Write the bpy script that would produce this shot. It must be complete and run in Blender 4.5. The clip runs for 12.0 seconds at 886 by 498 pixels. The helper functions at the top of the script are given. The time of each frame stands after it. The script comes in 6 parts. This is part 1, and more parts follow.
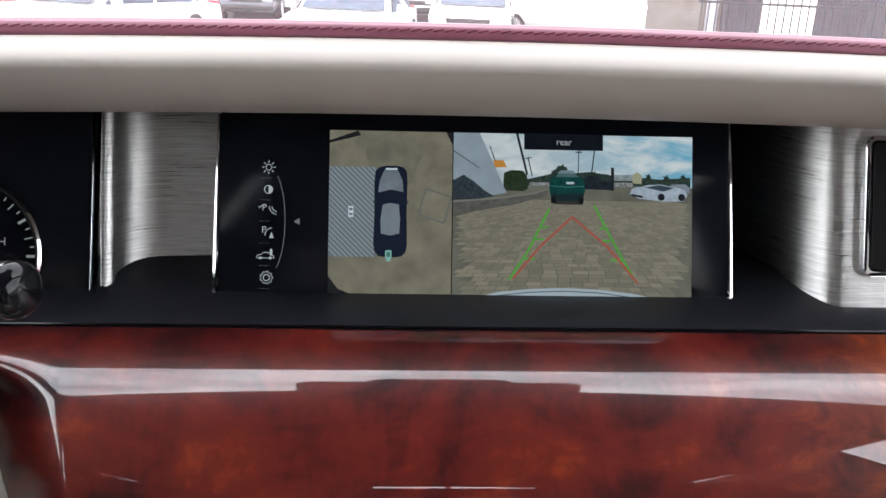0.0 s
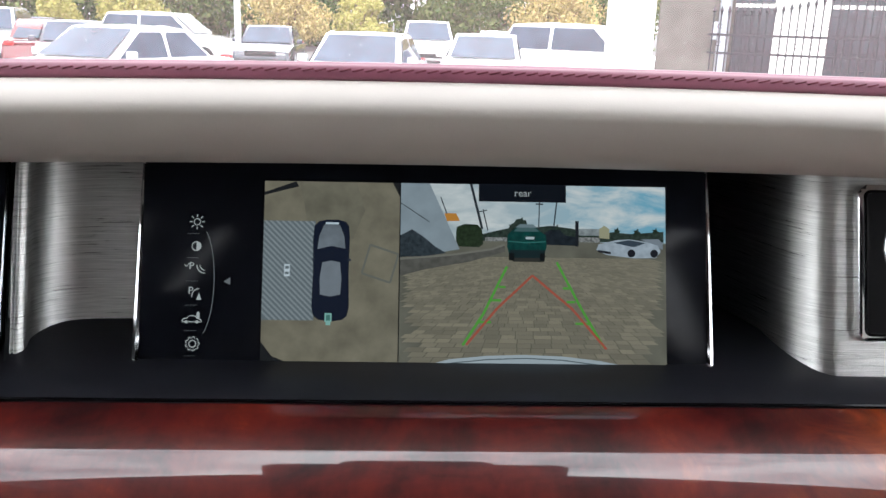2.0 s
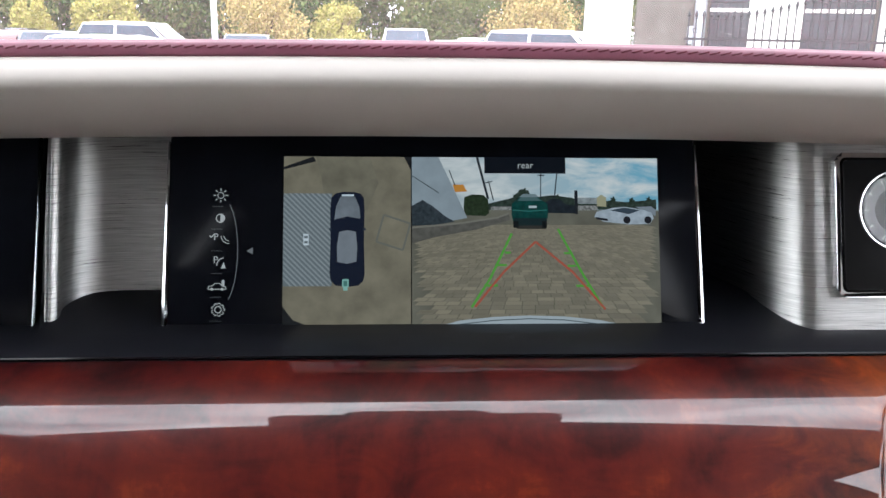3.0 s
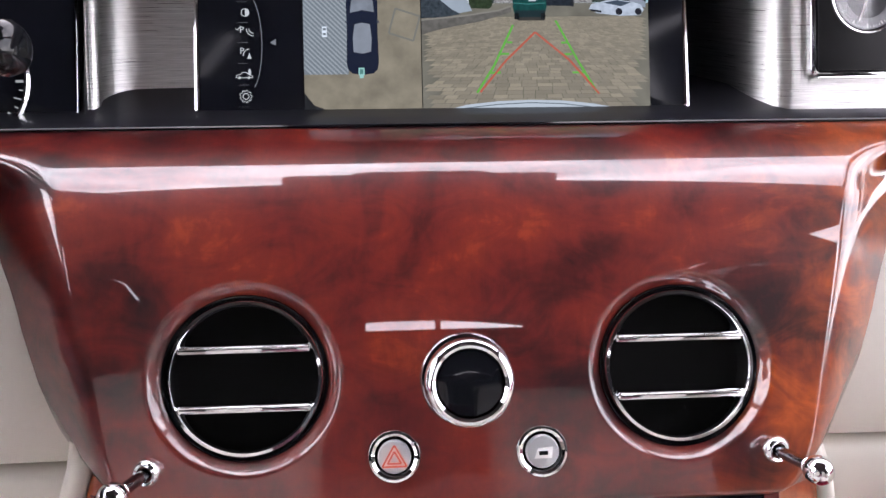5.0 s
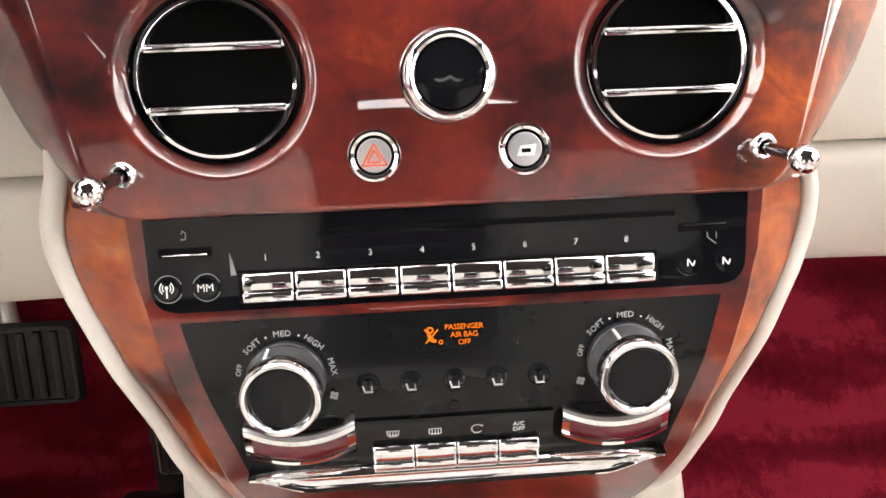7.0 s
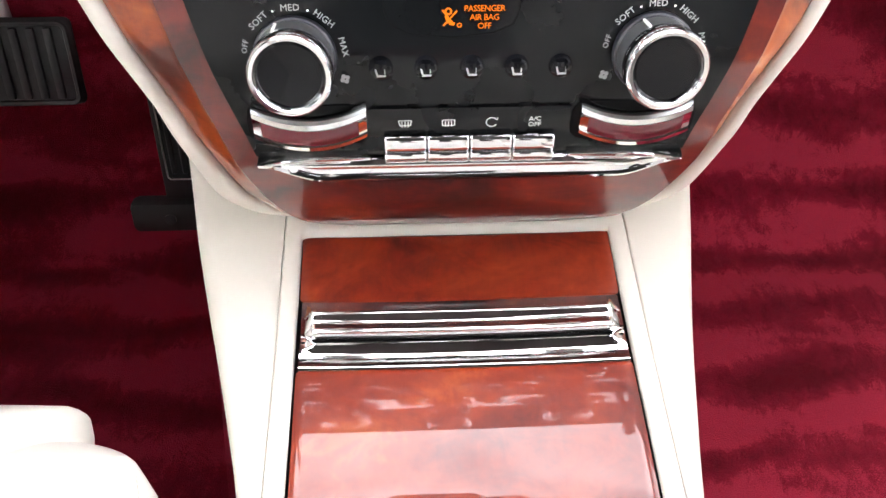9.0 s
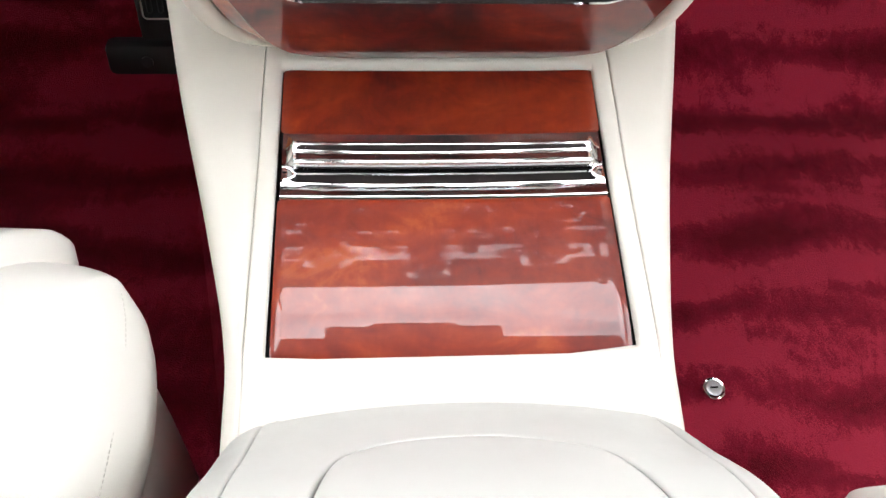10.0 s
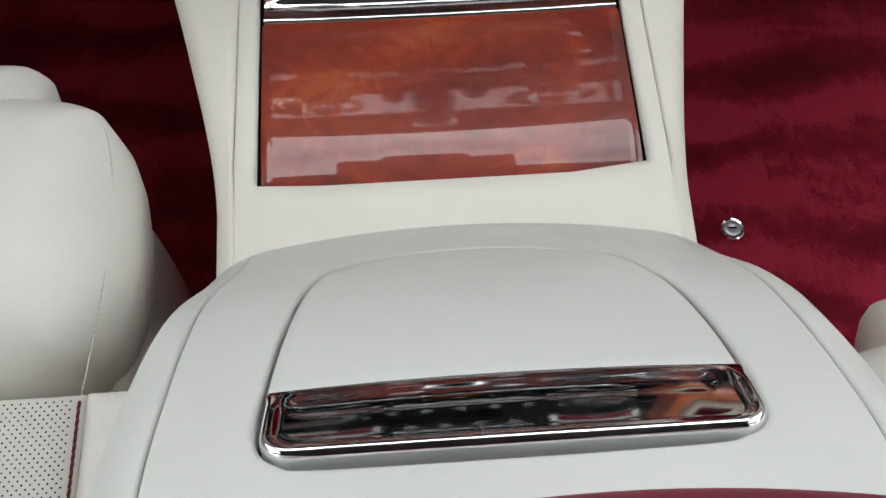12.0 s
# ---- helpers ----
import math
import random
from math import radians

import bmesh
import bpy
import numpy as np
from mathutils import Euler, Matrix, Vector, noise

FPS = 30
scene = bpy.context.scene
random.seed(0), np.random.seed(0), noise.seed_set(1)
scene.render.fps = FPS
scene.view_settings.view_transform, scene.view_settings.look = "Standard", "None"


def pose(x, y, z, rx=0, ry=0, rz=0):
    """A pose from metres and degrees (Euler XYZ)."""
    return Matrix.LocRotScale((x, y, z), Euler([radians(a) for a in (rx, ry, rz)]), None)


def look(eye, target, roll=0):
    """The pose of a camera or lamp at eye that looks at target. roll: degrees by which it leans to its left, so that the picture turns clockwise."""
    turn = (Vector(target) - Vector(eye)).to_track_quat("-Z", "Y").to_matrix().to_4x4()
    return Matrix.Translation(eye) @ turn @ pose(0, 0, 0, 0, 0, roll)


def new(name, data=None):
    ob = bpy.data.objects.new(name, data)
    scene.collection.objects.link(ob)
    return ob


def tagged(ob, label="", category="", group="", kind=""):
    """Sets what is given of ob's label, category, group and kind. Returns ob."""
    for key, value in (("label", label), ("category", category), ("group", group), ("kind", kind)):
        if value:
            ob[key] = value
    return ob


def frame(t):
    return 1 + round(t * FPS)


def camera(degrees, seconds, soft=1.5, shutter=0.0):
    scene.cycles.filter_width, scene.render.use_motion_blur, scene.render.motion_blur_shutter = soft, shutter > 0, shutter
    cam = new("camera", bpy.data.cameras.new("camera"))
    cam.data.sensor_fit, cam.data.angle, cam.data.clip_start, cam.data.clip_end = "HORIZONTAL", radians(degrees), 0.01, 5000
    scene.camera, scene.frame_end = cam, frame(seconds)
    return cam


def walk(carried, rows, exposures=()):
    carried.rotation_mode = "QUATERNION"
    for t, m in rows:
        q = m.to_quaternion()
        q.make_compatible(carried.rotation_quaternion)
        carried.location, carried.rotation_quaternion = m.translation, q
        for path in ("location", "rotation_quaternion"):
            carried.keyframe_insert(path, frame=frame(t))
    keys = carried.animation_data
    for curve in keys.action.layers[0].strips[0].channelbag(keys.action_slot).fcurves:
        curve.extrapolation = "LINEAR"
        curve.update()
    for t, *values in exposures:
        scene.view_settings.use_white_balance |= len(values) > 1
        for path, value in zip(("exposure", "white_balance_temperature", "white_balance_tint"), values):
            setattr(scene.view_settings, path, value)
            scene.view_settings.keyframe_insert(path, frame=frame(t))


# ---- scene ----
cam = camera(56.0, 12.0)
PATH = [
    (0, (-0.049, -0.027, 0.97), (0.047, 1.875, 0.358), 1.7),
    (0.5, (-0.013, -0.022, 0.969), (0.139, 1.88, 0.371), 1.8),
    (1, (-0.006, -0.003, 0.965), (0.139, 1.914, 0.414), 1.7),
    (1.5, (-0.009, 0.024, 0.962), (0.085, 1.953, 0.444), 1.5),
    (2, (-0.007, 0.024, 0.962), (0.057, 1.96, 0.464), 1.3),
    (2.5, (-0.01, 0.013, 0.965), (0.046, 1.951, 0.473), 1.1),
    (2.7, (-0.02, 0.003, 0.96), (0.074, 1.942, 0.48), 1.2),
    (4.3, (-0.036, -0.084, 0.887), (0.095, 1.847, 0.382), 0.3),
    (4.5, (-0.04, -0.088, 0.882), (0.095, 1.834, 0.346), 0.4),
    (5, (-0.04, -0.093, 0.866), (0.081, 1.798, 0.228), -0.1),
    (5.5, (-0.036, -0.095, 0.847), (0.082, 1.746, 0.074), -0.6),
    (6, (-0.035, -0.101, 0.831), (0.085, 1.696, -0.039), -0.5),
    (6.5, (-0.033, -0.103, 0.816), (0.087, 1.645, -0.147), -0.8),
    (6.7, (-0.031, -0.102, 0.815), (0.082, 1.619, -0.198), -1.1),
    (8.3, (-0.039, -0.106, 0.778), (0.052, 1.377, -0.561), 0.7),
    (8.5, (-0.038, -0.107, 0.777), (0.046, 1.327, -0.614), 0.7),
    (9, (-0.04, -0.111, 0.77), (0.044, 1.186, -0.75), 1.4),
    (9.5, (-0.038, -0.121, 0.761), (0.07, 1.049, -0.857), 3.2),
    (10, (-0.041, -0.14, 0.754), (0.084, 0.927, -0.934), 4.8),
    (10.5, (-0.036, -0.154, 0.741), (0.076, 0.826, -0.999), 4.3),
    (11, (-0.033, -0.163, 0.733), (0.065, 0.739, -1.049), 3.6),
    (11.5, (-0.027, -0.17, 0.721), (0.056, 0.673, -1.091), 2.8),
    (12, (-0.028, -0.161, 0.715), (0.036, 0.665, -1.105), 0.7),
]
EXPOSURES = [(0, 1.0, 6200, 6), (2.7, 0.82, 6150, 4), (4.4, 1.62, 5900, 19), (5.5, 1.7, 6700, 13), (6.6, 2.02, 7000, 9), (8.4, 2.34, 6650, 9), (9.5, 2.13, 6330, 6), (10.1, 1.8, 6300, 3), (10.6, 1.22, 6220, 0), (11.4, 0.92, 6220, 1), (12, 0.93, 6200, 0)]
walk(cam, [(t, look(eye, target, roll)) for t, eye, target, roll in PATH], EXPOSURES)

# ---- daylight ----
world = bpy.data.worlds.new("sky")
scene.world = world
world.use_nodes = True
wn = world.node_tree
sky = wn.nodes.new("ShaderNodeTexSky")
sky.sky_type, sky.sun_disc = "NISHITA", False
sky.sun_elevation, sky.sun_rotation = radians(50), radians(181)
sky.dust_density, sky.ozone_density = 2.5, 1.0
# broken bright cloud over the blue
sky_co = wn.nodes.new("ShaderNodeTexCoord")
sky_map = wn.nodes.new("ShaderNodeMapping")
sky_map.inputs["Scale"].default_value = (1.0, 1.0, 2.2)
cloud = wn.nodes.new("ShaderNodeTexNoise")
cloud.inputs["Scale"].default_value, cloud.inputs["Detail"].default_value, cloud.inputs["Roughness"].default_value = 2.6, 6.0, 0.6
cloud_ramp = wn.nodes.new("ShaderNodeValToRGB")
cloud_ramp.color_ramp.elements[0].position, cloud_ramp.color_ramp.elements[1].position = 0.38, 0.62
cloud_ramp.color_ramp.elements[0].color = (0.35, 0.35, 0.35, 1)
cloud_mix = wn.nodes.new("ShaderNodeMixRGB")
cloud_mix.inputs["Color2"].default_value = (24.0, 22.8, 23.4, 1)
wn.links.new(sky_co.outputs["Generated"], sky_map.inputs["Vector"])
wn.links.new(sky_map.outputs["Vector"], cloud.inputs["Vector"])
wn.links.new(cloud.outputs["Fac"], cloud_ramp.inputs["Fac"])
wn.links.new(cloud_ramp.outputs["Color"], cloud_mix.inputs["Fac"])
wn.links.new(sky.outputs["Color"], cloud_mix.inputs["Color1"])
wn.links.new(cloud_mix.outputs["Color"], wn.nodes["Background"].inputs["Color"])
wn.nodes["Background"].inputs["Strength"].default_value = 0.15
sun = new("sun", bpy.data.lights.new("sun", "SUN"))
sun.data.energy, sun.data.angle, sun.data.color = 2.1, radians(0.6), (1.0, 0.95, 0.87)
sun.matrix_basis = look((-0.15, -8.3, 10), (0, 0, 0))

# ---- materials ----
def nodes_of(name):
    m = bpy.data.materials.new(name)
    m.use_nodes = True
    nt = m.node_tree
    return m, nt, nt.nodes["Principled BSDF"]


def tex_noise(nt, scale, detail=3.0, rough=0.55, distortion=0.0, stretch=None, space="Object"):
    co = nt.nodes.new("ShaderNodeTexCoord")
    n = nt.nodes.new("ShaderNodeTexNoise")
    n.inputs["Scale"].default_value = scale
    n.inputs["Detail"].default_value = detail
    n.inputs["Roughness"].default_value = rough
    n.inputs["Distortion"].default_value = distortion
    if stretch:
        mp = nt.nodes.new("ShaderNodeMapping")
        mp.inputs["Scale"].default_value = stretch
        nt.links.new(co.outputs[space], mp.inputs["Vector"])
        nt.links.new(mp.outputs["Vector"], n.inputs["Vector"])
    else:
        nt.links.new(co.outputs[space], n.inputs["Vector"])
    return n


def ramp(nt, source, stops):
    r = nt.nodes.new("ShaderNodeValToRGB")
    els = r.color_ramp.elements
    els[0].position, els[0].color = stops[0][0], (*stops[0][1], 1)
    els[1].position, els[1].color = stops[-1][0], (*stops[-1][1], 1)
    for p, c in stops[1:-1]:
        els.new(p).color = (*c, 1)
    nt.links.new(source, r.inputs["Fac"])
    return r


def bump(nt, bsdf, source, strength, distance=0.001):
    b = nt.nodes.new("ShaderNodeBump")
    b.inputs["Strength"].default_value = strength
    b.inputs["Distance"].default_value = distance
    nt.links.new(source, b.inputs["Height"])
    nt.links.new(b.outputs["Normal"], bsdf.inputs["Normal"])
    return b


def shade(c, f):
    return tuple(max(0.0, min(1.0, v * f)) for v in c)


def surf(name, base, rough=0.5, metal=0.0, coat=0.0, var=0.1, scale=30.0, bump_s=0.0, bump_scale=400.0, spec=0.5, rvar=0.0):
    """A plain surface with slow colour variation, uneven gloss and a fine relief."""
    m, nt, b = nodes_of(name)
    n = tex_noise(nt, scale, 4.0)
    r = ramp(nt, n.outputs["Fac"], [(0.3, shade(base, 1 - var)), (0.7, shade(base, 1 + var))])
    nt.links.new(r.outputs["Color"], b.inputs["Base Color"])
    b.inputs["Roughness"].default_value = rough
    if rvar:
        n3 = tex_noise(nt, scale * 4, 3.0)
        r3 = ramp(nt, n3.outputs["Fac"], [(0.3, (rough - rvar,) * 3), (0.7, (rough + rvar,) * 3)])
        nt.links.new(r3.outputs["Color"], b.inputs["Roughness"])
    b.inputs["Metallic"].default_value = metal
    b.inputs["Coat Weight"].default_value = coat
    b.inputs["Coat Roughness"].default_value = 0.02
    b.inputs["Specular IOR Level"].default_value = spec
    if bump_s:
        n2 = tex_noise(nt, bump_scale, 2.0)
        bump(nt, b, n2.outputs["Fac"], bump_s, 0.0006)
    return m


def lit(name, color, strength, var=0.0, scale=60.0):
    """A piece of a lit screen or a lit sign."""
    m, nt, b = nodes_of(name)
    b.inputs["Base Color"].default_value = (0.005, 0.005, 0.006, 1)
    b.inputs["Roughness"].default_value = 0.25
    b.inputs["Specular IOR Level"].default_value = 0.1
    b.inputs["Emission Strength"].default_value = strength
    if var:
        n = tex_noise(nt, scale, 4.0)
        r = ramp(nt, n.outputs["Fac"], [(0.3, shade(color, 1 - var)), (0.7, shade(color, 1 + var))])
        nt.links.new(r.outputs["Color"], b.inputs["Emission Color"])
    else:
        b.inputs["Emission Color"].default_value = (*color, 1)
    return m


def make_veneer(name, tones, honey, warm_side, lacquer):
    """Lacquered burl: broad dark clouds, curling flames, fine grain, and a honey tone holding warm light."""
    m, nt, b = nodes_of(name)
    co = nt.nodes.new("ShaderNodeTexCoord")
    sep = nt.nodes.new("ShaderNodeSeparateXYZ")
    nt.links.new(co.outputs["Object"], sep.inputs[0])

    def noise_at(scale, detail, rough, dist, stretch):
        n = tex_noise(nt, scale, detail, rough, dist, stretch)
        return n.outputs["Fac"]

    def madd(x, f, y):
        k = nt.nodes.new("ShaderNodeMath")
        k.operation = "MULTIPLY_ADD"
        nt.links.new(x, k.inputs[0])
        k.inputs[1].default_value = f
        if isinstance(y, float):
            k.inputs[2].default_value = y
        else:
            nt.links.new(y, k.inputs[2])
        return k.outputs[0]

    clouds = noise_at(10.0, 3.5, 0.5, 1.6, (0.8, 0.9, 1.0))
    flames = noise_at(26.0, 4.5, 0.55, 2.8, (0.75, 1.0, 1.25))
    streaks = noise_at(60.0, 3.0, 0.55, 1.2, (1.5, 0.5, 0.4))
    grain = noise_at(240.0, 3.0, 0.6, 0.5, (1.0, 1.0, 1.0))
    fac = madd(grain, 0.08, madd(streaks, 0.16, madd(flames, 0.34, clouds)))
    r = ramp(nt, fac, list(zip((0.58, 0.68, 0.79, 0.92, 1.08), tones)))
    # honey tone paints warm light along one end and in loose patches low down
    side = madd(sep.outputs["Z"], -0.35, madd(sep.outputs["X"], 1.0, 0.21))
    warm_mask = ramp(nt, madd(flames, 0.16, madd(clouds, 0.1, side)), [(0.265, (0, 0, 0)), (0.375, (warm_side,) * 3)])
    mx = nt.nodes.new("ShaderNodeMixRGB")
    r2 = ramp(nt, fac, [(0.62, tuple(0.35 * v for v in honey)), (0.85, honey), (1.05, tuple(1.5 * v for v in honey))])
    nt.links.new(r2.outputs["Color"], mx.inputs["Color2"])
    nt.links.new(warm_mask.outputs["Color"], mx.inputs["Fac"])
    nt.links.new(r.outputs["Color"], mx.inputs["Color1"])
    nt.links.new(mx.outputs["Color"], b.inputs["Base Color"])
    b.inputs["Roughness"].default_value = 0.38
    b.inputs["Specular IOR Level"].default_value = 0.3
    b.inputs["Coat Weight"].default_value = 1.0
    b.inputs["Coat Roughness"].default_value = 0.015
    b.inputs["Coat IOR"].default_value = lacquer
    return m


def make_brushed():
    m, nt, b = nodes_of("brushed_aluminium")
    n = tex_noise(nt, 1500.0, 3.5, 0.7, 0.0, (0.02, 0.02, 1.0))
    r = ramp(nt, n.outputs["Fac"], [(0.3, (0.4, 0.395, 0.385)), (0.5, (0.6, 0.59, 0.575)), (0.7, (0.78, 0.77, 0.75))])
    nt.links.new(r.outputs["Color"], b.inputs["Base Color"])
    r2 = ramp(nt, n.outputs["Fac"], [(0.3, (0.26,) * 3), (0.7, (0.38,) * 3)])
    nt.links.new(r2.outputs["Color"], b.inputs["Roughness"])
    b.inputs["Metallic"].default_value = 1.0
    bump(nt, b, n.outputs["Fac"], 0.55, 0.0005)
    return m


def make_carpet():
    """Cut pile with the nap brushed to and fro in uneven strokes across the car."""
    m, nt, b = nodes_of("crimson_carpet")
    nap = tex_noise(nt, 8.0, 2.5, 0.5, 0.6, (0.55, 1.6, 1.0))
    pile = tex_noise(nt, 700.0, 2.0, 0.7)
    brushed = tex_noise(nt, 55.0, 4.0, 0.65, 0.8, (1.0, 0.6, 1.0))

    def madd(x, f, y):
        k = nt.nodes.new("ShaderNodeMath")
        k.operation = "MULTIPLY_ADD"
        nt.links.new(x, k.inputs[0])
        k.inputs[1].default_value = f
        nt.links.new(y, k.inputs[2])
        return k.outputs[0]

    # long strokes: a slow wave along the car, bent and broken by two noises
    sep = nt.nodes.new("ShaderNodeSeparateXYZ")
    nt.links.new(nt.nodes["Texture Coordinate"].outputs["Object"], sep.inputs[0])
    bend = tex_noise(nt, 3.2, 2.0, 0.5, 0.3, (0.7, 1.0, 1.0))
    fray = tex_noise(nt, 24.0, 3.0, 0.6, 0.3, (0.5, 1.0, 1.0))
    flat_y = nt.nodes.new("ShaderNodeMath")
    flat_y.operation = "MULTIPLY"
    flat_y.inputs[1].default_value = 66.0
    nt.links.new(sep.outputs["Y"], flat_y.inputs[0])
    wave = nt.nodes.new("ShaderNodeMath")
    wave.operation = "SINE"
    nt.links.new(madd(fray.outputs["Fac"], 2.2, madd(bend.outputs["Fac"], 8.5, flat_y.outputs[0])), wave.inputs[0])
    lay = madd(wave.outputs[0], 0.105, madd(brushed.outputs["Fac"], 0.42, nap.outputs["Fac"]))
    fac = madd(pile.outputs["Fac"], 0.42, lay)
    r = ramp(nt, fac, [(0.66, (0.11, 0.0038, 0.011)), (0.92, (0.25, 0.0105, 0.031)), (1.22, (0.44, 0.028, 0.066))])
    nt.links.new(r.outputs["Color"], b.inputs["Base Color"])
    b.inputs["Roughness"].default_value = 0.95
    b.inputs["Specular IOR Level"].default_value = 0.1
    b.inputs["Sheen Weight"].default_value = 0.3
    b.inputs["Sheen Tint"].default_value = (0.7, 0.12, 0.17, 1)
    bump(nt, b, pile.outputs["Fac"], 0.9, 0.003)
    return m


def make_glass(name, tint=(1, 1, 1), gloss=0.02):
    m = bpy.data.materials.new(name)
    m.use_nodes = True
    nt = m.node_tree
    nt.nodes.remove(nt.nodes["Principled BSDF"])
    t = nt.nodes.new("ShaderNodeBsdfTransparent")
    t.inputs["Color"].default_value = (*tint, 1)
    g = nt.nodes.new("ShaderNodeBsdfGlossy")
    g.inputs["Roughness"].default_value = gloss
    f = nt.nodes.new("ShaderNodeFresnel")
    f.inputs["IOR"].default_value = 1.45
    mx = nt.nodes.new("ShaderNodeMixShader")
    nt.links.new(f.outputs["Fac"], mx.inputs[0])
    nt.links.new(t.outputs[0], mx.inputs[1])
    nt.links.new(g.outputs[0], mx.inputs[2])
    nt.links.new(mx.outputs[0], nt.nodes["Material Output"].inputs["Surface"])
    return m


def make_windscreen():
    m = make_glass("dusty_hazed_windscreen")
    nt = m.node_tree
    mix = next(n for n in nt.nodes if n.type == "MIX_SHADER")
    # the specks are dust; the even film is a haze laid over the outside
    haze_film = nt.nodes.new("ShaderNodeBsdfTranslucent")
    haze_film.inputs["Color"].default_value = (0.9, 0.9, 0.88, 1)
    specks = tex_noise(nt, 260.0, 2.0, 0.5)
    r = ramp(nt, specks.outputs["Fac"], [(0.64, (0.028,) * 3), (0.74, (0.12,) * 3)])
    over = nt.nodes.new("ShaderNodeMixShader")
    nt.links.new(r.outputs["Color"], over.inputs[0])
    nt.links.new(mix.outputs[0], over.inputs[1])
    nt.links.new(haze_film.outputs[0], over.inputs[2])
    nt.links.new(over.outputs[0], nt.nodes["Material Output"].inputs["Surface"])
    return m


HONEY = (0.34, 0.07, 0.008)
VENEER = make_veneer("burl_veneer", ((0.015, 0.0024, 0.0032), (0.047, 0.0051, 0.0052), (0.093, 0.0094, 0.008), (0.145, 0.0158, 0.0094), (0.22, 0.033, 0.0115)), HONEY, 0.8, 1.7)
STACKVENEER = make_veneer("dark_red_burl_veneer", ((0.02, 0.0024, 0.0028), (0.055, 0.005, 0.0046), (0.098, 0.0086, 0.0064), (0.15, 0.015, 0.0075), (0.22, 0.03, 0.01)), HONEY, 0.0, 1.6)
LIDVENEER = make_veneer("red_burl_veneer", ((0.075, 0.006, 0.003), (0.125, 0.0098, 0.004), (0.18, 0.0165, 0.005), (0.235, 0.027, 0.0065), (0.3, 0.05, 0.01)), HONEY, 0.0, 1.48)
# lighter copy of the stack's veneer: the wings' warm light is in its colour
WINGVENEER = make_veneer("lit_burl_veneer", ((0.07, 0.009, 0.0035), (0.16, 0.023, 0.005), (0.26, 0.045, 0.007), (0.36, 0.08, 0.01), (0.5, 0.15, 0.02)), HONEY, 0.5, 1.6)
BRUSHED = make_brushed()
CARPET = make_carpet()
CREAM = surf("cream_leather", (0.64, 0.605, 0.54), 0.42, var=0.03, scale=14, bump_s=0.12, bump_scale=900, spec=0.35, rvar=0.06)
HOOD = surf("pale_taupe_leather", (0.43, 0.395, 0.355), 0.55, var=0.03, scale=14, bump_s=0.1, bump_scale=900, spec=0.35)
ARMLEATHER = surf("stone_white_leather", (0.485, 0.48, 0.453), 0.42, var=0.03, scale=14, bump_s=0.12, bump_scale=900, spec=0.35, rvar=0.06)
SEATLEATHER = surf("ivory_seat_leather", (0.68, 0.65, 0.6), 0.4, var=0.04, scale=11, bump_s=0.14, bump_scale=700, spec=0.35, rvar=0.06)
# pinker than the pad below: the dash edge's sky sheen is in this colour
BURGUNDY = surf("sheened_burgundy_leather", (0.25, 0.082, 0.12), 0.36, var=0.12, scale=40, bump_s=0.2, bump_scale=800)
PADLEATHER = surf("dark_burgundy_leather", (0.12, 0.012, 0.024), 0.45, var=0.1, scale=40, bump_s=0.2, bump_scale=800)
STITCH = surf("burgundy_thread", (0.12, 0.01, 0.025), 0.7, var=0.1)
GREYSTITCH = surf("ivory_thread", (0.55, 0.52, 0.47), 0.7, var=0.1)
HEADLINER = surf("charcoal_headliner", (0.065, 0.058, 0.058), 0.9, var=0.05, scale=20)
CHROME = surf("polished_chrome", (0.82, 0.83, 0.84), 0.06, 1.0, var=0.03, scale=60)
KEYCHROME = surf("key_chrome", (0.82, 0.83, 0.84), 0.09, 1.0, var=0.03, scale=60)
DARKCHROME = surf("dark_chrome", (0.4, 0.4, 0.42), 0.08, 1.0, var=0.05)
GLOSSBLACK = surf("gloss_black", (0.005, 0.0055, 0.007), 0.06, var=0.2, spec=0.28)
SATINBLACK = surf("satin_black", (0.017, 0.018, 0.024), 0.35, var=0.2, bump_s=0.05)
PANELBLACK = surf("panel_black", (0.007, 0.0078, 0.0085), 0.13, var=0.15, spec=0.26)
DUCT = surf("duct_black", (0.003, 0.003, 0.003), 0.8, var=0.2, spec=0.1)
RUBBER = surf("black_rubber", (0.014, 0.015, 0.017), 0.55, var=0.2, bump_s=0.2)
WHITEMARK = surf("white_marking", (0.82, 0.82, 0.8), 0.5, var=0.03)
PALEMARK = surf("pale_grey_marking", (0.5, 0.51, 0.5), 0.5, var=0.04)
SLEEVE = surf("satin_silver_sleeve", (0.3, 0.31, 0.32), 0.28, 0.9, var=0.08, scale=120)
GREYMARK = surf("grey_marking", (0.3, 0.3, 0.3), 0.5, var=0.03)
SILVERDIAL = surf("silver_dial", (0.55, 0.56, 0.57), 0.3, 0.6, var=0.05)
REDMARK = lit("lit_red_mark", (1.0, 0.16, 0.08), 0.25)
AMBER = lit("lit_amber", (1.0, 0.22, 0.01), 0.3)
REDBAND = surf("red_insert", (0.1, 0.006, 0.015), 0.15, coat=0.5, var=0.2)
CLEAR = make_glass("clear_glass")
DUSTY = make_windscreen()
PRIVACY = make_glass("tinted_glass", (0.05, 0.052, 0.055))
SIDETINT = make_glass("grey_tinted_glass", (0.62, 0.64, 0.64))
SOFTTINT = make_glass("lightly_tinted_glass", (0.96, 0.97, 0.96))
SCREENGLASS = surf("screen_glass", (0.008, 0.009, 0.013), 0.12, var=0.2, spec=0.12)

# ---- builders ----
PLACE = {}


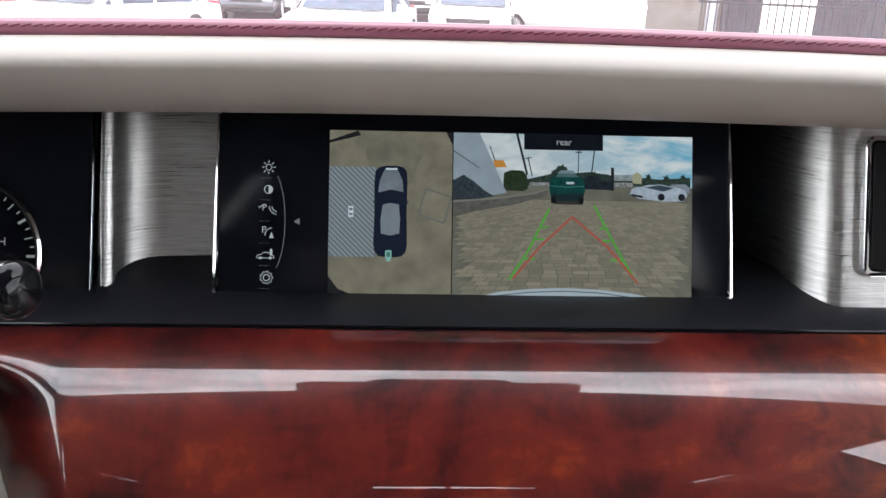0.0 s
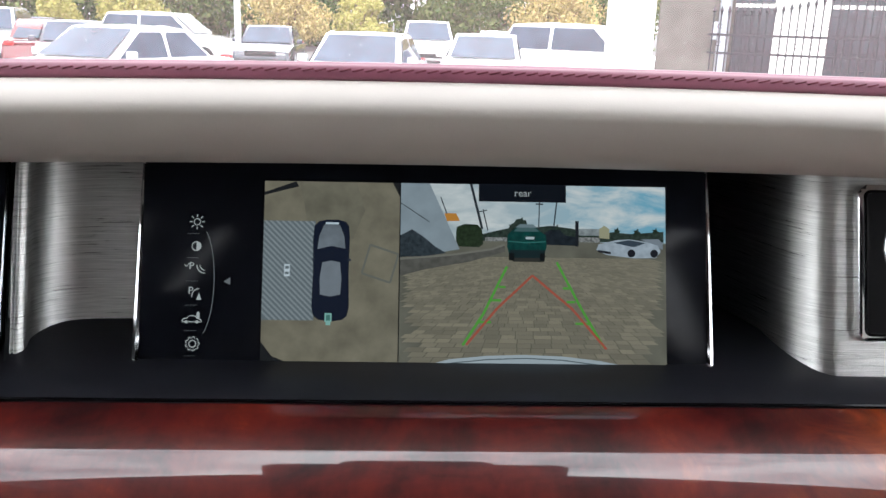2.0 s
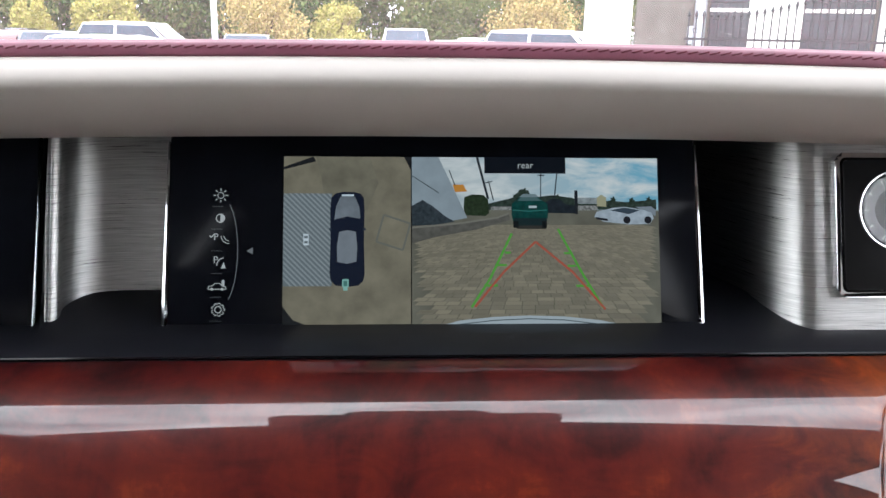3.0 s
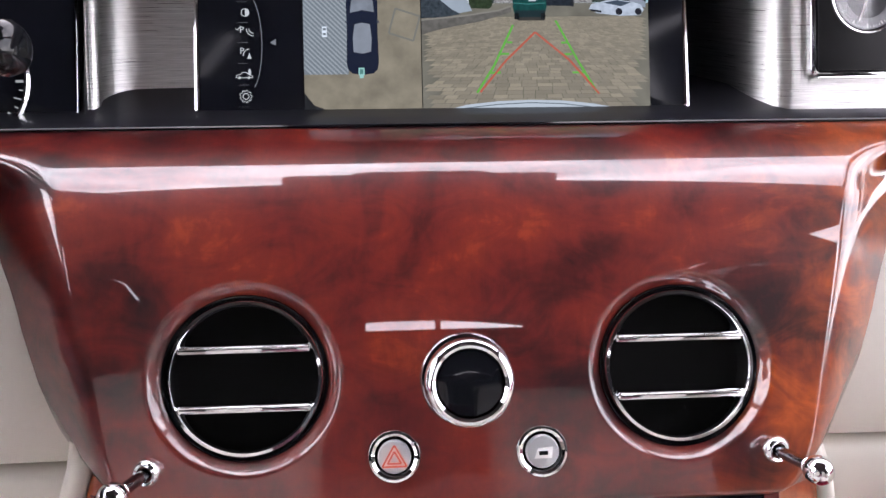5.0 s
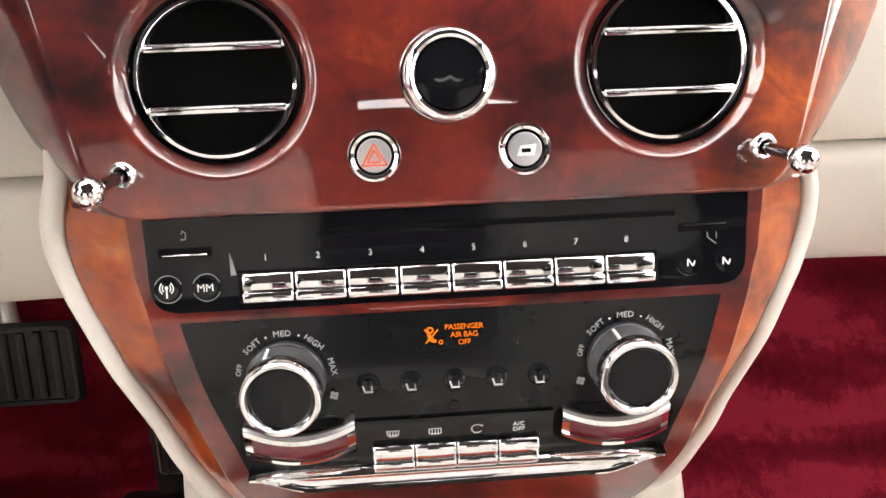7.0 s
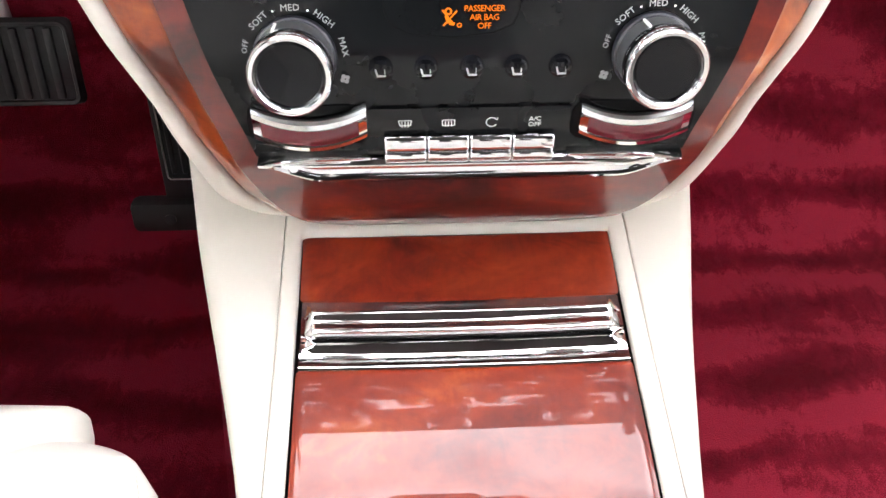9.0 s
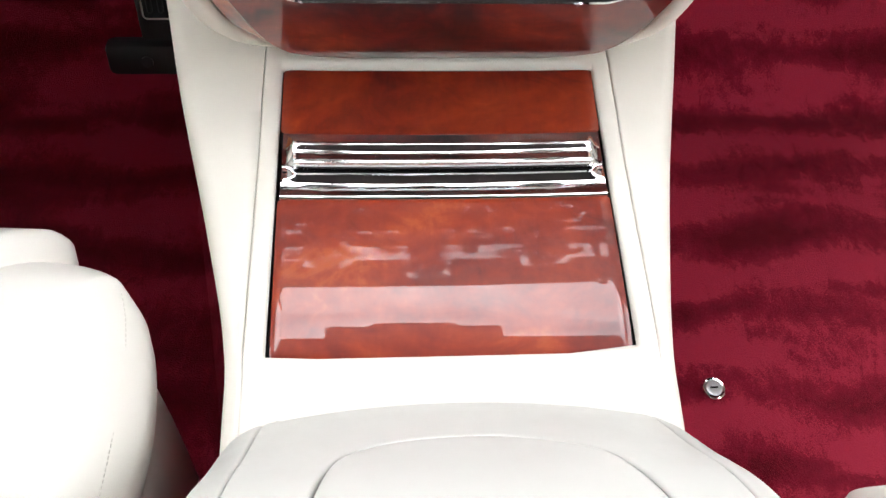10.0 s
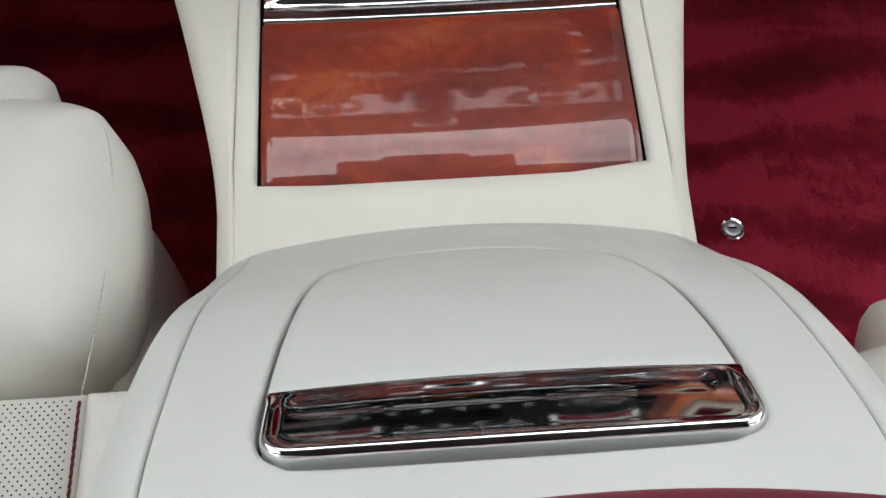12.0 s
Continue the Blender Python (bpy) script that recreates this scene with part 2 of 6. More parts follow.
def thing(name, base=(0, 0, 0), label="", category="", group="", kind=""):
    ob = new(name)
    ob.empty_display_size = 0.02
    ob.matrix_basis = Matrix.Translation(base)
    PLACE[ob.name] = ob.matrix_basis.copy()
    return tagged(ob, label, category, group, kind)


def finish(bm, name, mat, angle=38.0):
    bmesh.ops.recalc_face_normals(bm, faces=bm.faces)
    lim = radians(angle)
    for e in bm.edges:
        e.smooth = len(e.link_faces) == 2 and e.calc_face_angle(0.0) < lim
    for f in bm.faces:
        f.smooth = True
    me = bpy.data.meshes.new(name)
    bm.to_mesh(me)
    bm.free()
    me.materials.append(mat)
    return me


def part(name, bm, mat, parent=None, label="", m=None, angle=38.0):
    """Links a bmesh (or a finished mesh) as one object, under parent if given; its points are in the frame m."""
    me = finish(bm, name, mat, angle) if isinstance(bm, bmesh.types.BMesh) else bm
    ob = new(name, me)
    ob.matrix_basis = m if m is not None else Matrix()
    PLACE[ob.name] = ob.matrix_basis.copy()
    if parent is not None:
        ob.parent = parent
        ob.matrix_parent_inverse = PLACE[parent.name].inverted()
    return tagged(ob, label)


def frame_of(origin, v, w):
    """A frame with its x to the right, y along v and z along w."""
    v, w = Vector(v).normalized(), Vector(w).normalized()
    u = v.cross(w)
    m = Matrix((u, v, w)).transposed().to_4x4()
    m.translation = origin
    return m


def add_sheet(bm, rows, close_u=False, close_v=False):
    vs = [[bm.verts.new(p) for p in row] for row in rows]
    nr, nc = len(vs), len(vs[0])
    for i in range(nr if close_v else nr - 1):
        for j in range(nc if close_u else nc - 1):
            q = (vs[i][j], vs[i][(j + 1) % nc], vs[(i + 1) % nr][(j + 1) % nc], vs[(i + 1) % nr][j])
            try:
                bm.faces.new(q)
            except ValueError:
                pass
    return vs


def sheet(rows, close_u=False, cap=False):
    bm = bmesh.new()
    vs = add_sheet(bm, rows, close_u)
    if cap:
        bm.faces.new(vs[0])
        bm.faces.new(vs[-1])
    return bm


def box(c, s, bev=0.0, seg=2, bm=None, m=None):
    one = bm is None
    b = bmesh.new()
    bmesh.ops.create_cube(b, size=1.0, matrix=Matrix.Translation(c) @ Matrix.Diagonal((*s, 1)))
    if bev:
        bmesh.ops.bevel(b, geom=b.edges[:], offset=min(bev, min(s) * 0.49), segments=seg, profile=0.5, affect="EDGES")
    if m is not None:
        bmesh.ops.transform(b, matrix=m, verts=b.verts)
    if one:
        return b
    join(bm, b)
    return bm


def join(bm, b):
    me = bpy.data.meshes.new("tmp")
    b.to_mesh(me)
    b.free()
    bm.from_mesh(me)
    bpy.data.meshes.remove(me)


def lathe(profile, n=48, cap=True, m=None, bm=None):
    """profile: (radius, height) from bottom to top, about the z axis."""
    rows = []
    for r, h in profile:
        rows.append([(r * math.cos(2 * math.pi * k / n), r * math.sin(2 * math.pi * k / n), h) for k in range(n)])
    b = sheet(rows, True, cap)
    if m is not None:
        bmesh.ops.transform(b, matrix=m, verts=b.verts)
    if bm is None:
        return b
    join(bm, b)
    return bm


def tube(pts, r, n=8, closed=False, bm=None):
    pts = [Vector(p) for p in pts]
    rows = []
    side = None
    for i, p in enumerate(pts):
        a = pts[i - 1] if (i or closed) else p
        c = pts[(i + 1) % len(pts)] if (i < len(pts) - 1 or closed) else p
        d = (c - a).normalized()
        if side is None:
            side = d.orthogonal().normalized()
        side = (side - d * side.dot(d)).normalized()
        up = d.cross(side)
        rr = r(i / max(1, len(pts) - 1)) if callable(r) else r
        rows.append([p + rr * (side * math.cos(2 * math.pi * k / n) + up * math.sin(2 * math.pi * k / n)) for k in range(n)])
    b = bmesh.new()
    vs = add_sheet(b, rows, True, closed)
    if not closed:
        b.faces.new(vs[0])
        b.faces.new(vs[-1])
    if bm is None:
        return b
    join(bm, b)
    return bm


def plate(outline, z0, z1, bev=0.0, bm=None):
    """A flat piece with the given outline, from height z0 to z1 of its frame."""
    b = bmesh.new()
    bot = [b.verts.new((x, y, z0)) for x, y in outline]
    top = [b.verts.new((x, y, z1)) for x, y in outline]
    b.faces.new(bot)
    ft = b.faces.new(top)
    k = len(outline)
    for i in range(k):
        b.faces.new((bot[i], bot[(i + 1) % k], top[(i + 1) % k], top[i]))
    if bev:
        bmesh.ops.bevel(b, geom=list(ft.edges), offset=bev, segments=2, profile=0.5, affect="EDGES")
    if bm is None:
        return b
    join(bm, b)
    return bm


def flat(polys, z=0.0):
    """Flat polygons in a frame's plane."""
    b = bmesh.new()
    for poly in polys:
        b.faces.new([b.verts.new((x, y, z)) for x, y in poly])
    return b


def rounded(x0, y0, x1, y1, r, n=5):
    rs = r if isinstance(r, (tuple, list)) else (r,) * 4
    out = []
    for (cx, cy, a0), rr in zip(((x0, y0, 180), (x1, y0, 270), (x1, y1, 0), (x0, y1, 90)), rs):
        px = cx + rr if cx == x0 else cx - rr
        py = cy + rr if cy == y0 else cy - rr
        for k in range(n + 1):
            a = radians(a0 + 90 * k / n)
            out.append((px + rr * math.cos(a), py + rr * math.sin(a)))
    return out


def circle(cx, cy, r, n=32, a0=0.0, a1=360.0):
    full = abs(a1 - a0) >= 360
    return [(cx + r * math.cos(radians(a0 + (a1 - a0) * k / (n if full else n - 1))), cy + r * math.sin(radians(a0 + (a1 - a0) * k / (n if full else n - 1)))) for k in range(n)]


def stroke(pts, w):
    """Polygons for a drawn line of width w."""
    out = []
    for (ax, ay), (bx, by) in zip(pts[:-1], pts[1:]):
        d = math.hypot(bx - ax, by - ay) or 1e-9
        nx, ny = -(by - ay) / d * w / 2, (bx - ax) / d * w / 2
        out.append([(ax - nx, ay - ny), (bx - nx, by - ny), (bx + nx, by + ny), (ax + nx, ay + ny)])
    return out


def ring(cx, cy, r, w, n=32, a0=0.0, a1=360.0):
    pts = circle(cx, cy, r, n, a0, a1)
    if abs(a1 - a0) >= 360:
        pts.append(pts[0])
    return stroke(pts, w)


def lettering(text, size, m, mat, parent, name="lettering", depth=0.00012, spread=1.0):
    cu = bpy.data.curves.new(name, "FONT")
    cu.body, cu.size, cu.align_x, cu.align_y, cu.extrude = text, size, "CENTER", "CENTER", depth
    cu.resolution_u, cu.space_character = 2, spread
    tmp = bpy.data.objects.new(name, cu)
    me = bpy.data.meshes.new_from_object(tmp)
    bpy.data.objects.remove(tmp)
    me.materials.clear()
    me.materials.append(mat)
    me.name = name
    return part(name, me, mat, parent, "", m)


def smooth_step(a, b, x):
    t = max(0.0, min(1.0, (x - a) / (b - a)))
    return t * t * (3 - 2 * t)


def curve_through(pts, n):
    """A smooth line of n points through pts."""
    pts = [Vector(p) for p in pts]
    ext = [2 * pts[0] - pts[1], *pts, 2 * pts[-1] - pts[-2]]
    out = []
    segs = len(pts) - 1
    for k in range(n):
        f = k / (n - 1) * segs
        i = min(int(f), segs - 1)
        t = f - i
        a, b, c, d = ext[i:i + 4]
        out.append(0.5 * (2 * b + (c - a) * t + (2 * a - 5 * b + 4 * c - d) * t * t + (3 * b - a - 3 * c + d) * t ** 3))
    return out


def table(xs, ys):
    return lambda x: float(np.interp(x, xs, ys))

# ---- cabin shell ----
def build_shell():
    floor = thing("floor", (0, 0.2, -0.055), "deep crimson cut-pile carpet over the cabin floor", "carpet", kind="structure")
    rows = []
    prof = curve_through([(0, -1.9, -0.055), (0, -0.4, -0.055), (0, 0.45, -0.055), (0, 0.62, -0.04), (0, 0.86, 0.16), (0, 0.95, 0.4), (0, 0.97, 0.62), (0, 1.02, 0.78), (0, 1.12, 0.888)], 70)
    for p in prof:
        rows.append([(-0.78 + 1.56 * k / 40, p.y, p.z + 0.004 * noise.noise((k * 0.4, p.y * 9, 1))) for k in range(41)])
    part("carpet", sheet(rows), CARPET, floor)
    for sx in (-1, 1):
        rows = []
        for y in np.linspace(-0.25, 0.9, 30):
            w = 0.134 + 0.05 * max(0.0, (y - 0.05) / 0.3) ** 1.2 if y < 0.4 else 0.2
            w = min(w, 0.2)
            rows.append([(sx * (w + o) - 0.004, float(y), z) for o, z in ((-0.03, 0.26), (-0.004, 0.235), (0.004, 0.2), (0.012, 0.1), (0.02, 0.02), (0.035, -0.03), (0.06, -0.052))])
        part("tunnel_carpet", sheet(rows), CARPET, floor)

    # unseen side panels added to stop daylight leaking into the footwells
    for sx in (-1, 1):
        part("footwell_blocker", box((sx * 0.785, 0.93, 0.4), (0.03, 0.4, 0.96), 0.01, 2), CARPET, floor, "unseen carpeted panel keeping daylight out of the footwell")

    ceiling = thing("ceiling", (0, -0.6, 1.3), "dark headliner with a sensor pod at the windscreen", "headliner", kind="structure")
    bm = bmesh.new()
    rows = []
    for y, z in ((0.285, 1.288), (0.272, 1.276), (0.25, 1.285), (0.1, 1.315), (-0.5, 1.335), (-1.3, 1.36), (-1.72, 1.43)):
        rows.append([(x, y - 0.35 * x * x, z - 0.06 * x * x - 0.25 * max(0.0, abs(x) - 0.6)) for x in np.linspace(-0.67, 0.67, 17)])
    add_sheet(bm, rows)
    rows = [[(p[0], p[1], p[2] + 0.05) for p in r] for r in rows]
    add_sheet(bm, rows)
    part("lining", bm, HEADLINER, ceiling)
    part("mirror_base", box((-0.004, 0.305, 1.272), (0.334, 0.13, 0.05), 0.024, 4), SATINBLACK, ceiling, "dark plastic mirror base")
    part("sensor_pod", box((-0.004, 0.352, 1.252), (0.165, 0.09, 0.05), 0.03, 4), SATINBLACK, ceiling, "dark plastic pod")

    for sx, nm in ((-1, "door_1"), (1, "door_2")):
        # unseen passenger's door ajar on its front hinge to admit light; driver's is shut
        swing = Matrix.Translation((0.8, 0.77, 0)) @ Matrix.Rotation(radians(7), 4, "Z") @ Matrix.Translation((-0.8, -0.77, 0)) if sx > 0 else Matrix()
        lean = Matrix.Translation((sx * 0.72, 0, 0.98)) @ Matrix.Rotation(radians(-11 * sx), 4, "Y")
        lab = "unseen car door set ajar to admit light, cream and burgundy leather" if sx > 0 else "shut car door in cream and burgundy leather"
        d = thing(nm, (sx * 0.78, 0.2, -0.05), lab, "door", kind="structure")
        part("rocker", box((sx * 0.79, -0.4, -0.06), (0.08, 2.9, 0.1), 0.02, 3), CREAM, d)
        part("rear_door", box((sx * 0.79, -1.15, 0.31), (0.05, 1.4, 0.76), 0.02, 3), CREAM, d)
        part("door_leaf", box((sx * 0.82, 0.22, 0.22), (0.07, 1.1, 0.6), 0.02, 3), CREAM, d, "padded leather door leaf", swing)
        part("top_roll", box((sx * 0.82, 0.22, 0.6), (0.09, 1.1, 0.18), 0.035, 4), BURGUNDY, d, "burgundy leather door top", swing)
        part("leaf_glass", box((0, 0, 0), (0.006, 1.05, 0.62), 0.001, 1, m=lean @ Matrix.Translation((0, 0.22, 0))), SOFTTINT, d, "clear door glass", swing)
        part("window_frame", box((0, 0, 0), (0.05, 0.17, 0.72), 0.015, 2, m=Matrix.Translation((sx * 0.715, -0.45, 0.98)) @ Matrix.Rotation(radians(-10 * sx), 4, "Y") @ Matrix.Rotation(radians(22), 4, "X")), HEADLINER, d)
        part("rear_glass", box((0, 0, 0), (0.006, 1.4, 0.62), 0.001, 1, m=lean @ Matrix.Translation((0, -1.05, 0))), SIDETINT, d, "lightly tinted rear door glass")
        pil = [(sx * 0.78, 0.98, 0.86), (sx * 0.73, 0.62, 1.09), (sx * 0.655, 0.2, 1.28), (sx * 0.64, -0.1, 1.3)]
        part("pillar", tube(curve_through(pil, 12), 0.035, 8), HEADLINER, d)
    rear = thing("wall_rear", (0, -1.7, 0), "burgundy rear cabin wall below the back window", "wall", kind="structure")
    # unseen wall and near-black glass, kept dark so the fascia reflects little
    part("rear_panel", box((0, -1.72, 0.35), (1.56, 0.06, 0.85), 0.02, 2), BURGUNDY, rear)
    part("back_glass", box((0, -1.7, 1.0), (1.5, 0.006, 0.52), 0.001, 1), PRIVACY, rear, "dark back window")
    # unseen panel and blocks added to leave a sky slit, mirrored as a strip
    part("rear_header", box((0, -1.7, 1.324), (1.5, 0.05, 0.124), 0.005, 1), HEADLINER, rear, "unseen dark panel below the sky slit")
    for xa, xb in ((-0.75, -0.13), (0.09, 0.105), (0.37, 0.75)):
        part("slit_mask", box(((xa + xb) / 2, -1.7, 1.42), (xb - xa, 0.05, 0.07), 0.003, 1), HEADLINER, rear)
    for sx in (-1, 1):
        part("rear_quarter", box((sx * 0.69, -1.5, 0.95), (0.06, 0.6, 0.75), 0.02, 2), HEADLINER, rear)
    ws = thing("window_1", (0, 0.7, 1.1), "clear curved windscreen with specks of dust and an added haze", "windscreen", kind="structure")
    rows = []
    for k in range(16):
        f = k / 15
        y, z = 1.08 + (0.285 - 1.08) * f, 0.895 + (1.292 - 0.895) * f + 0.03 * math.sin(math.pi * f)
        hw = 0.8 + (0.66 - 0.8) * f
        rows.append([(x * hw, y - 0.2 * (x * hw) ** 2, z) for x in np.linspace(-1, 1, 15)])
    g = part("pane", sheet(rows), DUSTY, ws)
    if g.data.polygons[0].normal.z > 0:
        g.data.flip_normals()
    g.visible_shadow = False


build_shell()

# ---- dashboard ----
def bow(x):
    return -0.045 * x * x


XS = [float(x) for x in np.linspace(-0.8, 0.8, 81)]


def build_dash():
    dash = thing("dashboard", (0, 0.6, 0.6), "dashboard with a burgundy top, pale padded brow and cream knee panels", "dashboard")
    top = curve_through([(0, 1.12, 0.893), (0, 0.8, 0.925), (0, 0.52, 0.943), (0, 0.462, 0.9475), (0, 0.452, 0.9468), (0, 0.4485, 0.944), (0, 0.4475, 0.9392), (0, 0.456, 0.936)], 40)
    part("top_pad", sheet([[(x, p.y, p.z + bow(x)) for x in XS] for p in top]), BURGUNDY, dash, "burgundy leather top with a stitched edge")
    brow = curve_through([(0, y, z) for y, z in ((0.456, 0.939), (0.447, 0.9388), (0.438, 0.9364), (0.4305, 0.933), (0.4256, 0.9292), (0.4239, 0.9256), (0.4246, 0.922), (0.4285, 0.9155), (0.436, 0.9075), (0.449, 0.8995), (0.47, 0.8938), (0.49, 0.8945))], 60)
    part("brow", sheet([[(x, p.y, p.z + bow(x)) for x in XS] for p in brow]), HOOD, dash, "padded pale leather brow")
    # twisted thread along the lip, one mesh of short slanted stitches
    bm = bmesh.new()
    for k in range(-115, 116):
        x = k * 0.0062
        z = 0.9437 + bow(x)
        tube([(x - 0.0028, 0.4484, z - 0.0005), (x - 0.0006, 0.4474, z + 0.0001), (x + 0.0028, 0.4477, z + 0.0009)], 0.00042, 5, bm=bm)
    part("stitching", bm, STITCH, dash)
    part("soffit", sheet([[(x, y, z + bow(x)) for x in XS] for y, z in ((0.486, 0.8945), (0.53, 0.896), (0.62, 0.9))]), SATINBLACK, dash)
    tray = [(0.4345, 0.7665), (0.4345, 0.7705), (0.437, 0.772), (0.475, 0.7722), (0.523, 0.784), (0.62, 0.787)]
    part("tray", sheet([[(x, y, z) for x in XS] for y, z in tray]), SATINBLACK, dash, "matt black gallery shelf")
    # unseen black panel added to block light from behind the display
    part("leak_blocker", box((0, 0.655, 0.83), (1.6, 0.02, 0.19), 0.002, 1), SATINBLACK, dash, "unseen black panel stopping light behind the display")
    part("tray_edge", tube([(x, 0.4352, 0.7715) for x in XS], 0.0011, 6), GLOSSBLACK, dash)

    def backing(plan, name):
        pts = curve_through([(x, y, 0) for x, y in plan], 70)
        rows = [[(p.x, p.y + 0.3 * (z - 0.772), z) for p in pts] for z in np.linspace(0.766, 0.905, 12)]
        part(name, sheet([[(float(a), float(b), float(c)) for a, b, c in r] for r in rows]), BRUSHED, dash, "brushed aluminium sheet with a rolled edge")

    backing([(-0.155, 0.526), (-0.19, 0.5245), (-0.215, 0.5225), (-0.231, 0.515), (-0.2385, 0.503), (-0.2375, 0.492), (-0.2415, 0.487), (-0.244, 0.49)], "backing_panel")
    backing([(0.155, 0.62), (0.18, 0.6), (0.198, 0.57), (0.209, 0.535), (0.2175, 0.504), (0.2265, 0.486), (0.237, 0.4765), (0.252, 0.4745), (0.3, 0.4745), (0.55, 0.4745)], "backing_panel")
    # padded cream panels below the wood, both sides
    for sx in (-1, 1):
        upper = curve_through([(0, 0.44, 0.735), (0, 0.4, 0.72), (0, 0.375, 0.68), (0, 0.362, 0.62), (0, 0.364, 0.585), (0, 0.374, 0.574), (0, 0.39, 0.572)], 24)
        lower = curve_through([(0, 0.39, 0.573), (0, 0.372, 0.571), (0, 0.364, 0.562), (0, 0.366, 0.53), (0, 0.376, 0.49), (0, 0.388, 0.472), (0, 0.41, 0.466), (0, 0.5, 0.47)], 24)
        for nm, pr in (("upper_knee_panel", upper), ("lower_knee_panel", lower)):
            xs = np.linspace(0.2, 0.78, 30)
            part(nm, sheet([[(sx * float(x), p.y - 0.03 * smooth_step(0.25, 0.7, x), p.z) for x in xs] for p in pr]), CREAM, dash, "padded cream leather knee panel")
    return dash


build_dash()

# ---- wood fascia ----
def bezier(a, b, c, n):
    out = []
    for k in range(n):
        t = k / (n - 1)
        out.append(tuple((1 - t) ** 2 * p + 2 * t * (1 - t) * q + t * t * r for p, q, r in zip(a, b, c)))
    return out


ROLL = bezier((0.4335, 0.7705), (0.376, 0.7665), (0.350, 0.7015), 60)
FACE = [(0.335 + 0.4 * (z - 0.664), z) for z in np.linspace(0.7, 0.586, 120)]
LIP = [(0.3029, 0.5835), (0.3023, 0.5812), (0.303, 0.5793), (0.3052, 0.5782), (0.312, 0.578), (0.34, 0.578)]
FASCIA = frame_of((0, 0.335, 0.664), (0, 0.4, 1), (0, -1, 0.4))
VENTS = ((-0.1245, -0.0155), (0.1245, -0.0155))
crease = table([0.577, 0.5805, 0.584, 0.59, 0.598, 0.61, 0.621, 0.664, 0.708, 0.745, 0.775], [0.17, 0.18, 0.187, 0.193, 0.198, 0.202, 0.2045, 0.214, 0.224, 0.234, 0.242])
outer = table([0.577, 0.59, 0.601, 0.634, 0.664, 0.7, 0.745, 0.775], [0.212, 0.236, 0.248, 0.269, 0.285, 0.299, 0.306, 0.31])


def funnel(u, v):
    d = 0.0
    for cu, cv in VENTS:
        r = math.hypot(u - cu, v - cv)
        if r < 0.058:
            d = max(d, 0.0072 * (1 - smooth_step(0.0462, 0.0545, r)))
            d += 0.03 * (1 - smooth_step(0.0405, 0.0455, r))
    return d


def build_fascia():
    wood = thing("wood_fascia", (0, 0.33, 0.58), "glossy lacquered red burl wood dashboard fascia", "dashboard trim")
    rows = []
    nv = Vector((0, -1, 0.4)).normalized()
    prof = ROLL + FACE + LIP
    for y, z in prof:
        cw, ow = crease(z), outer(z)
        depth = 0.06 * (1 - smooth_step(0.742, 0.768, z)) * smooth_step(0.573, 0.588, z) + 0.0005
        row = []
        for k in range(14, 0, -1):
            f = k / 14
            row.append(Vector((-cw - f * (ow - cw), y + (0.0008 * (1 - smooth_step(0.73, 0.76, z))) + depth * f ** 1.2, z)))
        for k in range(261):
            s = -1 + 2 * k / 260
            x = s * cw
            edge = 0.0008 * smooth_step(0.985, 1.0, abs(s)) * (1 - smooth_step(0.73, 0.76, z))
            p = Vector((x, y + edge, z))
            if 0.58 < z < 0.712:
                p -= nv * funnel(x, (z - 0.664) * 1.077)
            row.append(p)
        for k in range(1, 15):
            f = k / 14
            row.append(Vector((cw + f * (ow - cw), y + (0.0008 * (1 - smooth_step(0.73, 0.76, z))) + depth * f ** 1.2, z)))
        rows.append(row)
    part("veneer_panel", sheet(rows), VENEER, wood, angle=60)
    for sx in (-1, 1):
        rows = []
        under = [(0.362, 0.72), (0.366, 0.712), (0.378, 0.706), (0.42, 0.706)]
        for y, z in ROLL[:46] + under:
            row = []
            for k in range(40):
                x = 0.3 - 0.02 * (1 if sx < 0 else 0) + (0.5 if sx > 0 else 0.55) * k / 39
                out = 0.0
                if sx < 0:
                    out = 0.022 * smooth_step(0.285, 0.34, x) * smooth_step(0.43, 0.39, y)
                row.append((sx * x, y - out, z + (0.0 if sx > 0 else 0.3 * out)))
            rows.append(row)
        part("veneer_roll", sheet(rows), VENEER, wood)

    # book-match joints of the veneer
    for i, (cx, cz) in enumerate(VENTS):
        vent = thing("air_vent", FASCIA @ Vector((cx, cz, -0.012)), "round chrome air vent with two crossbars in wood", "air vent", "dashboard air vents")
        m = FASCIA @ Matrix.Translation((cx, cz, 0))
        part("duct", lathe([(0.0, -0.0245), (0.036, -0.0245), (0.0418, -0.022), (0.042, -0.008)], 56, False), DUCT, vent, "deep black duct", m)
        part("outer_ring", lathe([(0.0472, -0.012), (0.047, -0.0066), (0.0464, -0.0058), (0.0456, -0.006), (0.045, -0.007), (0.0446, -0.0085)], 72, False), GLOSSBLACK, vent, "", m)
        part("ring", lathe([(0.0446, -0.012), (0.0445, -0.0055), (0.0432, -0.0035), (0.0415, -0.0033), (0.0403, -0.0048), (0.0398, -0.009), (0.0398, -0.018)], 72, False), CHROME, vent, "polished chrome ring", m)
        for v in (0.0165, -0.0165):
            hw = math.sqrt(0.0405 ** 2 - v * v)
            b = box((0, v, -0.0052), (2 * hw, 0.0052, 0.006), 0.0016, 2)
            box((0, v + 0.001, -0.0022), (2 * hw - 0.002, 0.0012, 0.001), 0.0004, 1, bm=b)
            part("crossbar", b, CHROME, vent, "chrome crossbar", m)
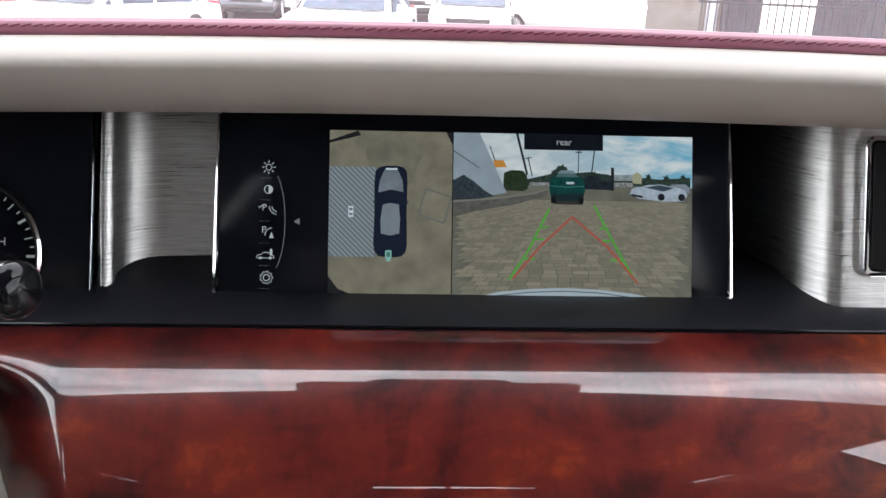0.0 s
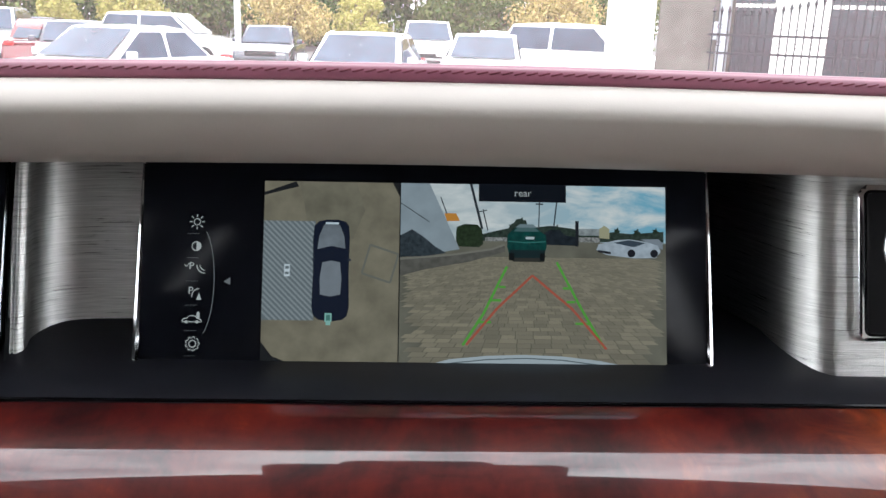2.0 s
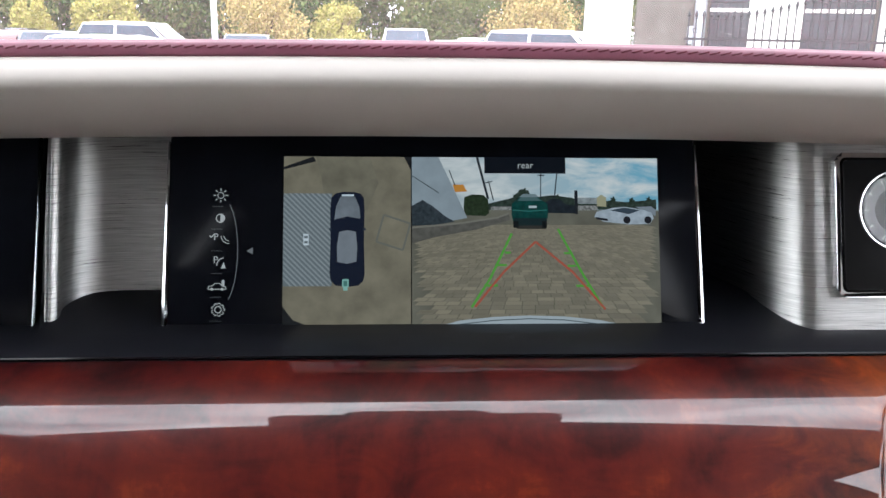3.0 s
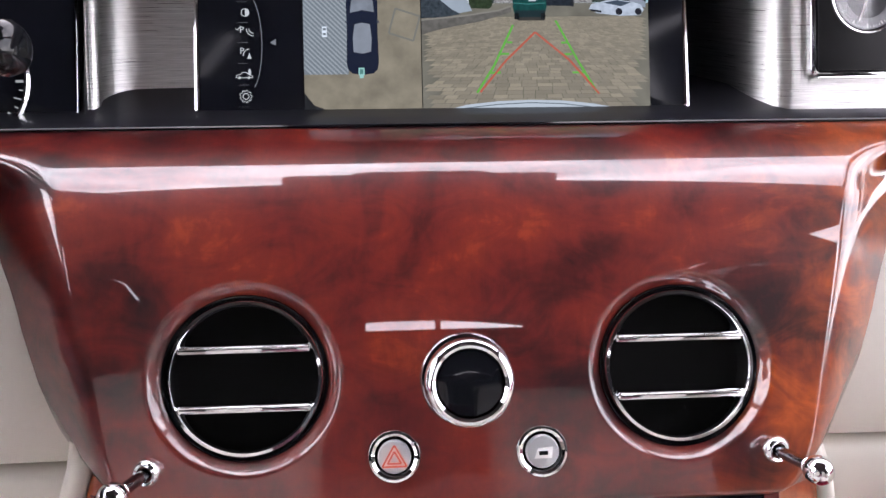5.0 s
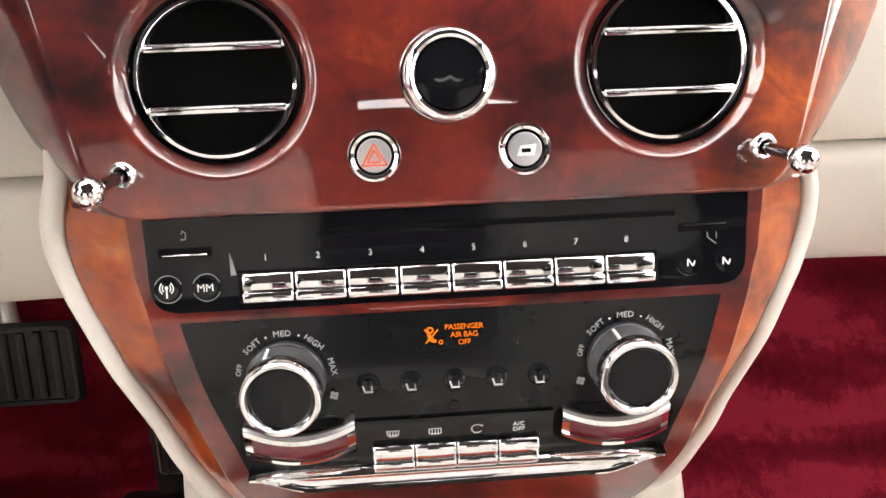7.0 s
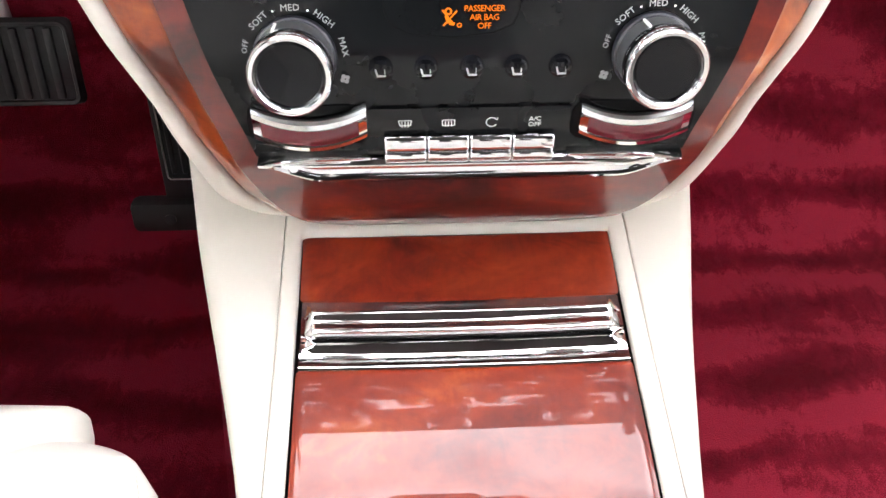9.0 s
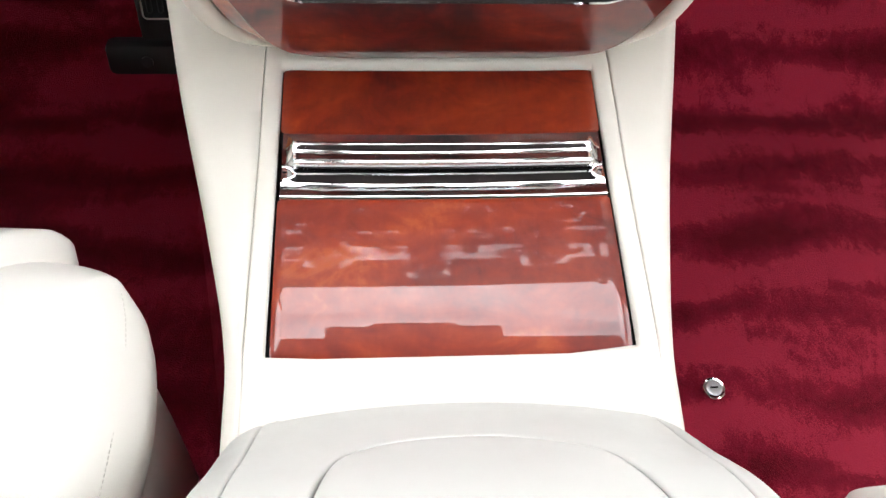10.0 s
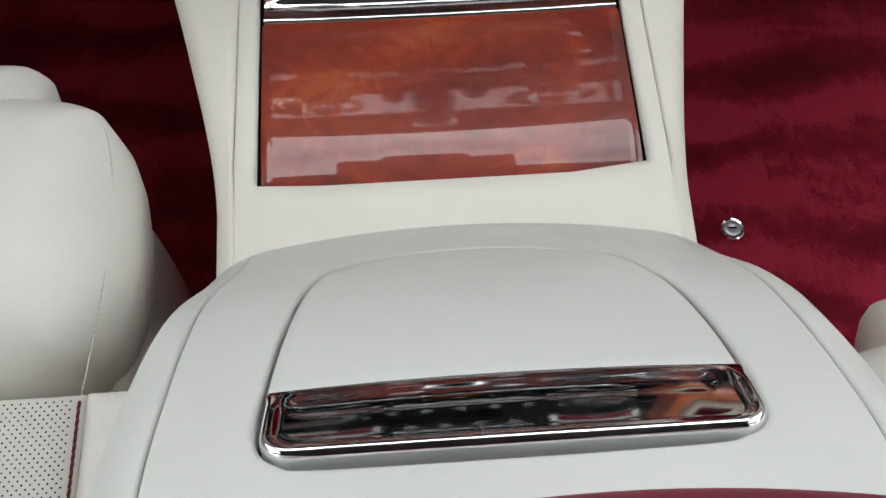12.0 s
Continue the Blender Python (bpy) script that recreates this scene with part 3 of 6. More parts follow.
            box_v = box((0, v, -0.014), (2 * hw, 0.0016, 0.012), 0.0004, 1)
            part("louvre", box_v, SATINBLACK, vent, "", m)

    knob = thing("rotary_knob", FASCIA @ Vector((0, -0.02, 0)), "chrome rotary knob with a gloss black cap", "knob")
    m = FASCIA @ Matrix.Translation((0, -0.019, 0))
    part("skirt", lathe([(0.0258, -0.001), (0.0262, 0.0015), (0.0252, 0.003), (0.0235, 0.0035), (0.0235, 0.006)], 72, False), DARKCHROME, knob, "", m)
    rows = []
    for r, h in ((0.0225, 0.002), (0.0225, 0.008), (0.0238, 0.0095), (0.0243, 0.011), (0.0243, 0.021), (0.0242, 0.022), (0.0237, 0.0245), (0.0222, 0.0263), (0.0203, 0.0268), (0.0188, 0.026), (0.0183, 0.0245)):
        kn = 0.00025 if 0.0105 < h < 0.0215 else 0.0
        rows.append([((r + kn * (k % 2)) * math.cos(math.pi * k / 90), (r + kn * (k % 2)) * math.sin(math.pi * k / 90), h) for k in range(180)])
    b = sheet(rows, True)
    part("grip", b, CHROME, knob, "knurled chrome ring", m)
    part("cap", lathe([(0.0186, 0.0232), (0.0176, 0.0248), (0.013, 0.0256), (0.006, 0.0259), (0.0, 0.026)], 64, False), GLOSSBLACK, knob, "domed gloss black cap", m)

    for sx, nm in ((-1, "hazard"), (1, "glovebox")):
        cx, cz = sx * 0.0415, -0.0605
        lab = "round chrome push button with a red warning triangle" if sx < 0 else "round chrome push button with a white panel symbol"
        btn = thing("push_button", FASCIA @ Vector((cx, cz, 0)), lab, "push button", "fascia push buttons")
        m = FASCIA @ Matrix.Translation((cx, cz, 0))
        part("collar", lathe([(0.0148, -0.001), (0.0149, 0.0018), (0.0142, 0.003), (0.0128, 0.0034), (0.0112, 0.0026), (0.0104, 0.0006)], 56, False), CHROME, btn, "", m)
        part("groove", lathe([(0.0, 0.0002), (0.0108, 0.0002)], 40, False), DUCT, btn, "", m)
        part("cap", lathe([(0.0092, 0.0), (0.0094, 0.003), (0.0086, 0.0041), (0.006, 0.0046), (0.0, 0.0048)], 48, False), SILVERDIAL, btn, "domed satin silver cap", m)
        mm = m @ Matrix.Translation((0, 0, 0.0052))
        if sx < 0:
            for r, w in ((0.0078, 0.0009), (0.0044, 0.0009)):
                part("triangle", flat(ring(0, -0.0012, r, w, 3, 90, 450)), REDMARK, btn, "glowing red triangle", mm)
        else:
            part("symbol", flat([[(-0.005, -0.0035), (0.005, -0.0035), (0.0058, 0.003), (-0.0028, 0.0022)]]), WHITEMARK, btn, "", mm)
            part("symbol", flat([[(-0.0022, -0.0016), (0.0028, -0.0016), (0.0028, 0.0006), (-0.0022, 0.0006)]], 0.0002), GLOSSBLACK, btn, "", mm)

    for sx in (-1, 1):
        stop = thing("organ_stop", (sx * 0.1775, 0.31, 0.604), "chrome organ-stop plunger on a slender dark rod", "air vent control", "organ stops")
        d = Vector((sx * 0.0065, -0.034, 0.0085)).normalized()
        v = d.orthogonal()
        m = frame_of((sx * 0.1775, 0.3125, 0.603), v, d)
        part("collar", lathe([(0.0078, -0.002), (0.008, 0.001), (0.0074, 0.0034), (0.006, 0.0046), (0.0046, 0.004), (0.004, 0.002)], 40, False), CHROME, stop, "", m)
        part("rod", lathe([(0.0034, 0.0), (0.0034, 0.03)], 20, True), DARKCHROME, stop, "", m)
        prof = [(0.0034, 0.0285), (0.0046, 0.0292)] + [(0.0081 * math.cos(radians(a)), 0.0372 + 0.0079 * math.sin(radians(a))) for a in range(-60, 91, 10)]
        part("ball", lathe(prof, 40, False), CHROME, stop, "polished chrome ball", m)
    return wood


build_fascia()

# ---- centre stack ----
STACK = curve_through([(0, 0.316, 0.59), (0, 0.3065, 0.568), (0, 0.3005, 0.551), (0, 0.292, 0.534), (0, 0.2845, 0.522), (0, 0.277, 0.506), (0, 0.269, 0.485), (0, 0.2655, 0.46), (0, 0.264, 0.44), (0, 0.262, 0.424), (0, 0.2635, 0.408), (0, 0.273, 0.37), (0, 0.2885, 0.337), (0, 0.2995, 0.318)], 200)
_sz = [p.z for p in STACK][::-1]
_sy = [p.y for p in STACK][::-1]


def stack_y(z):
    return float(np.interp(z, _sz, _sy))


def stack_frame(x, z, out=0.0):
    dy = (stack_y(z + 0.003) - stack_y(z - 0.003)) / 0.006
    m = frame_of((x, stack_y(z), z), (0, dy, 1), (0, -1, dy))
    return m @ Matrix.Translation((0, 0, out))


s_in = table([0.318, 0.322, 0.33, 0.345, 0.37, 0.4, 0.47, 0.545, 0.59], [0.07, 0.092, 0.109, 0.119, 0.1275, 0.1375, 0.1575, 0.1805, 0.183])
EDGE = curve_through([(0.078, 0, 0.318), (0.106, 0, 0.323), (0.124, 0, 0.333), (0.139, 0, 0.356), (0.15, 0, 0.384), (0.173, 0, 0.45), (0.1975, 0, 0.505), (0.212, 0, 0.534), (0.2175, 0, 0.553), (0.2165, 0, 0.572), (0.209, 0, 0.6)], 160)
s_out = table([p.z for p in EDGE], [p.x for p in EDGE])


def s_deep(z):
    """How far the outer edge of the wood lies behind the stack's face."""
    return 0.0115 + 0.0065 * smooth_step(0.34, 0.42, z)


def curved_plate(name, mat, parent, zs, half, out, label="", thick=0.004, nx=40, x0=None, fillet=0.0):
    """A plate that follows the stack's face between two heights; half: its half width at a height."""
    rows = []
    nz = len(zs)
    for i, z in enumerate(zs):
        m = stack_frame(0, z)
        o = out
        row = []
        for k in range(nx + 1):
            s = -1 + 2 * k / nx
            a, b = (-half(z), half(z)) if x0 is None else x0(z)
            x = a + (b - a) * (s + 1) / 2
            row.append(m @ Vector((x, 0, o)))
        row = [m @ Vector((a, 0, o - thick))] + row + [m @ Vector((b, 0, o - thick))]
        rows.append(row)
    mt, mb = stack_frame(0, zs[0]), stack_frame(0, zs[-1])
    rows.insert(0, [p - (mt.to_3x3() @ Vector((0, 0, thick))) for p in rows[0]])
    rows.append([p - (mb.to_3x3() @ Vector((0, 0, thick))) for p in rows[-1]])
    return part(name, sheet(rows), mat, parent, label)


def zline(a, b, n):
    return [float(z) for z in np.linspace(a, b, n)]


def build_stack():
    body = thing("centre_stack", (0, 0.3, 0.32), "tapering burl wood centre stack edged in cream leather", "centre stack")
    rows, sides = [], {-1: [], 1: []}
    for p in STACK:
        z, y = p.z, p.y
        a, b = s_in(z), s_out(z)
        g = s_deep(z)
        fs = (1.0, 0.85, 0.7, 0.5, 0.3, 0.15, 0.07, 0.03, 0.0)

        def wing(f):
            # turns over a tight crease, then falls away with a slight belly
            return g * (0.06 * smooth_step(0.0, 0.08, f) + 0.8 * f + 0.14 * f * f)

        rows.append([(a * float(v), y, z) for v in np.linspace(-1.0, 1.0, 61)])
        for sx in (-1, 1):
            e = b - 0.004 * sx
            row = [(a + (e - a) * f, y + wing(f)) for f in fs[::-1]] + [(e, y + g + 0.001), (e, y + g + 0.008)]
            sides[sx].append([(sx * u, v, z) for u, v in row])
    part("veneer_body", sheet(rows), STACKVENEER, body, angle=70)
    for sx in (-1, 1):
        part("veneer_wing", sheet(sides[sx]), WINGVENEER, body, "burl wing with warm light in its honey colour", angle=70)
    # cream rim that follows the outline, and the side walls behind it
    for sx in (-1, 1):
        rows = []
        for z, y in [(0.63, 0.33), (0.61, 0.322)] + [(p.z, p.y) for p in STACK[::2]]:
            b = s_out(z) - 0.004 * sx
            g = s_deep(z) - 0.0115
            w = (0.0165 if sx < 0 else 0.0135) + 0.008 * smooth_step(0.45, 0.33, z)
            cs = [(0.0006, 0.024), (0.001, 0.0125), (0.003, 0.0097), (0.007, 0.0085), (w * 0.7, 0.0095), (w - 0.003, 0.0125), (w, 0.017), (w + 0.002, 0.03), (w + 0.006, 0.07), (w + 0.012, 0.16)]
            rows.append([(sx * (b + dx), y + dy + g, z) for dx, dy in cs])
        part("rim", sheet(rows), CREAM, body, "cream leather edging", angle=60)
    return body


build_stack()


def piano_key(w, h, name="key"):
    """A chrome key: a rounded upper face over a lower lip, in its own frame."""
    prof = [(h * v, o) for v, o in ((0.5, -0.003), (0.5, 0.0004), (0.47, 0.002), (0.42, 0.0031), (0.3, 0.0038), (0.15, 0.0041), (0.0, 0.004), (-0.07, 0.0036), (-0.1, 0.0026), (-0.115, 0.0014), (-0.13, 0.0016), (-0.145, 0.0036), (-0.17, 0.0048), (-0.25, 0.0054), (-0.36, 0.0053), (-0.45, 0.0046), (-0.49, 0.0036), (-0.5, 0.0024), (-0.5, -0.003))]
    rows = []
    for x, d in ((-w / 2, 0.0012), (-w / 2 + 0.0005, 0.0004), (-w / 2 + 0.0014, 0.0), (0, -0.0002), (w / 2 - 0.0014, 0.0), (w / 2 - 0.0005, 0.0004), (w / 2, 0.0012)):
        rows.append([(x, v * (1 - d * 10), max(-0.003, o - d)) for v, o in prof])
    return sheet(rows, False, True)


def build_audio():
    unit = thing("audio_panel", (0, 0.3, 0.527), "gloss black audio panel with eight chrome keys", "audio panel")
    half = table([0.5265, 0.528, 0.531, 0.536, 0.545, 0.577], [0.158, 0.165, 0.1695, 0.172, 0.1728, 0.1728])
    curved_plate("faceplate", GLOSSBLACK, unit, zline(0.5755, 0.5265, 30), half, 0.0012, "gloss black faceplate", nx=60)
    part("disc_slot", box((0.03, 0.0, 0.0), (0.2, 0.0035, 0.002), 0.0008, 1), DUCT, unit, "", stack_frame(0, 0.566, 0.0012))
    key = finish(piano_key(0.0288, 0.0175), "key", KEYCHROME)
    for k in range(8):
        x = -0.1055 + k * 0.0297
        part("key", key, KEYCHROME, unit, "chrome key", stack_frame(x, 0.5375, 0.003))
        lettering(str(k + 1), 0.0052, stack_frame(x - 0.001, 0.5525, 0.0016), WHITEMARK, unit)
    part("key_bed", box((0, 0, 0), (0.243, 0.0195, 0.003), 0.001, 1), DUCT, unit, "", stack_frame(-0.0015, 0.5375, 0.0008))
    for x, t in ((-0.151, 0), (0.147, 1)):
        m = stack_frame(x, 0.5575, 0.0012)
        part("port", box((0, 0, 0), (0.03, 0.0055, 0.002), 0.0009, 2), DUCT, unit, "", m)
        part("port_lip", box((0, -0.0012 if t == 0 else 0.0015, 0.0012), (0.0255, 0.0014, 0.0012), 0.0005, 1), CHROME if t == 0 else GLOSSBLACK, unit, "", m)
    for x, t in ((-0.162, "radio"), (-0.1405, "MM"), (0.1385, "N"), (0.1595, "N")):
        m = stack_frame(x, 0.5385, 0.0012)
        cap = part("round_key", lathe([(0.0072, 0.0), (0.0072, 0.0022), (0.0064, 0.0034), (0.004, 0.0036), (0.0, 0.0036)], 36, False), GLOSSBLACK, unit, "small round black key", m)
        part("key_ring", flat(ring(0, 0, 0.0078, 0.0006, 32, 20, 160) + ring(0, 0, 0.0078, 0.0006, 32, 200, 340), 0.0004), GREYMARK if t != "N" else DARKCHROME, cap, "", m)
        mm = m @ Matrix.Translation((0, 0, 0.0038))
        if t == "radio":
            polys = stroke([(0, -0.0045), (0, 0.001)], 0.0009) + [circle(0, 0.0012, 0.0011, 12)]
            for r in (0.0024, 0.0038):
                polys += ring(0, 0.001, r, 0.0006, 12, -50, 50) + ring(0, 0.001, r, 0.0006, 12, 130, 230)
            part("symbol", flat(polys), WHITEMARK, cap, "", mm)
        elif t == "MM":
            lettering("MM", 0.0062, mm, WHITEMARK, cap)
        else:
            part("symbol", flat(stroke([(-0.002, -0.002), (-0.002, 0.0022), (0.0012, -0.002), (0.0022, 0.001)], 0.0008)), WHITEMARK, cap, "", mm)
    part("symbol", flat(stroke([(-0.0015, -0.002), (0.0012, -0.002), (0.0015, 0.0015), (0, 0.003), (-0.0012, 0.001)], 0.0005)), GREYMARK, unit, "", stack_frame(-0.151, 0.5665, 0.0016))
    part("symbol", flat(stroke([(-0.0035, 0.006), (-0.0035, 0.003), (0.0018, -0.001)], 0.0006) + stroke([(0.0018, 0.006), (0.0018, 0.002)], 0.0006)), GREYMARK, unit, "", stack_frame(0.153, 0.5485, 0.0016))
    part("index_mark", flat([[(-0.0012, -0.012), (0.0022, -0.009), (0.0006, -0.0005), (-0.001, 0.0045)]]), GREYMARK, unit, "", stack_frame(-0.1255, 0.552, 0.0016))


build_audio()


def seat_symbol(kind, mm, parent):
    """A small seat in side view with rising lines beside its back."""
    polys = [[(-0.0034, 0.0022), (-0.0024, 0.0024), (-0.0014, -0.0012), (-0.0024, -0.0016)], [(-0.0026, -0.0024), (0.0026, -0.0024), (0.003, -0.0012), (-0.0016, -0.0012)]]
    for k in range(3):
        x = -0.0006 + 0.0013 * k
        polys += stroke([(x, -0.0006), (x + 0.0004, 0.0004), (x - 0.0001, 0.0012), (x + 0.0003, 0.0022 - 0.0004 * kind)], 0.0006)
    part("symbol", flat(polys), PALEMARK, parent, "", mm)


def build_climate():
    unit = thing("climate_panel", (0, 0.265, 0.42), "black climate panel with two chrome dials and amber warning", "climate panel")
    half = table([0.421, 0.4265, 0.522], [0.1285, 0.13, 0.157])
    curved_plate("faceplate", PANELBLACK, unit, zline(0.5215, 0.424, 50), half, 0.0012, "satin black faceplate", nx=60)
    curved_plate("centre_panel", PANELBLACK, unit, zline(0.5205, 0.4605, 30), None, 0.0026, "", 0.003, 30, lambda z: (-0.0715, 0.058))
    curved_plate("sub_panel", PANELBLACK, unit, zline(0.4575, 0.425, 16), None, 0.0032, "", 0.004, 30, lambda z: (-0.0625, 0.057))
    part("airbag_window", tube([stack_frame(x, z, 0.0026) @ Vector((0, 0, 0)) for x, z in ((-0.0505, 0.5205), (-0.0495, 0.511), (-0.046, 0.5045), (-0.036, 0.5005), (-0.013, 0.4985), (0.01, 0.5005), (0.02, 0.5045), (0.0235, 0.511), (0.0245, 0.5205))], 0.0005, 6), DUCT, unit, "fine dark joint")
    for i, t in enumerate(("PASSENGER", "AIR BAG", "OFF")):
        lettering(t, 0.0046, stack_frame(0.0045, 0.5125 - 0.0042 * i, 0.0036), AMBER, unit, "warning_text", spread=0.92)
    icon = ring(-0.0152, 0.0032, 0.0016, 0.0011, 12) + stroke([(-0.0185, 0.004), (-0.0125, -0.0035)], 0.001) + stroke([(-0.0165, 0.001), (-0.0148, -0.003), (-0.0118, -0.0035)], 0.0018) + stroke([(-0.018, -0.0045), (-0.0105, 0.0035)], 0.0009) + ring(-0.0092, -0.0042, 0.0011, 0.0006, 8)
    part("warning_symbol", flat(icon), AMBER, unit, "", stack_frame(0, 0.5085, 0.0036))
    for k, x in enumerate((-0.0525, -0.0275, -0.0022, 0.0228, 0.0475)):
        m = stack_frame(x, 0.4835, 0.002)
        dome = part("round_key", lathe([(0.0068, 0.0), (0.0068, 0.002), (0.006, 0.0044), (0.004, 0.0056), (0.0, 0.006)], 36, False), GLOSSBLACK, unit, "small domed black key", m)
        seat_symbol(k % 2, m @ Matrix.Translation((0, -0.001, 0.0058)), dome)
    part("sensor", lathe([(0.0036, 0.0), (0.0034, 0.0014), (0.0024, 0.0018), (0.0, 0.0012)], 24, False), GLOSSBLACK, unit, "", stack_frame(-0.0028, 0.4655, 0.0022))
    key = finish(piano_key(0.0249, 0.0165), "key", KEYCHROME)
    for k in range(4):
        x = -0.0399 + k * 0.0254
        part("key", key, KEYCHROME, unit, "chrome key", stack_frame(x, 0.4315, 0.0045))
        m = stack_frame(x, 0.4475, 0.0037)
        if k == 0:
            polys = stroke([(-0.0038, 0.002), (0.0038, 0.002), (0.003, -0.0015), (-0.003, -0.0015), (-0.0038, 0.002)], 0.0005)
        elif k == 1:
            polys = stroke([(-0.0036, 0.002), (0.0036, 0.002), (0.0036, -0.0018), (-0.0036, -0.0018), (-0.0036, 0.002)], 0.0005)
        elif k == 2:
            polys = ring(0, 0, 0.0032, 0.0006, 20, 30, 330) + stroke([(0.0015, 0.003), (0.0032, 0.0014), (0.0034, 0.0034)], 0.0005)
        else:
            polys = []
            lettering("A/C", 0.0044, m @ Matrix.Translation((0, 0.0018, 0)), WHITEMARK, unit)
            lettering("OFF", 0.0044, m @ Matrix.Translation((0, -0.0022, 0)), WHITEMARK, unit)
        if k < 2:
            for j in range(3):
                polys += stroke([(-0.0018 + 0.0018 * j, -0.0028), (-0.0018 + 0.0018 * j, 0.0012)], 0.0005)
        if polys:
            part("symbol", flat(polys), WHITEMARK, unit, "", m)

    for sx in (-1, 1):
        cx, cz = sx * 0.099, 0.4895
        m = stack_frame(cx, cz, 0.0012)
        dial = part("dial_base", lathe([(0.0228, 0.0), (0.0228, 0.004), (0.022, 0.0052), (0.0212, 0.0055)], 72, False), SATINBLACK, unit, "", m)
        part("dial_sleeve", lathe([(0.0212, 0.003), (0.0212, 0.0215), (0.0208, 0.0222)], 72, False), SLEEVE, dial, "satin silver sleeve", m)
        part("dial_ring", lathe([(0.0215, 0.0198), (0.0222, 0.0215), (0.0226, 0.028), (0.0222, 0.0315), (0.0208, 0.0332), (0.019, 0.033), (0.0178, 0.0315), (0.0174, 0.029)], 84, False), CHROME, dial, "polished chrome ring", m)
        part("dial_cap", lathe([(0.0178, 0.0292), (0.0165, 0.0302), (0.009, 0.0298), (0.0, 0.0296)], 56, False), GLOSSBLACK, dial, "gloss black cap", m)
        part("pointer", box((-0.0085, 0.0196, 0.0135), (0.0016, 0.0016, 0.016), 0.0003, 1), WHITEMARK, dial, "", m)
        mm = stack_frame(cx, cz, 0.0028)
        r = 0.0272
        for word, a, s in (("OFF", 166, 0.0043), ("SOFT", 131, 0.005), ("MED", 91, 0.005), ("HIGH", 51, 0.005), ("MAX", 12, 0.005)):
            p = Matrix.Translation((r * math.cos(radians(a)), r * math.sin(radians(a)), 0)) @ Matrix.Rotation(radians(a - 90), 4, "Z")
            lettering(word, s, mm @ p, PALEMARK, dial, spread=1.05)
        part("scale_dots", flat([circle(r * math.cos(radians(a)), r * math.sin(radians(a)), 0.0007, 10) for a in (111, 71)]), WHITEMARK, dial, "", mm)
        fx = 0.0265 if sx < 0 else -0.0265
        fan = []
        for k in range(4):
            fan.append(circle(fx + 0.0016 * math.cos(k * math.pi / 2 + 0.5), -0.0125 + 0.0016 * math.sin(k * math.pi / 2 + 0.5), 0.0013, 10))
        part("fan_symbol", flat(fan), GREYMARK, dial, "", mm)
        # thumb wheel under the dial
        wheel = part("wheel_recess", plate(rounded(-0.0365, -0.015, 0.0365, 0.0125, 0.009), -0.002, 0.0006), DUCT, unit, "", stack_frame(sx * 0.0945, 0.4475, 0.0014))
        rows, band = [], []
        prof = [(0.0125, 0.002), (0.012, 0.0085), (0.0098, 0.0112), (0.0068, 0.0118), (0.0055, 0.0108), (-0.0045, 0.0108), (-0.0055, 0.0118), (-0.0082, 0.0112), (-0.01, 0.0085), (-0.0105, 0.002)]
        for k in range(29):
            a = -1 + 2 * k / 28
            x = 0.0325 * a
            dip = 0.0075 * a * a
            rows.append([(x, v + dip, o - 0.003 * a * a) for v, o in prof])
            if abs(a) < 0.9:
                band.append([(x, v + dip, o - 0.003 * a * a) for v, o in ((0.0056, 0.0111), (0.002, 0.0118), (-0.002, 0.0118), (-0.0046, 0.0111))])
        mw = stack_frame(sx * 0.0945, 0.4425, 0.0)
        part("thumb_wheel", sheet(rows, False, True), CHROME, unit, "curved chrome thumb wheel", mw)
        part("wheel_band", sheet(band), REDBAND, wheel, "dark red band", mw)

    # chrome ledge under the panel
    rows = []
    for k in range(61):
        s = -1 + 2 * k / 60
        x = s * 0.1285
        e = smooth_step(0.7, 1.0, abs(s))
        h = 0.0168 * (1 - 0.75 * e)
        m = stack_frame(x, 0.4235)
        rows.append([m @ Vector((0, v * h, o)) for v, o in ((0.06, 0.0), (0.03, 0.006), (-0.1, 0.0085), (-0.3, 0.006), (-0.5, 0.0042), (-0.72, 0.005), (-0.85, 0.0072), (-0.97, 0.0066), (-1.0, 0.0))])
    part("chrome_ledge", sheet(rows), CHROME, unit, "polished chrome ledge")


build_climate()

# ---- centre console ----
CX = -0.004


def con_z(y):
    if y >= 0.21:
        return 0.303 + 0.09 * (y - 0.21)
    return 0.303 - 0.033 * (0.21 - y) - 0.9 * max(0.0, 0.1 - y) ** 2


def con_w(y):
    return 0.137 + 0.055 * max(0.0, (y - 0.06) / 0.3) ** 1.25


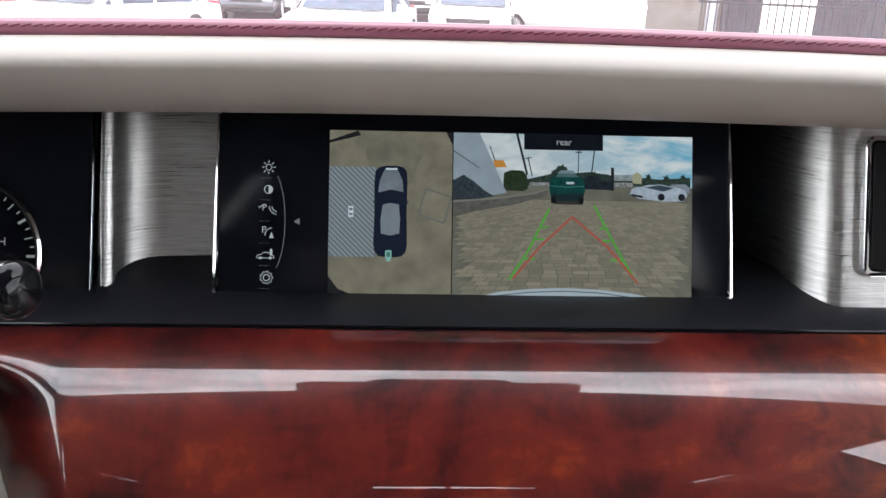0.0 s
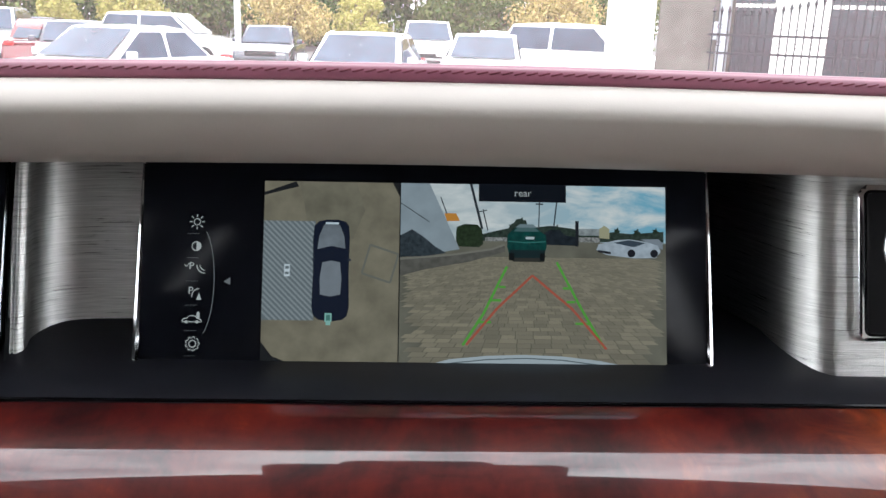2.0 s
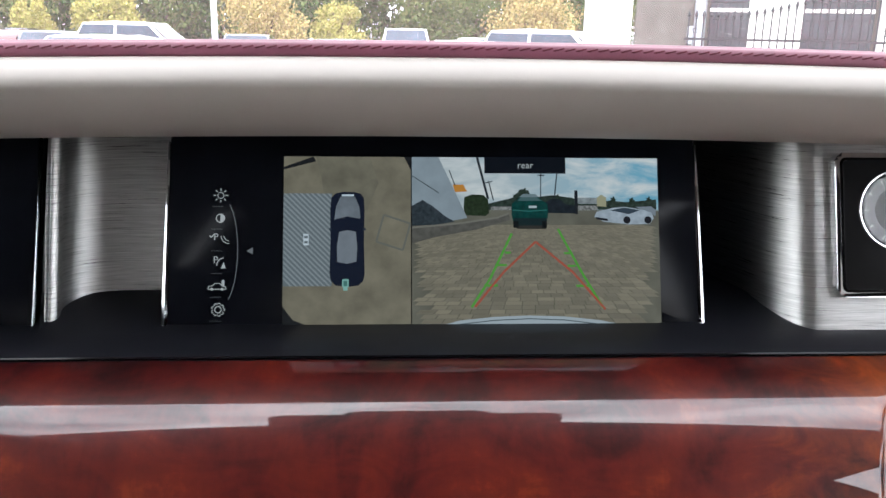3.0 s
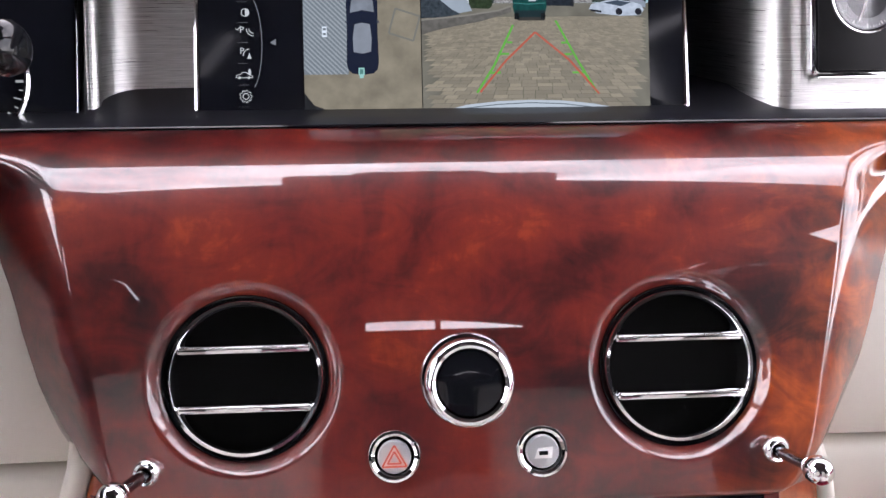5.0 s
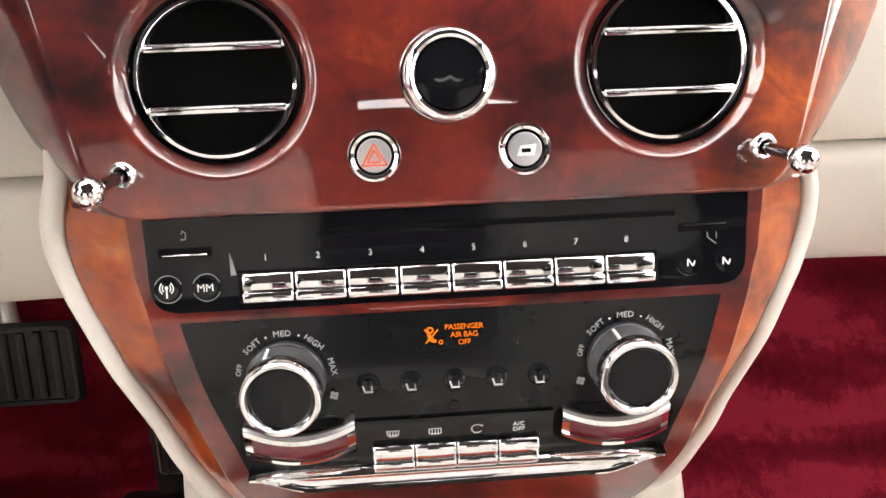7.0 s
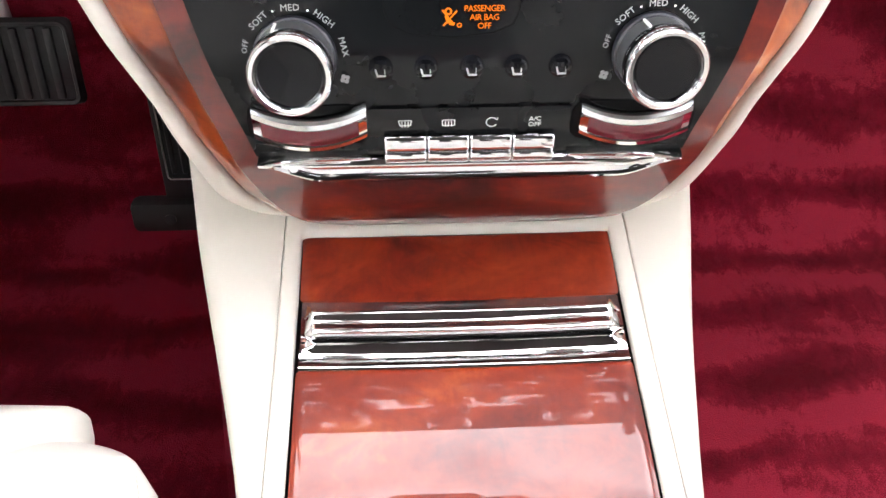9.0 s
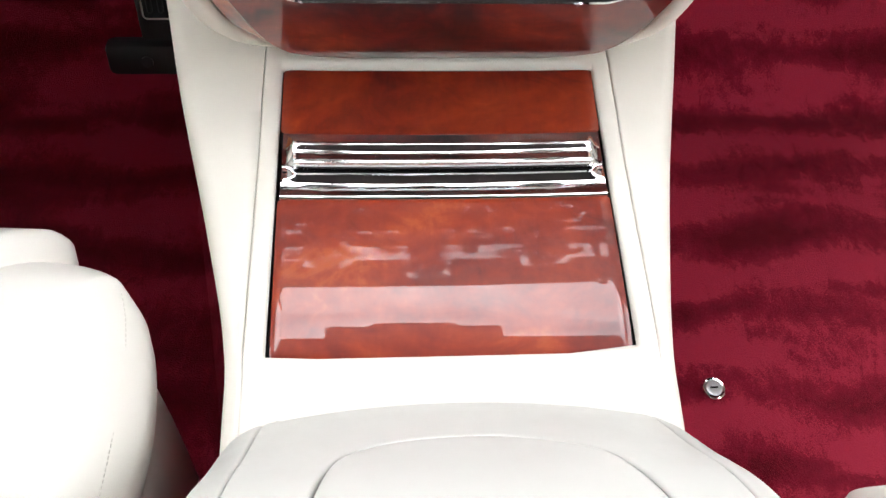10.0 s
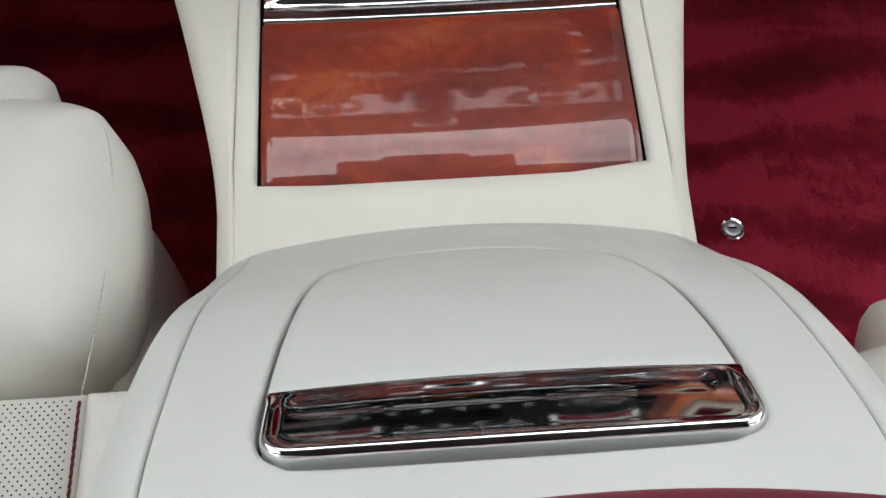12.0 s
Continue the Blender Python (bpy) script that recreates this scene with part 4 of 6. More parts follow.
def build_console():
    con = thing("centre_console", (CX, 0.15, -0.05), "cream leather centre console with burl wood lids", "centre console")
    rows = []
    hole = (0.0685, 0.299)
    for y in [float(v) for v in np.concatenate([np.linspace(-0.06, 0.068, 14), np.linspace(0.072, 0.295, 40), np.linspace(0.299, 0.43, 16)])]:
        w = con_w(y)
        z = con_z(min(y, 0.3)) + 0.0022
        row = []
        cs = [(w - 0.006, -0.1), (w + 0.001, -0.07), (w + 0.002, -0.03), (w, -0.012), (w - 0.003, -0.0045), (w - 0.008, -0.0008), (w - 0.012, 0.0), (0.1275, 0.0005), (0.1262, 0.0002), (0.1256, -0.0016), (0.125, 0.0002), (0.1237, 0.0008)]
        inner = [(0.118, 0.0008), (0.1145, 0.0004), (0.113, -0.0012), (0.1128, -0.008)] if hole[0] < y < hole[1] else [(0.118, 0.0008), (0.1145, 0.0008), (0.113, 0.0008), (0.06, 0.0008)]
        half = cs + inner
        bend = smooth_step(-0.06, 0.066, y) * (1 - smooth_step(0.08, 0.16, y))
        row = [(CX + x - (0.012 * smooth_step(0.05, 0.32, y) if x < -0.127 else 0.0), y + bend * (0.0024 - 0.0036 * (1 - min(1.0, abs(x) / 0.113) ** 2)) + 0.0022 * bend, z + dz) for x, dz in [(-x, dz) for x, dz in half] + half[::-1]]
        rows.append(row)
    part("body", sheet(rows), CREAM, con, "cream leather body with piped seams", angle=70)

    def lid_bow(y):
        return 0.0016 + 0.002 * smooth_step(0.16, 0.07, y)

    def lid(name, y0, y1, lab, lift=0.0012):
        rows = []
        n = 50
        for i in range(n + 1):
            y = y0 + (y1 - y0) * i / n
            row = []
            for k in range(61):
                s = -1 + 2 * k / 60
                near = min(y - y0, y1 - y)
                hw = 0.1122 - 0.002 * (0.3 - y) / 0.23 - (0.004 - math.sqrt(0.004 ** 2 - (0.004 - near) ** 2) if near < 0.004 else 0.0)
                row.append((CX + s * hw, y + lid_bow(y) * (0.67 - (1 - s * s)), con_z(y) + lift - 1.7 * max(0.0, 0.107 - y) ** 2 - 0.001 * smooth_step(0.985, 1.0, abs(s)) - 0.001 * smooth_step(0.98, 1.0, abs(2 * i / n - 1))))
            rows.append(row)
        return part(name, sheet(rows), LIDVENEER, con, lab)

    lid("lower_lid", 0.0698, 0.186, "glossy burl wood tambour lid")
    lid("upper_lid", 0.238, 0.294, "glossy burl wood lid")
    well = []
    for y, z in ((0.066, -0.0025), (0.2, -0.0025), (0.302, -0.0025)):
        well.append([(CX + s * 0.114, y, con_z(y) + z) for s in (-1, 0, 1)])
    part("joint", sheet(well), DUCT, con, "dark joint round the lids")

    bar = part("chrome_handle", bmesh.new(), CHROME, con, "polished chrome pull handle")
    rows = []
    prof = [(0.0535, 0.0), (0.053, 0.002), (0.0455, 0.0022), (0.044, 0.004), (0.0428, 0.0092), (0.0412, 0.0112), (0.0395, 0.0116), (0.0372, 0.0112), (0.0345, 0.0102), (0.0318, 0.0096), (0.029, 0.0098), (0.0268, 0.0102), (0.0245, 0.0096), (0.023, 0.006), (0.0226, 0.0012), (0.0205, 0.0012), (0.0202, 0.0036), (0.018, 0.0046), (0.0155, 0.0028), (0.0125, 0.0014), (0.0035, 0.0026), (0.0016, 0.0027), (0.0005, 0.002), (0.0, 0.0)]
    for k in range(81):
        s = -1 + 2 * k / 80
        e = smooth_step(0.915, 0.975, abs(s))
        x = CX + s * 0.1095
        row = []
        for v, o in prof:
            y = 0.1835 + v + 0.0016 * (0.67 - (1 - s * s))
            oo = o if o <= 0.0034 else o * (1 - e) + 0.0022 * e
            sag = 0.004 * e if 0.02 < v < 0.047 else 0.0
            row.append((x, y + sag * (1 if v < 0.03 else -1), con_z(y) + oo + 0.0005))
        rows.append(row)
    b = sheet(rows)
    me = finish(b, "chrome_handle", CHROME)
    bar.data = me
    part("handle_gap", tube([(CX + s * 0.1085, 0.1835 + 0.0213 + 0.0016 * (0.67 - (1 - s * s)), con_z(0.2) + 0.0022) for s in np.linspace(-1, 1, 30)], 0.0011, 6), DUCT, bar)
    part("frame_notch", box((CX, 0.3035, con_z(0.3) + 0.0025), (0.0006, 0.008, 0.001), 0), GREYSTITCH, con)
    return con


build_console()

# ---- armrest ----
ARM = curve_through([(0, 0.046, 0.292), (0, 0.03, 0.318), (0, 0.0, 0.357), (0, -0.024, 0.3915), (0, -0.05, 0.423), (0, -0.09, 0.4595), (0, -0.13, 0.4845), (0, -0.2, 0.505), (0, -0.4, 0.52)], 760)
AX = -0.005
_ay = [p.y for p in ARM][::-1]
_az = [p.z for p in ARM][::-1]
seam_half = table([-0.4, -0.13, -0.088, -0.05, 0.02, 0.046], [0.1035, 0.105, 0.1072, 0.1098, 0.1118, 0.112])


def arm_point(x, y, out=0.0):
    """A point of the padded top at x, y, lifted along the surface's normal."""
    sag = (0.004 + 0.008 * smooth_step(-0.04, 0.03, y)) * ((x - AX) / 0.12) ** 2
    yy = y + sag
    z = float(np.interp(yy, _ay, _az))
    dz = (float(np.interp(yy + 0.004, _ay, _az)) - float(np.interp(yy - 0.004, _ay, _az))) / 0.008
    n = Vector((0, -dz, 1)).normalized()
    return Vector((x, y, z - 0.0011 * min(1.2, abs(x - AX) / 0.113) ** 4)) + n * out


def closed_line(pts, n):
    """A smooth closed outline with n even points, and its outward normals."""
    pts = [Vector((x, y, 0)) for x, y in pts]
    k = len(pts)
    dense = []
    for i in range(k):
        a, b, c, d = pts[i - 1], pts[i], pts[(i + 1) % k], pts[(i + 2) % k]
        for j in range(24):
            t = j / 24
            dense.append(0.5 * (2 * b + (c - a) * t + (2 * a - 5 * b + 4 * c - d) * t * t + (3 * b - a - 3 * c + d) * t ** 3))
    run = [0.0]
    for i in range(len(dense)):
        run.append(run[-1] + (dense[(i + 1) % len(dense)] - dense[i]).length)
    dense.append(dense[0])
    out = []
    for j in range(n):
        s = run[-1] * j / n
        out.append((float(np.interp(s, run, [p.x for p in dense])), float(np.interp(s, run, [p.y for p in dense]))))
    nor = []
    for j in range(n):
        a, b = out[j - 2], out[(j + 2) % n]
        v = Vector((b[1] - a[1], a[0] - b[0])).normalized()
        nor.append((v.x, v.y))
    area = sum(out[j - 1][0] * out[j][1] - out[j][0] * out[j - 1][1] for j in range(n))
    if area < 0:
        nor = [(-x, -y) for x, y in nor]
    return out, nor


def build_armrest():
    arm = thing("armrest", (AX, -0.15, 0.28), "cream leather centre armrest with a chrome lid handle", "armrest")
    outline = [(-0.0706, -0.1158), (-0.0764, -0.1114), (-0.0788, -0.1037), (-0.0791, -0.089), (-0.0772, -0.0556), (-0.0725, -0.027), (-0.0645, -0.0112), (-0.046, -0.0018), (-0.02, 0.0024), (0.01, 0.0027), (0.039, -0.0028), (0.0585, -0.0122), (0.067, -0.0292), (0.0725, -0.0536), (0.0741, -0.0846), (0.0724, -0.1062), (0.0699, -0.1125), (0.0637, -0.1158), (0.0515, -0.1176), (0.0, -0.1182), (-0.0596, -0.1178)]
    line, nor = closed_line(outline, 320)

    def soft(y):
        return smooth_step(0.0, -0.05, y)

    # cover round the lid: rolled edge, then out to the seam
    rings = []
    for f in (-4, -2.2, -1):
        rings.append([arm_point(x, y, 0.0022 * f * soft(y) - 0.0009 * (1 - soft(y))) for x, y in line])
    for a in (25, 45, 65, 90):
        s, c = math.sin(radians(a)), math.cos(radians(a))
        ring_ = []
        for (x, y), (nx, ny) in zip(line, nor):
            r = 0.0018 + 0.0006 * soft(y)
            h = 0.0009 + 0.0014 * soft(y)
            ring_.append(arm_point(x + nx * r * (1 - c), y + ny * r * (1 - c), -h * (1 - s)))
        rings.append(ring_)
    starts = []
    for (x, y), (nx, ny) in zip(line, nor):
        r = 0.0018 + 0.0006 * soft(y)
        starts.append((x + nx * r, y + ny * r))
    cx, cy = -0.003, -0.06
    ends = []
    for x, y in starts:
        u, v = (x - cx) / seam_half(y), y - cy
        k = min(1 / max(1e-6, abs(u)), (0.106 / v) if v > 0 else (-0.34 / v) if v < 0 else 1e9)
        ends.append((u, u * k, y, cy + v * k))
    for f in (0.04, 0.1, 0.18, 0.27, 0.36, 0.46, 0.56, 0.66, 0.75, 0.83, 0.9, 0.95, 0.975, 0.985, 0.993, 0.998, 1.0):
        o = {0.985: -0.0003, 0.993: -0.0009, 0.998: -0.0018, 1.0: -0.0045}.get(f, 0.0)
        row = []
        for u0, u1, y0, y1 in ends:
            y = y0 + (y1 - y0) * f
            u = u0 + (u1 - u0) * f
            row.append(arm_point(cx + u * seam_half(y), y, o if abs(u1) > 0.99 else 0.0))
        rings.append(row)
    part("cover", sheet(rings, True), ARMLEATHER, arm, "padded cream leather cover", angle=75)
    for side in (-1, 1):
        rows = []
        for y in [float(v) for v in np.linspace(0.046, -0.4, 110)]:
            s = seam_half(y)
            row = [arm_point(cx + side * (s + dx), y, o) for dx, o in ((0.0002, -0.005), (0.0003, -0.0022), (0.0008, -0.001), (0.0016, -0.0004), (0.0028, -0.0003))]
            row += [arm_point(cx + side * (s + dx), y) - Vector((0, 0, d)) for dx, d in ((0.0065, 0.0014), (0.0115, 0.0042), (0.017, 0.0095), (0.0215, 0.0175), (0.0248, 0.028), (0.0265, 0.042), (0.027, 0.07), (0.026, 0.14))]
            rows.append(row)
        part("side_panel", sheet(rows), ARMLEATHER, arm, "cream leather side panel", angle=75)
    # near-black sheet paints the shade in the gap under the lid
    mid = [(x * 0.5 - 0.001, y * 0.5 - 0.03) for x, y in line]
    part("well", sheet([[arm_point(x, y, -0.0088) for x, y in line], [arm_point(x, y, -0.0088) for x, y in mid], [arm_point(-0.001, -0.06 + 0.0001 * k, -0.0088) for k in range(len(line))]], True), DUCT, arm, "black sheet painting the shade under the lid")
    # padded lid in front of the pull
    inner = []
    for (x, y), (nx, ny) in zip(line, nor):
        g = 0.0002 + 0.0012 * soft(y)
        inner.append((x - nx * g, max(y - ny * g, -0.0893 - 0.0032 * (x / 0.0755) ** 2)))
    lcx, lcy = -0.0022, -0.05
    rings = []
    for s, o in ((0.0, -0.0078), (0.0, -0.0026), (0.004, -0.0012), (0.012, -0.0004), (0.024, 0.0), (0.045, 0.0004), (0.08, 0.0007), (0.14, 0.0009), (0.22, 0.001), (0.34, 0.001), (0.5, 0.001), (0.66, 0.001), (0.82, 0.001), (0.97, 0.001)):
        row = []
        for x, y in inner:
            k = 0.5 + 0.5 * soft(y) if y > -0.088 else 1.0
            row.append(arm_point(x + (lcx - x) * s, y + (lcy - y) * s, o * k if o < 0 else o))
        rings.append(row)
    part("lid", sheet(rings, True, True), ARMLEATHER, arm, "padded cream leather lid", angle=75)

    # chrome pull: a dished bar with a rounded lower lip
    a, b2 = arm_point(0, -0.0885), arm_point(0, -0.115)
    t = (b2 - a).normalized()
    n = Vector((0, -t.z, t.y))
    n = n if n.z > 0 else -n
    H = (b2 - a).length
    W = 0.0747
    def outline_at(d):
        lo = [(x, -y) for x, y in rounded(-W + d, -H + d, W - d, -0.35 * d, (max(0.0105 - d, 0.002), max(0.0105 - d, 0.002), max(0.0012, 0.3 * d), max(0.0012, 0.3 * d)), 10)]
        out = []
        for i in range(len(lo)):
            p, q = Vector(lo[i]), Vector(lo[(i + 1) % len(lo)])
            out += [tuple(p + (q - p) * (j / cuts[i])) for j in range(cuts[i])]
        return out

    first = [(x, -y) for x, y in rounded(-W, -H, W, 0.0, (0.0105, 0.0105, 0.0012, 0.0012), 10)]
    cuts = [max(1, int((Vector(first[(i + 1) % len(first)]) - Vector(first[i])).length / 0.0012)) for i in range(len(first))]
    full = outline_at(0.0)

    def dish(x, v):
        ax_ = max(0.0, abs(x + 0.0015) - 0.0615)
        d = math.hypot(ax_, v - 0.0083) / 0.0052
        h = -0.0004 * (1 - d * d) if d < 1 else 0.0
        bx = max(0.0, abs(x) - 0.056)
        e = math.hypot(bx * 0.8, v - 0.0125) / 0.0135
        return h - (0.0008 * (1 - e * e) if e < 1 else 0.0)

    rings = []
    spine = [(max(-0.062, min(0.062, x)), 0.0125) for x, v in full]
    for d, o in ((0.0, -0.0075), (0.0, -0.0008), (0.00025, 0.0005), (0.0008, 0.0014), (0.0016, 0.002), (0.0026, 0.0021), (0.0036, 0.0017), (0.0045, 0.0009), (0.0052, 0.0003), (0.006, 0.0)):
        row = []
        for (x, v), sp in zip(outline_at(d), spine):
            lip = smooth_step(0.0, 0.012, v)
            row.append((x, v, o * lip if o > 0 else o, sp))
        rings.append(row)
    last = rings[-1]
    for f in [k / 16 for k in range(1, 17)]:
        rings.append([(x + (s[0] - x) * f, v + (s[1] - v) * f, 0.0, s) for x, v, o, s in last])
    mesh_rows = [[a + Vector((-0.0022 + x, 0, 0)) + t * (v + 0.0032 * (x / W) ** 2 * (1 - v / H)) + n * (o + dish(x, v) * (1 if i > 4 else 0)) for x, v, o, s in row] for i, row in enumerate(rings)]
    b = sheet(mesh_rows, True)
    bmesh.ops.remove_doubles(b, verts=b.verts, dist=0.00003)
    part("chrome_pull", b, CHROME, arm, "polished chrome lid pull", angle=50)
    # burgundy pad behind
    rows = []
    for i, (y, dz) in enumerate(((-0.1305, -0.006), (-0.131, 0.0005), (-0.134, 0.003), (-0.14, 0.004), (-0.2, 0.007), (-0.3, 0.008), (-0.4, 0.008))):
        rows.append([arm_point(float(x), y - 1.1 * (float(x) - 0.02) ** 2, dz) for x in np.linspace(-0.098, 0.098, 21)])
    part("pad", sheet(rows), PADLEATHER, arm, "burgundy leather pad")
    return arm


build_armrest()

# ---- seats ----
def pillow(x0, x1, y0, y1, z0, z1, r=0.05, n=30, crown=0.012, corner=0.1, under=0.06):
    """A padded block, rounded in plan and at its top edges, drawn in a little towards its foot."""
    cx, cy, hx, hy = (x0 + x1) / 2, (y0 + y1) / 2, (x1 - x0) / 2, (y1 - y0) / 2
    ks = [-1 + 2 * k / n for k in range(n + 1)]
    rows = []
    for v0 in ks:
        row = []
        for u0 in ks:
            u, v = math.sin(u0 * math.pi / 2), math.sin(v0 * math.pi / 2)
            c = 1 - corner * (u * v) ** 2
            dx, dy = (1 - abs(u)) * hx, (1 - abs(v)) * hy
            d = min(dx, dy)
            drop = 0.0
            if d < r:
                drop = r - math.sqrt(max(0.0, r * r - (r - d) ** 2))
            row.append((cx + u * c * hx, cy + v * c * hy, z1 - drop + crown * (1 - u * u) * (1 - v * v)))
        rows.append(row)
    b = bmesh.new()
    add_sheet(b, rows)
    rim = [rows[0][i] for i in range(n + 1)] + [rows[i][n] for i in range(1, n + 1)] + [rows[n][i] for i in range(n - 1, -1, -1)] + [rows[i][0] for i in range(n - 1, 0, -1)]
    rings = [rim]
    for f in (0.3, 0.7, 1.0):
        k = 1 - under * f ** 1.5
        rings.append([(cx + (x - cx) * k, cy + (y - cy) * k, z + (z0 - z) * f) for x, y, z in rim])
    add_sheet(b, rings, True)
    bmesh.ops.remove_doubles(b, verts=b.verts, dist=0.00005)
    return b


def build_seat(mirror):
    nm = "driver_seat" if not mirror else "passenger_seat"
    lab = "ivory leather seat with a perforated cushion and burgundy stitching" if not mirror else "ivory leather seat slid far back on its rails"
    back, inward = (-0.187, -0.024) if mirror else (0.0, 0.0)
    seat = thing(nm, (0.39 + inward if mirror else -0.39, -0.2 + back, -0.055), lab, "car seat", "front seats")
    f = Matrix.Translation((inward, back, 0)) @ Matrix.Diagonal((-1 if mirror else 1, 1, 1, 1))

    def put(name, b, mat, lab=""):
        bmesh.ops.transform(b, matrix=f, verts=b.verts)
        return part(name, b, mat, seat, lab, angle=60)

    put("thigh_support", pillow(-0.35, -0.189, -0.045, 0.154, 0.19, 0.317, 0.052, 40, 0.004, 0.26, 0.22), SEATLEATHER, "smooth ivory leather thigh support")
    put("front_roll", pillow(-0.66, -0.247, -0.042, 0.188, 0.19, 0.313, 0.055, 34, 0.006, 0.06, 0.1), SEATLEATHER, "rounded leather front roll")
    put("cushion", pillow(-0.54, -0.198, -0.6, -0.04, 0.16, 0.304, 0.012, 30, 0.006, 0.0, 0.02), SEATLEATHER, "perforated ivory leather cushion")
    put("bolster", pillow(-0.199, -0.152, -0.6, -0.04, 0.14, 0.309, 0.014, 24, 0.005, 0.0, 0.02), SEATLEATHER, "smooth ivory leather bolster")
    put("side_skirt", pillow(-0.56, -0.203, -0.6, 0.125, 0.0, 0.215, 0.03, 24, 0.0, 0.05, 0.03), SEATLEATHER, "leather side skirt")
    put("backrest", pillow(-0.6, -0.17, -0.82, -0.6, 0.16, 0.95, 0.06, 20, 0.02), SEATLEATHER, "ivory leather backrest")
    b = bmesh.new()
    for k in range(70):
        y = -0.047 - k * 0.0042
        tube([(-0.1995, y, 0.3055), (-0.1985, y - 0.0018, 0.3078), (-0.1995, y - 0.0036, 0.306)], 0.0009, 5, bm=b)
    put("stitching", b, STITCH, "burgundy twisted stitching")
    b = bmesh.new()

    def seam_at(y):
        v = (y - 0.044) / 0.108
        dx = 0.0085 + 0.006 * v * v
        return (-0.19 - dx - 0.024 * max(0.0, v) ** 4, y, 0.3175 - 0.052 + math.sqrt(0.052 ** 2 - (0.052 - dx) ** 2) - 0.004 * v ** 4)

    for k in range(52):
        y = 0.12 - k * 0.0034
        tube([seam_at(y), seam_at(y - 0.0022)], 0.0004, 4, bm=b)
    put("seam", b, GREYSTITCH)
    if not mirror:
        b = bmesh.new()
        for i in range(70):
            for j in range(40):
                x = -0.2045 - 0.0041 * j - (0.00205 if i % 2 else 0)
                y = -0.046 - 0.0021 * i
                u, v = (x + 0.369) / 0.171, (y + 0.32) / 0.28
                bmesh.ops.create_circle(b, cap_ends=True, segments=6, radius=0.00055, matrix=Matrix.Translation((x, y, 0.3042 + 0.006 * (1 - u * u) * (1 - v * v))))
        tagged(put("perforation", b, DUCT, "rows of tiny punched holes"), kind="stuff")
    return seat


build_seat(False)
build_seat(True)

# ---- pedals and carpet fastener ----
def build_pedals():
    brake = thing("brake_pedal", (-0.4, 0.58, 0.2), "black ribbed rubber brake pedal on a steel arm", "pedal", "foot pedals")
    m = frame_of((-0.432, 0.585, 0.256), (0, 0.35, 1), (0, -1, 0.35))
    part("pad", box((0, 0, 0), (0.14, 0.088, 0.014), 0.008, 3), RUBBER, brake, "", m)
    for k in range(7):
        part("rib", box((-0.05 + 0.0165 * k, 0, 0.0075), (0.0085, 0.072, 0.007), 0.0025, 2), RUBBER, brake, "", m)
    part("rim", tube([(x, y, 0.0072) for x, y in rounded(-0.066, -0.04, 0.066, 0.04, 0.008)], 0.003, 6, True), RUBBER, brake, "", m)
    part("arm", tube([(-0.43, 0.6, 0.27), (-0.44, 0.63, 0.33), (-0.45, 0.66, 0.45)], 0.011, 10), SILVERDIAL, brake, "steel arm")
    acc = thing("accelerator_pedal", (-0.27, 0.5, 0.1), "black rubber accelerator pedal in a steel frame", "pedal", "foot pedals")
    m = frame_of((-0.258, 0.53, 0.222), (0, 0.3, 1), (0, -1, 0.3))
    part("plate", box((0, 0, 0), (0.062, 0.17, 0.01), 0.004, 2), RUBBER, acc, "", m)
    part("frame", tube([(x, y, 0.006) for x, y in rounded(-0.024, -0.06, 0.024, 0.078, 0.004)], 0.0016, 6, True), CHROME, acc, "steel frame", m)
    for k in range(4):
        part("rib", box((-0.0165 + 0.011 * k, 0.009, 0.006), (0.0055, 0.126, 0.005), 0.0015, 1), RUBBER, acc, "", m)
    part("foot", box((-0.02, -0.108, -0.008), (0.105, 0.036, 0.026), 0.008, 2), RUBBER, acc, "", m)
    part("hinge", lathe([(0.006, 0.0), (0.006, 0.003), (0.003, 0.004), (0.0, 0.004)], 20, False), SATINBLACK, acc, "", m @ Matrix.Translation((-0.03, -0.108, 0.004)))
    pin = thing("mat_fastener", (0.296, 0.191, -0.053), "round clear and chrome carpet fastener", "carpet fastener")
    m = Matrix.Translation((0.296, 0.191, -0.0535))
    part("flange", lathe([(0.0128, 0.0), (0.0126, 0.0022), (0.0112, 0.0034), (0.0094, 0.003), (0.0088, 0.0018)], 40, False), CHROME, pin, "", m)
    part("cap", lathe([(0.009, 0.0015), (0.0085, 0.0034), (0.006, 0.0042), (0.003, 0.0034), (0.0, 0.0034)], 32, False), SILVERDIAL, pin, "", m)
    part("slot", box((0, 0, 0.0042), (0.008, 0.0016, 0.001), 0), DUCT, pin, "", m)


build_pedals()

# ---- central display ----
SCREEN = frame_of((0, 0.484, 0.773), (0, 0.345, 1), (0, -1, 0.345))
GLOW = 0.3


